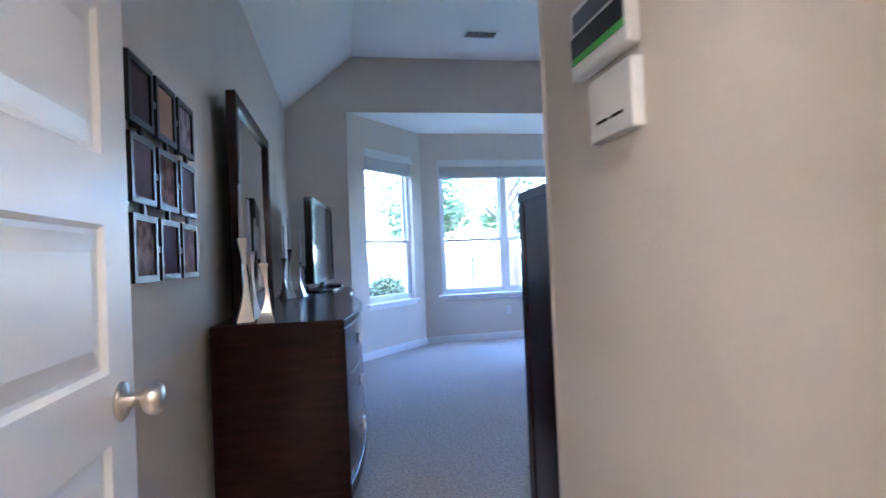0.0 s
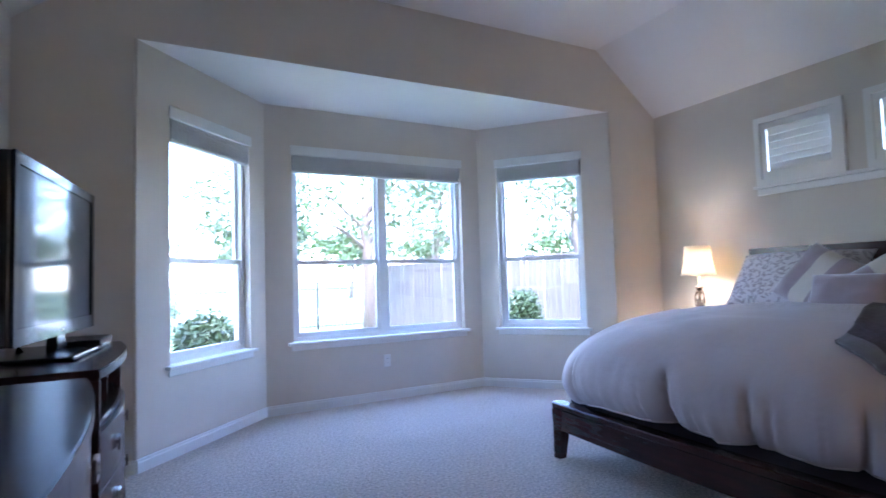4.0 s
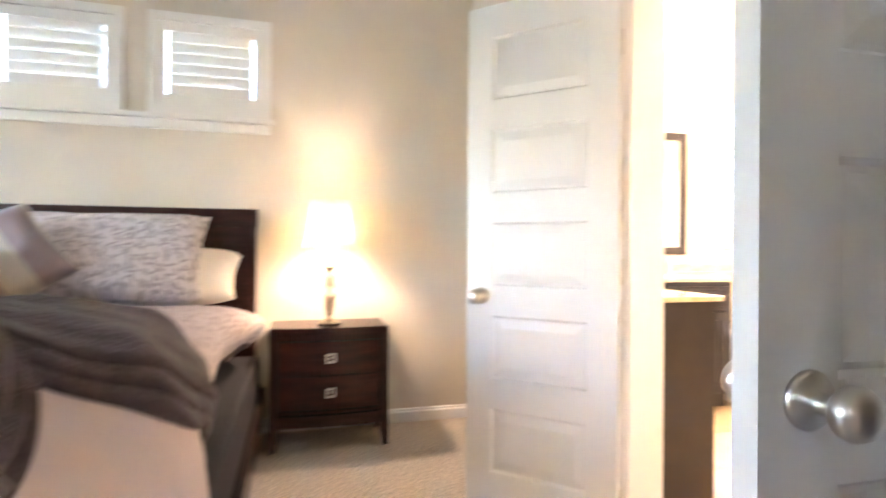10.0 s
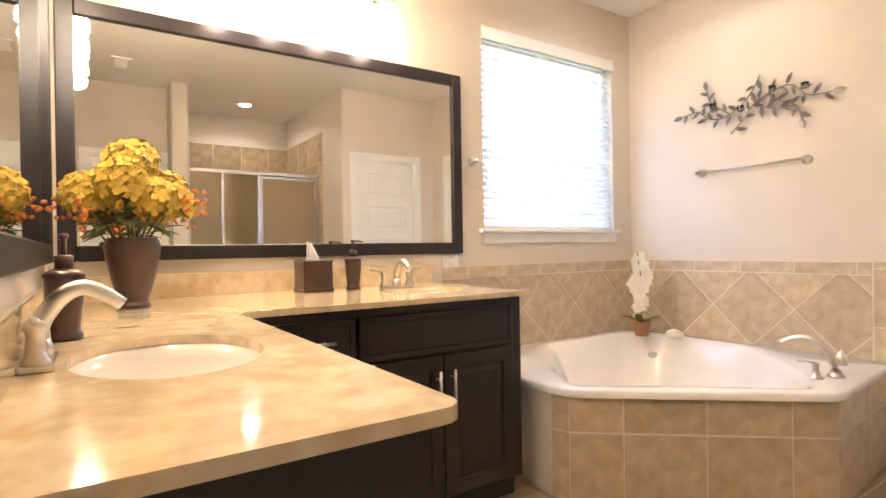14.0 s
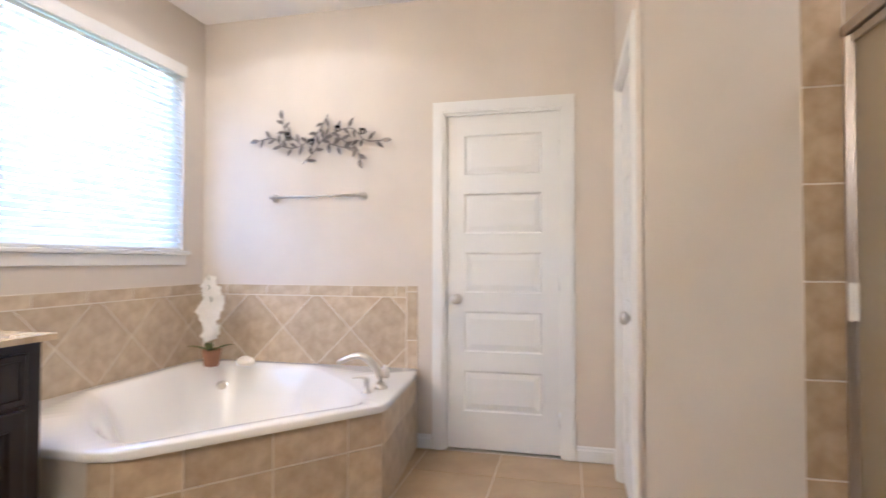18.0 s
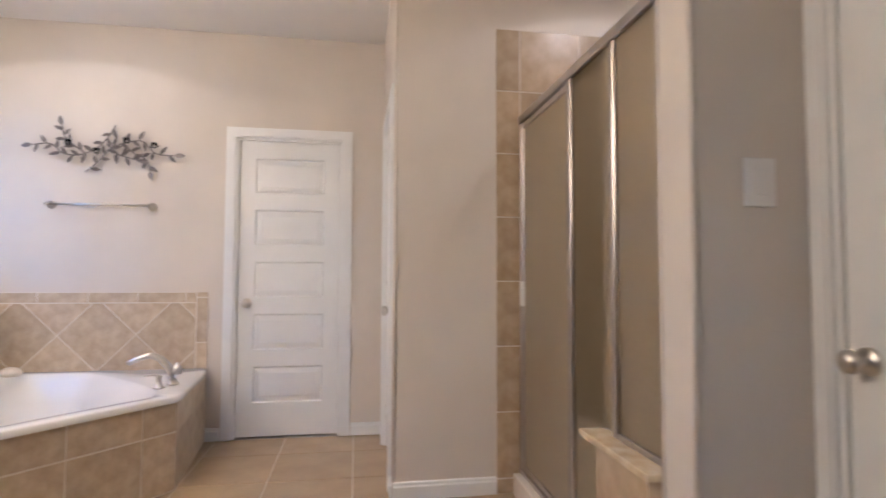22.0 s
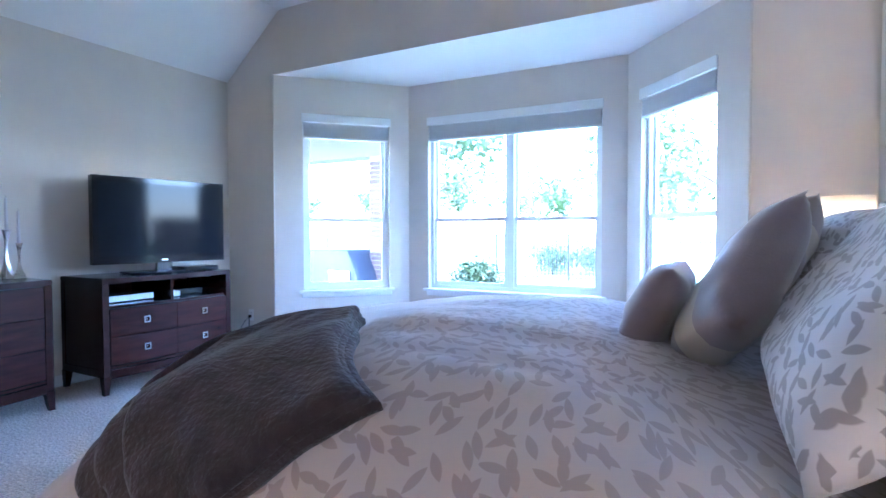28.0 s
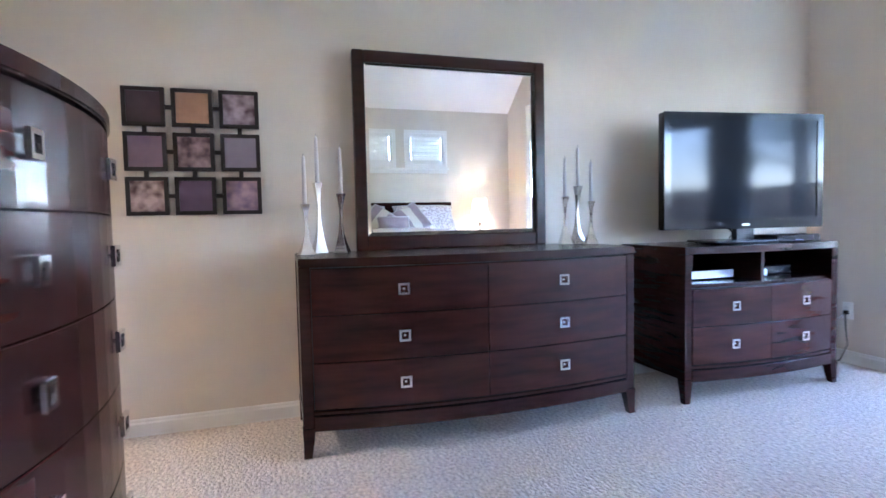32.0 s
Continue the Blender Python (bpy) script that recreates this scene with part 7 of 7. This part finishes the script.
grid_tiles(kw, 0.58 + YP - 0.152, 0.455, 0.335, 0.335, Matrix.Translation((XG + 0.039, -0.58, 0.1)) @ Matrix.Rotation(radians(90), 4, "Z") @ Matrix.Rotation(radians(90), 4, "X"), M_SHTILE, y_off=0.13)
grid_tiles(kw, 0.085, 0.455, 0.335, 0.335, Matrix.Translation((XG - 0.045, -0.579, 0.1)) @ Matrix.Rotation(radians(90), 4, "X"), M_SHTILE, y_off=0.13)
part("cap", box(bmesh.new(), XG - 0.085, -0.62, 0.556, XG + 0.085, YP - 0.152, 0.578, bevel=0.005, seg=2), M_STONE2, t)

M_ALU = mat("satin_aluminium", (0.58, 0.54, 0.51), 0.32, metal=1.0, var=0.05, scale=30)
M_OBSC = bpy.data.materials.new("obscure_shower_glass")
M_OBSC.use_nodes = True
nt = M_OBSC.node_tree
b_ = nt.nodes["Principled BSDF"]
b_.inputs["Base Color"].default_value = (0.56, 0.47, 0.32, 1)
b_.inputs["Roughness"].default_value = 0.30
b_.inputs["Transmission Weight"].default_value = 0.7
b_.inputs["IOR"].default_value = 1.3
tc_ = nt.nodes.new("ShaderNodeTexCoord")
mp_ = nt.nodes.new("ShaderNodeMapping")
mp_.inputs["Scale"].default_value = (1, 1, 0.3)
nz_ = nt.nodes.new("ShaderNodeTexNoise")
nz_.inputs["Scale"].default_value = 125
nz_.inputs["Detail"].default_value = 4
bp_ = nt.nodes.new("ShaderNodeBump")
bp_.inputs["Strength"].default_value, bp_.inputs["Distance"].default_value = 0.9, 0.006
nt.links.new(tc_.outputs["Object"], mp_.inputs[0])
nt.links.new(mp_.outputs[0], nz_.inputs["Vector"])
nt.links.new(nz_.outputs["Fac"], bp_.inputs["Height"])
nt.links.new(bp_.outputs[0], b_.inputs["Normal"])
t = thing("shower_enclosure", (XG, 0, 0), "framed obscure-glass shower enclosure with a hinged door", "shower enclosure")
HZ = 1.948
P = [YC + 0.010, -0.855, -0.49, YP - 0.154]     # wall channel, door post, panel post, partition
part("header", box(bmesh.new(), -0.022, P[0], HZ - 0.04, 0.022, P[3], HZ, bevel=0.004), M_ALU, t)
part("bottom_track", box(bmesh.new(), -0.020, P[0], 0.1, 0.020, -0.585, 0.125, bevel=0.003), M_ALU, t)
part("wall_channel", box(bmesh.new(), -0.016, P[0], 0.125, 0.016, P[0] + 0.028, HZ - 0.04, bevel=0.003), M_ALU, t)
part("post", box(bmesh.new(), -0.018, P[1] - 0.018, 0.125, 0.018, P[1] + 0.018, HZ - 0.04, bevel=0.004), M_ALU, t)
part("post", box(bmesh.new(), -0.018, P[2] - 0.016, 0.580, 0.018, P[2] + 0.016, HZ - 0.04, bevel=0.004), M_ALU, t)
part("sill_track", box(bmesh.new(), -0.014, P[2] + 0.016, 0.579, 0.014, P[3], 0.598, bevel=0.002), M_ALU, t)
for y0, y1, z0 in ((P[1] + 0.018, -0.590, 0.125), (P[1] + 0.018, P[2] - 0.016, 0.585), (P[2] + 0.016, P[3], 0.598)):
    part("glass_panel", bx(-0.003, y0, z0, 0.003, y1, HZ - 0.04), M_OBSC, t, "obscure textured glass").visible_shadow = False
dr = part("shower_door", bx(-0.003, P[0] + 0.045, 0.15, 0.003, P[1] - 0.035, HZ - 0.07), M_OBSC, t, "obscure textured glass door")
dr.visible_shadow = False
ya, yb = P[0] + 0.032, P[1] - 0.020
for y0, y1, z0, z1 in ((ya, ya + 0.020, 0.13, HZ - 0.045), (yb - 0.022, yb, 0.13, HZ - 0.045), (ya + 0.020, yb - 0.022, 0.13, 0.155), (ya + 0.020, yb - 0.022, HZ - 0.075, HZ - 0.045)):
    part("door_frame", box(bmesh.new(), -0.010, y0, z0, 0.012, y1, z1, bevel=0.003), M_ALU, dr)
part("door_pull", box(bmesh.new(), 0.012, ya + 0.022, 0.955, 0.034, ya + 0.030, 1.08, bevel=0.002), M_WHITE, dr, "small white door pull")
part("door_pull_base", box(bmesh.new(), 0.008, ya + 0.002, 0.955, 0.016, ya + 0.040, 1.08, bevel=0.002), M_WHITE, dr)

ORIGIN = (0.0, 0.0)
# ---- outdoors ----
GZ = -0.30
M_BRICK = mat("brick", (0.20, 0.13, 0.11), 0.85, color2=(0.11, 0.075, 0.065), scale=9, random_=0.22, bump=0.2, bscale=80)
M_MORTAR = mat("mortar", (0.45, 0.42, 0.38), 0.95, var=0.1)
M_CONC = mat("patio_concrete", (0.26, 0.25, 0.23), 0.85, var=0.08, scale=4, bump=0.1, bscale=60)
M_LEAF = mat("tree_leaf", (0.06, 0.10, 0.025), 0.5, color2=(0.04, 0.065, 0.018), scale=3)
M_LEAF2 = mat("shrub_leaf", (0.045, 0.075, 0.022), 0.55, color2=(0.022, 0.042, 0.013), scale=6)
M_BARK = mat("bark", (0.16, 0.12, 0.09), 0.9, color2=(0.09, 0.065, 0.05), scale=5, stretch=(2, 2, 0.5), bump=0.5, bscale=25)
M_IRON = mat("black_iron", (0.012, 0.012, 0.013), 0.45)

structure("ground", bx(-400, -400, GZ - 0.3, 400, 400, GZ), M_GRASS)
structure("pavement_patio", bx(-5.0, 5.9, GZ - 0.05, 0.35, 10.2, GZ + 0.10), M_CONC)
structure("road", bx(-60, 24.5, GZ - 0.1, 60, 31, GZ + 0.006), mat("pale_path", (0.36, 0.345, 0.32), 0.9, var=0.08, scale=2))


t = thing("patio_cover", (0, 0, 0), "covered patio roof on a brick column beside the bay", "patio cover")
part("roof_slab", bx(-5.0, 5.75, 2.62, 0.62, 9.6, 2.80), mat("soffit_tan", (0.24, 0.22, 0.19), 0.8, var=0.03), t)
part("beam", bx(-5.0, 8.15, 2.30, 0.55, 8.50, 2.62), mat("soffit_tan", (0.24, 0.22, 0.19), 0.8), t)
col = part("column_core", bx(-0.06, 8.16, GZ + 0.1, 0.36, 8.50, 2.30), M_MORTAR, t)
brick_me = finish("brick", box(bmesh.new(), -0.098, -0.006, -0.029, 0.098, 0.006, 0.029, bevel=0.003), M_BRICK)
for row in range(37):
    z = GZ + 0.135 + row * 0.0655
    if z > 2.26:
        break
    off = 0.10 if row % 2 else 0.0
    for k in range(2):
        for face, (fx, fy, rz) in enumerate(((0.15, 8.155, 0), (-0.065, 8.33, 90), (0.365, 8.33, 90))):
            ob = new("brick", brick_me)
            ob.parent = col
            u = (k - 0.5) * 0.207 + (off - 0.05) * 0.2
            ob.matrix_basis = pose(fx + (u if rz == 0 else 0), fy + (u * 0.8 if rz else 0), z, 0, 0, rz)

# covered grill
t = thing("barbecue_grill", (-0.55, 8.0, GZ + 0.10), "barbecue grill under a black fitted cover on the patio", "grill")
bm = bmesh.new()
box(bm, -0.63, -0.30, 0.0, 0.63, 0.30, 1.15, bevel=0.03, seg=2)
bmesh.ops.subdivide_edges(bm, edges=bm.edges[:], cuts=3, use_grid_fill=True)
for v in bm.verts:
    v.co.x += 0.02 * noise.noise(v.co * 4)
    v.co.y += 0.02 * noise.noise(v.co * 4 + Vector((5, 0, 0)))
    if v.co.z > 0.75:
        k = 1 - 0.32 * (v.co.z - 0.75) / 0.37
        v.co.x *= k
part("cover", bm, mat("grill_cover", (0.02, 0.024, 0.035), 0.5, var=0.2, scale=4, bump=0.3, bscale=12), t, smooth=True)
part("tag", bx(0.12, -0.335, 0.70, 0.48, -0.325, 0.86), M_WHITE, t, "white printed tag")


def leaf_cloud(bm, center, rad, n, size, rng, squash=1.0):
    c = Vector(center)
    for k in range(n):
        v = Vector((rng.gauss(0, 1), rng.gauss(0, 1), rng.gauss(0, 1))).normalized() * (rng.random() ** 0.4) * rad
        v.z *= squash
        d = Vector((rng.gauss(0, 1), rng.gauss(0, 1), rng.gauss(0, 0.7))).normalized()
        e = d.cross(Vector((rng.gauss(0, 1), rng.gauss(0, 1), rng.gauss(0, 1)))).normalized()
        p = c + v
        s = size * rng.uniform(0.7, 1.3)
        bm.faces.new([bm.verts.new(p - d * s), bm.verts.new(p + e * s * 0.45), bm.verts.new(p + d * s), bm.verts.new(p - e * s * 0.45)])


def tree(at, h, crown, seed, label, n=4200, size=0.085):
    rng = random.Random(seed)
    t = thing("tree", (at[0], at[1], GZ), label, "tree", "garden trees")
    lean = Vector((rng.uniform(-0.12, 0.12), rng.uniform(-0.1, 0.1), 0))
    top = Vector((0, 0, h * 0.62)) + lean * h
    part("trunk", tube([(0, 0, -0.1), tuple(top * 0.3 + Vector((0.05, 0, 0))), tuple(top * 0.65), tuple(top)], [0.055 * h ** 0.7, 0.04 * h ** 0.7, 0.028 * h ** 0.7, 0.012 * h ** 0.7], 9), M_BARK, t, smooth=True)
    bm = bmesh.new()
    for k in range(9):
        a = k * 2.4 + rng.random()
        s = top * rng.uniform(0.5, 0.95)
        e = s + Vector((math.cos(a), math.sin(a), rng.uniform(0.35, 0.9))) * crown * rng.uniform(0.55, 0.95)
        part("limb", tube([tuple(s), tuple((s + e) / 2 + Vector((0, 0, 0.12))), tuple(e)], [0.013 * h ** 0.7, 0.008 * h ** 0.7, 0.004 * h ** 0.7], 6), M_BARK, t)
        leaf_cloud(bm, e, crown * rng.uniform(0.32, 0.52), n // 11, size, rng, 0.8)
    leaf_cloud(bm, top + Vector((0, 0, crown * 0.5)), crown * 0.6, n // 6, size, rng, 0.9)
    part("crown", bm, M_LEAF, t)


tree((2.9, 14.5), 5.2, 1.35, 1, "young slender tree with light green leaves in the yard", n=3200, size=0.07)
tree((8.5, 17.5), 7.0, 2.6, 2, "leafy green tree behind the wooden fence")
tree((11.5, 13.5), 7.0, 2.6, 3, "leafy green tree behind the wooden fence")
tree((4.9, 13.2), 6.2, 2.3, 7, "light green tree standing behind the bay window", n=5200, size=0.07)
tree((-1.8, 12.8), 6.0, 2.2, 4, "garden tree with a leaning trunk near the patio")
for k, x in enumerate((-26, -19, -12.5, -7, -1, 5, 10, 16, 23)):
    tree((x * 1.5, 46 + 4 * math.sin(k * 2.1)), 6.5 + math.sin(k), 3.2, 20 + k, "large leafy tree beyond the road", n=2600, size=0.22)


def shrub(at, rx, rz_, seed, label, n=5200, size=0.04, group="garden shrubs"):
    rng = random.Random(seed)
    t = thing("shrub", (at[0], at[1], GZ), label, "shrub", group)
    bm = bmesh.new()
    for k in range(6):
        a = k * 1.05
        leaf_cloud(bm, (rx * 0.42 * math.cos(a), rx * 0.42 * math.sin(a), rz_ * 0.5), rx * 0.62, n // 7, size, rng, rz_ / rx * 0.75)
    leaf_cloud(bm, (0, 0, rz_ * 0.6), rx * 0.75, n // 7, size, rng, rz_ / rx * 0.6)
    part("foliage", bm, M_LEAF2, t)
    bm = bmesh.new()
    for k in range(5):
        a = k * 1.3
        tube([(0.03 * math.cos(a), 0.03 * math.sin(a), -0.03), (rx * 0.3 * math.cos(a), rx * 0.3 * math.sin(a), rz_ * 0.55)], 0.012, 5, bm)
    part("stems", bm, M_BARK, t)


shrub((1.28, 9.0), 0.46, 1.12, 5, "rounded dark green shrub near the bay window")
shrub((5.9, 8.8), 0.33, 1.25, 6, "rounded dark green shrub against the fence")
shrub((-1.0, 20.5), 1.0, 1.1, 8, "clipped hedge bush near the iron fence")
shrub((0.4, 20.8), 1.0, 1.1, 9, "clipped hedge bush near the iron fence")
rng = random.Random(3)
bm = bmesh.new()
for k in range(60):
    u = k / 59
    leaf_cloud(bm, (0.35 + 4.9 * u, 7.75 + 0.12 * math.sin(k), GZ + 0.16), 0.20, 60, 0.028, rng, 0.9)
tagged(part("ground_cover", bm, M_LEAF2), "low leafy ground cover along the bay", "ground cover", kind="stuff")

# wooden privacy fence along the side of the yard
t = thing("wooden_fence", label="weathered grey cedar privacy fence along the yard", category="fence")
F0, F1 = Vector((7.6, 7.2)), Vector((6.15, 15.2))
FD = F1 - F0
nb = 58
board_me = finish("board", box(bmesh.new(), -0.067, -0.009, 0.0, 0.067, 0.009, 1.85, bevel=0.003), M_FENCE)
ang = math.degrees(math.atan2(FD.y, FD.x))
for k in range(nb):
    p = F0 + FD * (k / (nb - 1))
    ob = new("board", board_me)
    ob.parent = t
    ob.matrix_basis = pose(p.x, p.y, GZ - 0.02, 0, 0, ang) @ pose(0, 0.003 * (k % 3), 0.012 * math.sin(k * 3.3), 0, 0.25 * math.sin(k * 1.7), 0)
nrm = Vector((-FD.y, FD.x)).normalized() * 0.05
for z in (0.3, 1.4):
    a0, a1 = F0 - nrm, F1 - nrm
    part("rail", tube([(a0.x, a0.y, GZ + z), (a1.x, a1.y, GZ + z)], 0.035, 4), M_FENCE, t)
for k in range(5):
    p = F0 + FD * (k / 4) - nrm * 1.8
    part("post", bx(p.x - 0.045, p.y - 0.045, GZ - 0.2, p.x + 0.045, p.y + 0.045, GZ + 1.75), M_FENCE, t)

# black iron fence at the back of the yard
t = thing("iron_fence", label="black iron picket fence across the back of the yard", category="fence")
YF = 18.0
for z in (0.10, 1.22, 1.40):
    part("rail", bx(-14, YF - 0.012, GZ + z - 0.012, 7.4, YF + 0.012, GZ + z + 0.012), M_IRON, t)
picket_me = finish("picket", bx(-0.008, -0.008, 0.03, 0.008, 0.008, 1.42), M_IRON)
for k in range(170):
    ob = new("picket", picket_me)
    ob.parent = t
    ob.location = (-13.9 + k * 0.125, YF, GZ)
for k in range(10):
    part("post", bx(-14 + k * 2.37 - 0.03, YF - 0.03, GZ - 0.1, -14 + k * 2.37 + 0.03, YF + 0.03, GZ + 1.55), M_IRON, t)
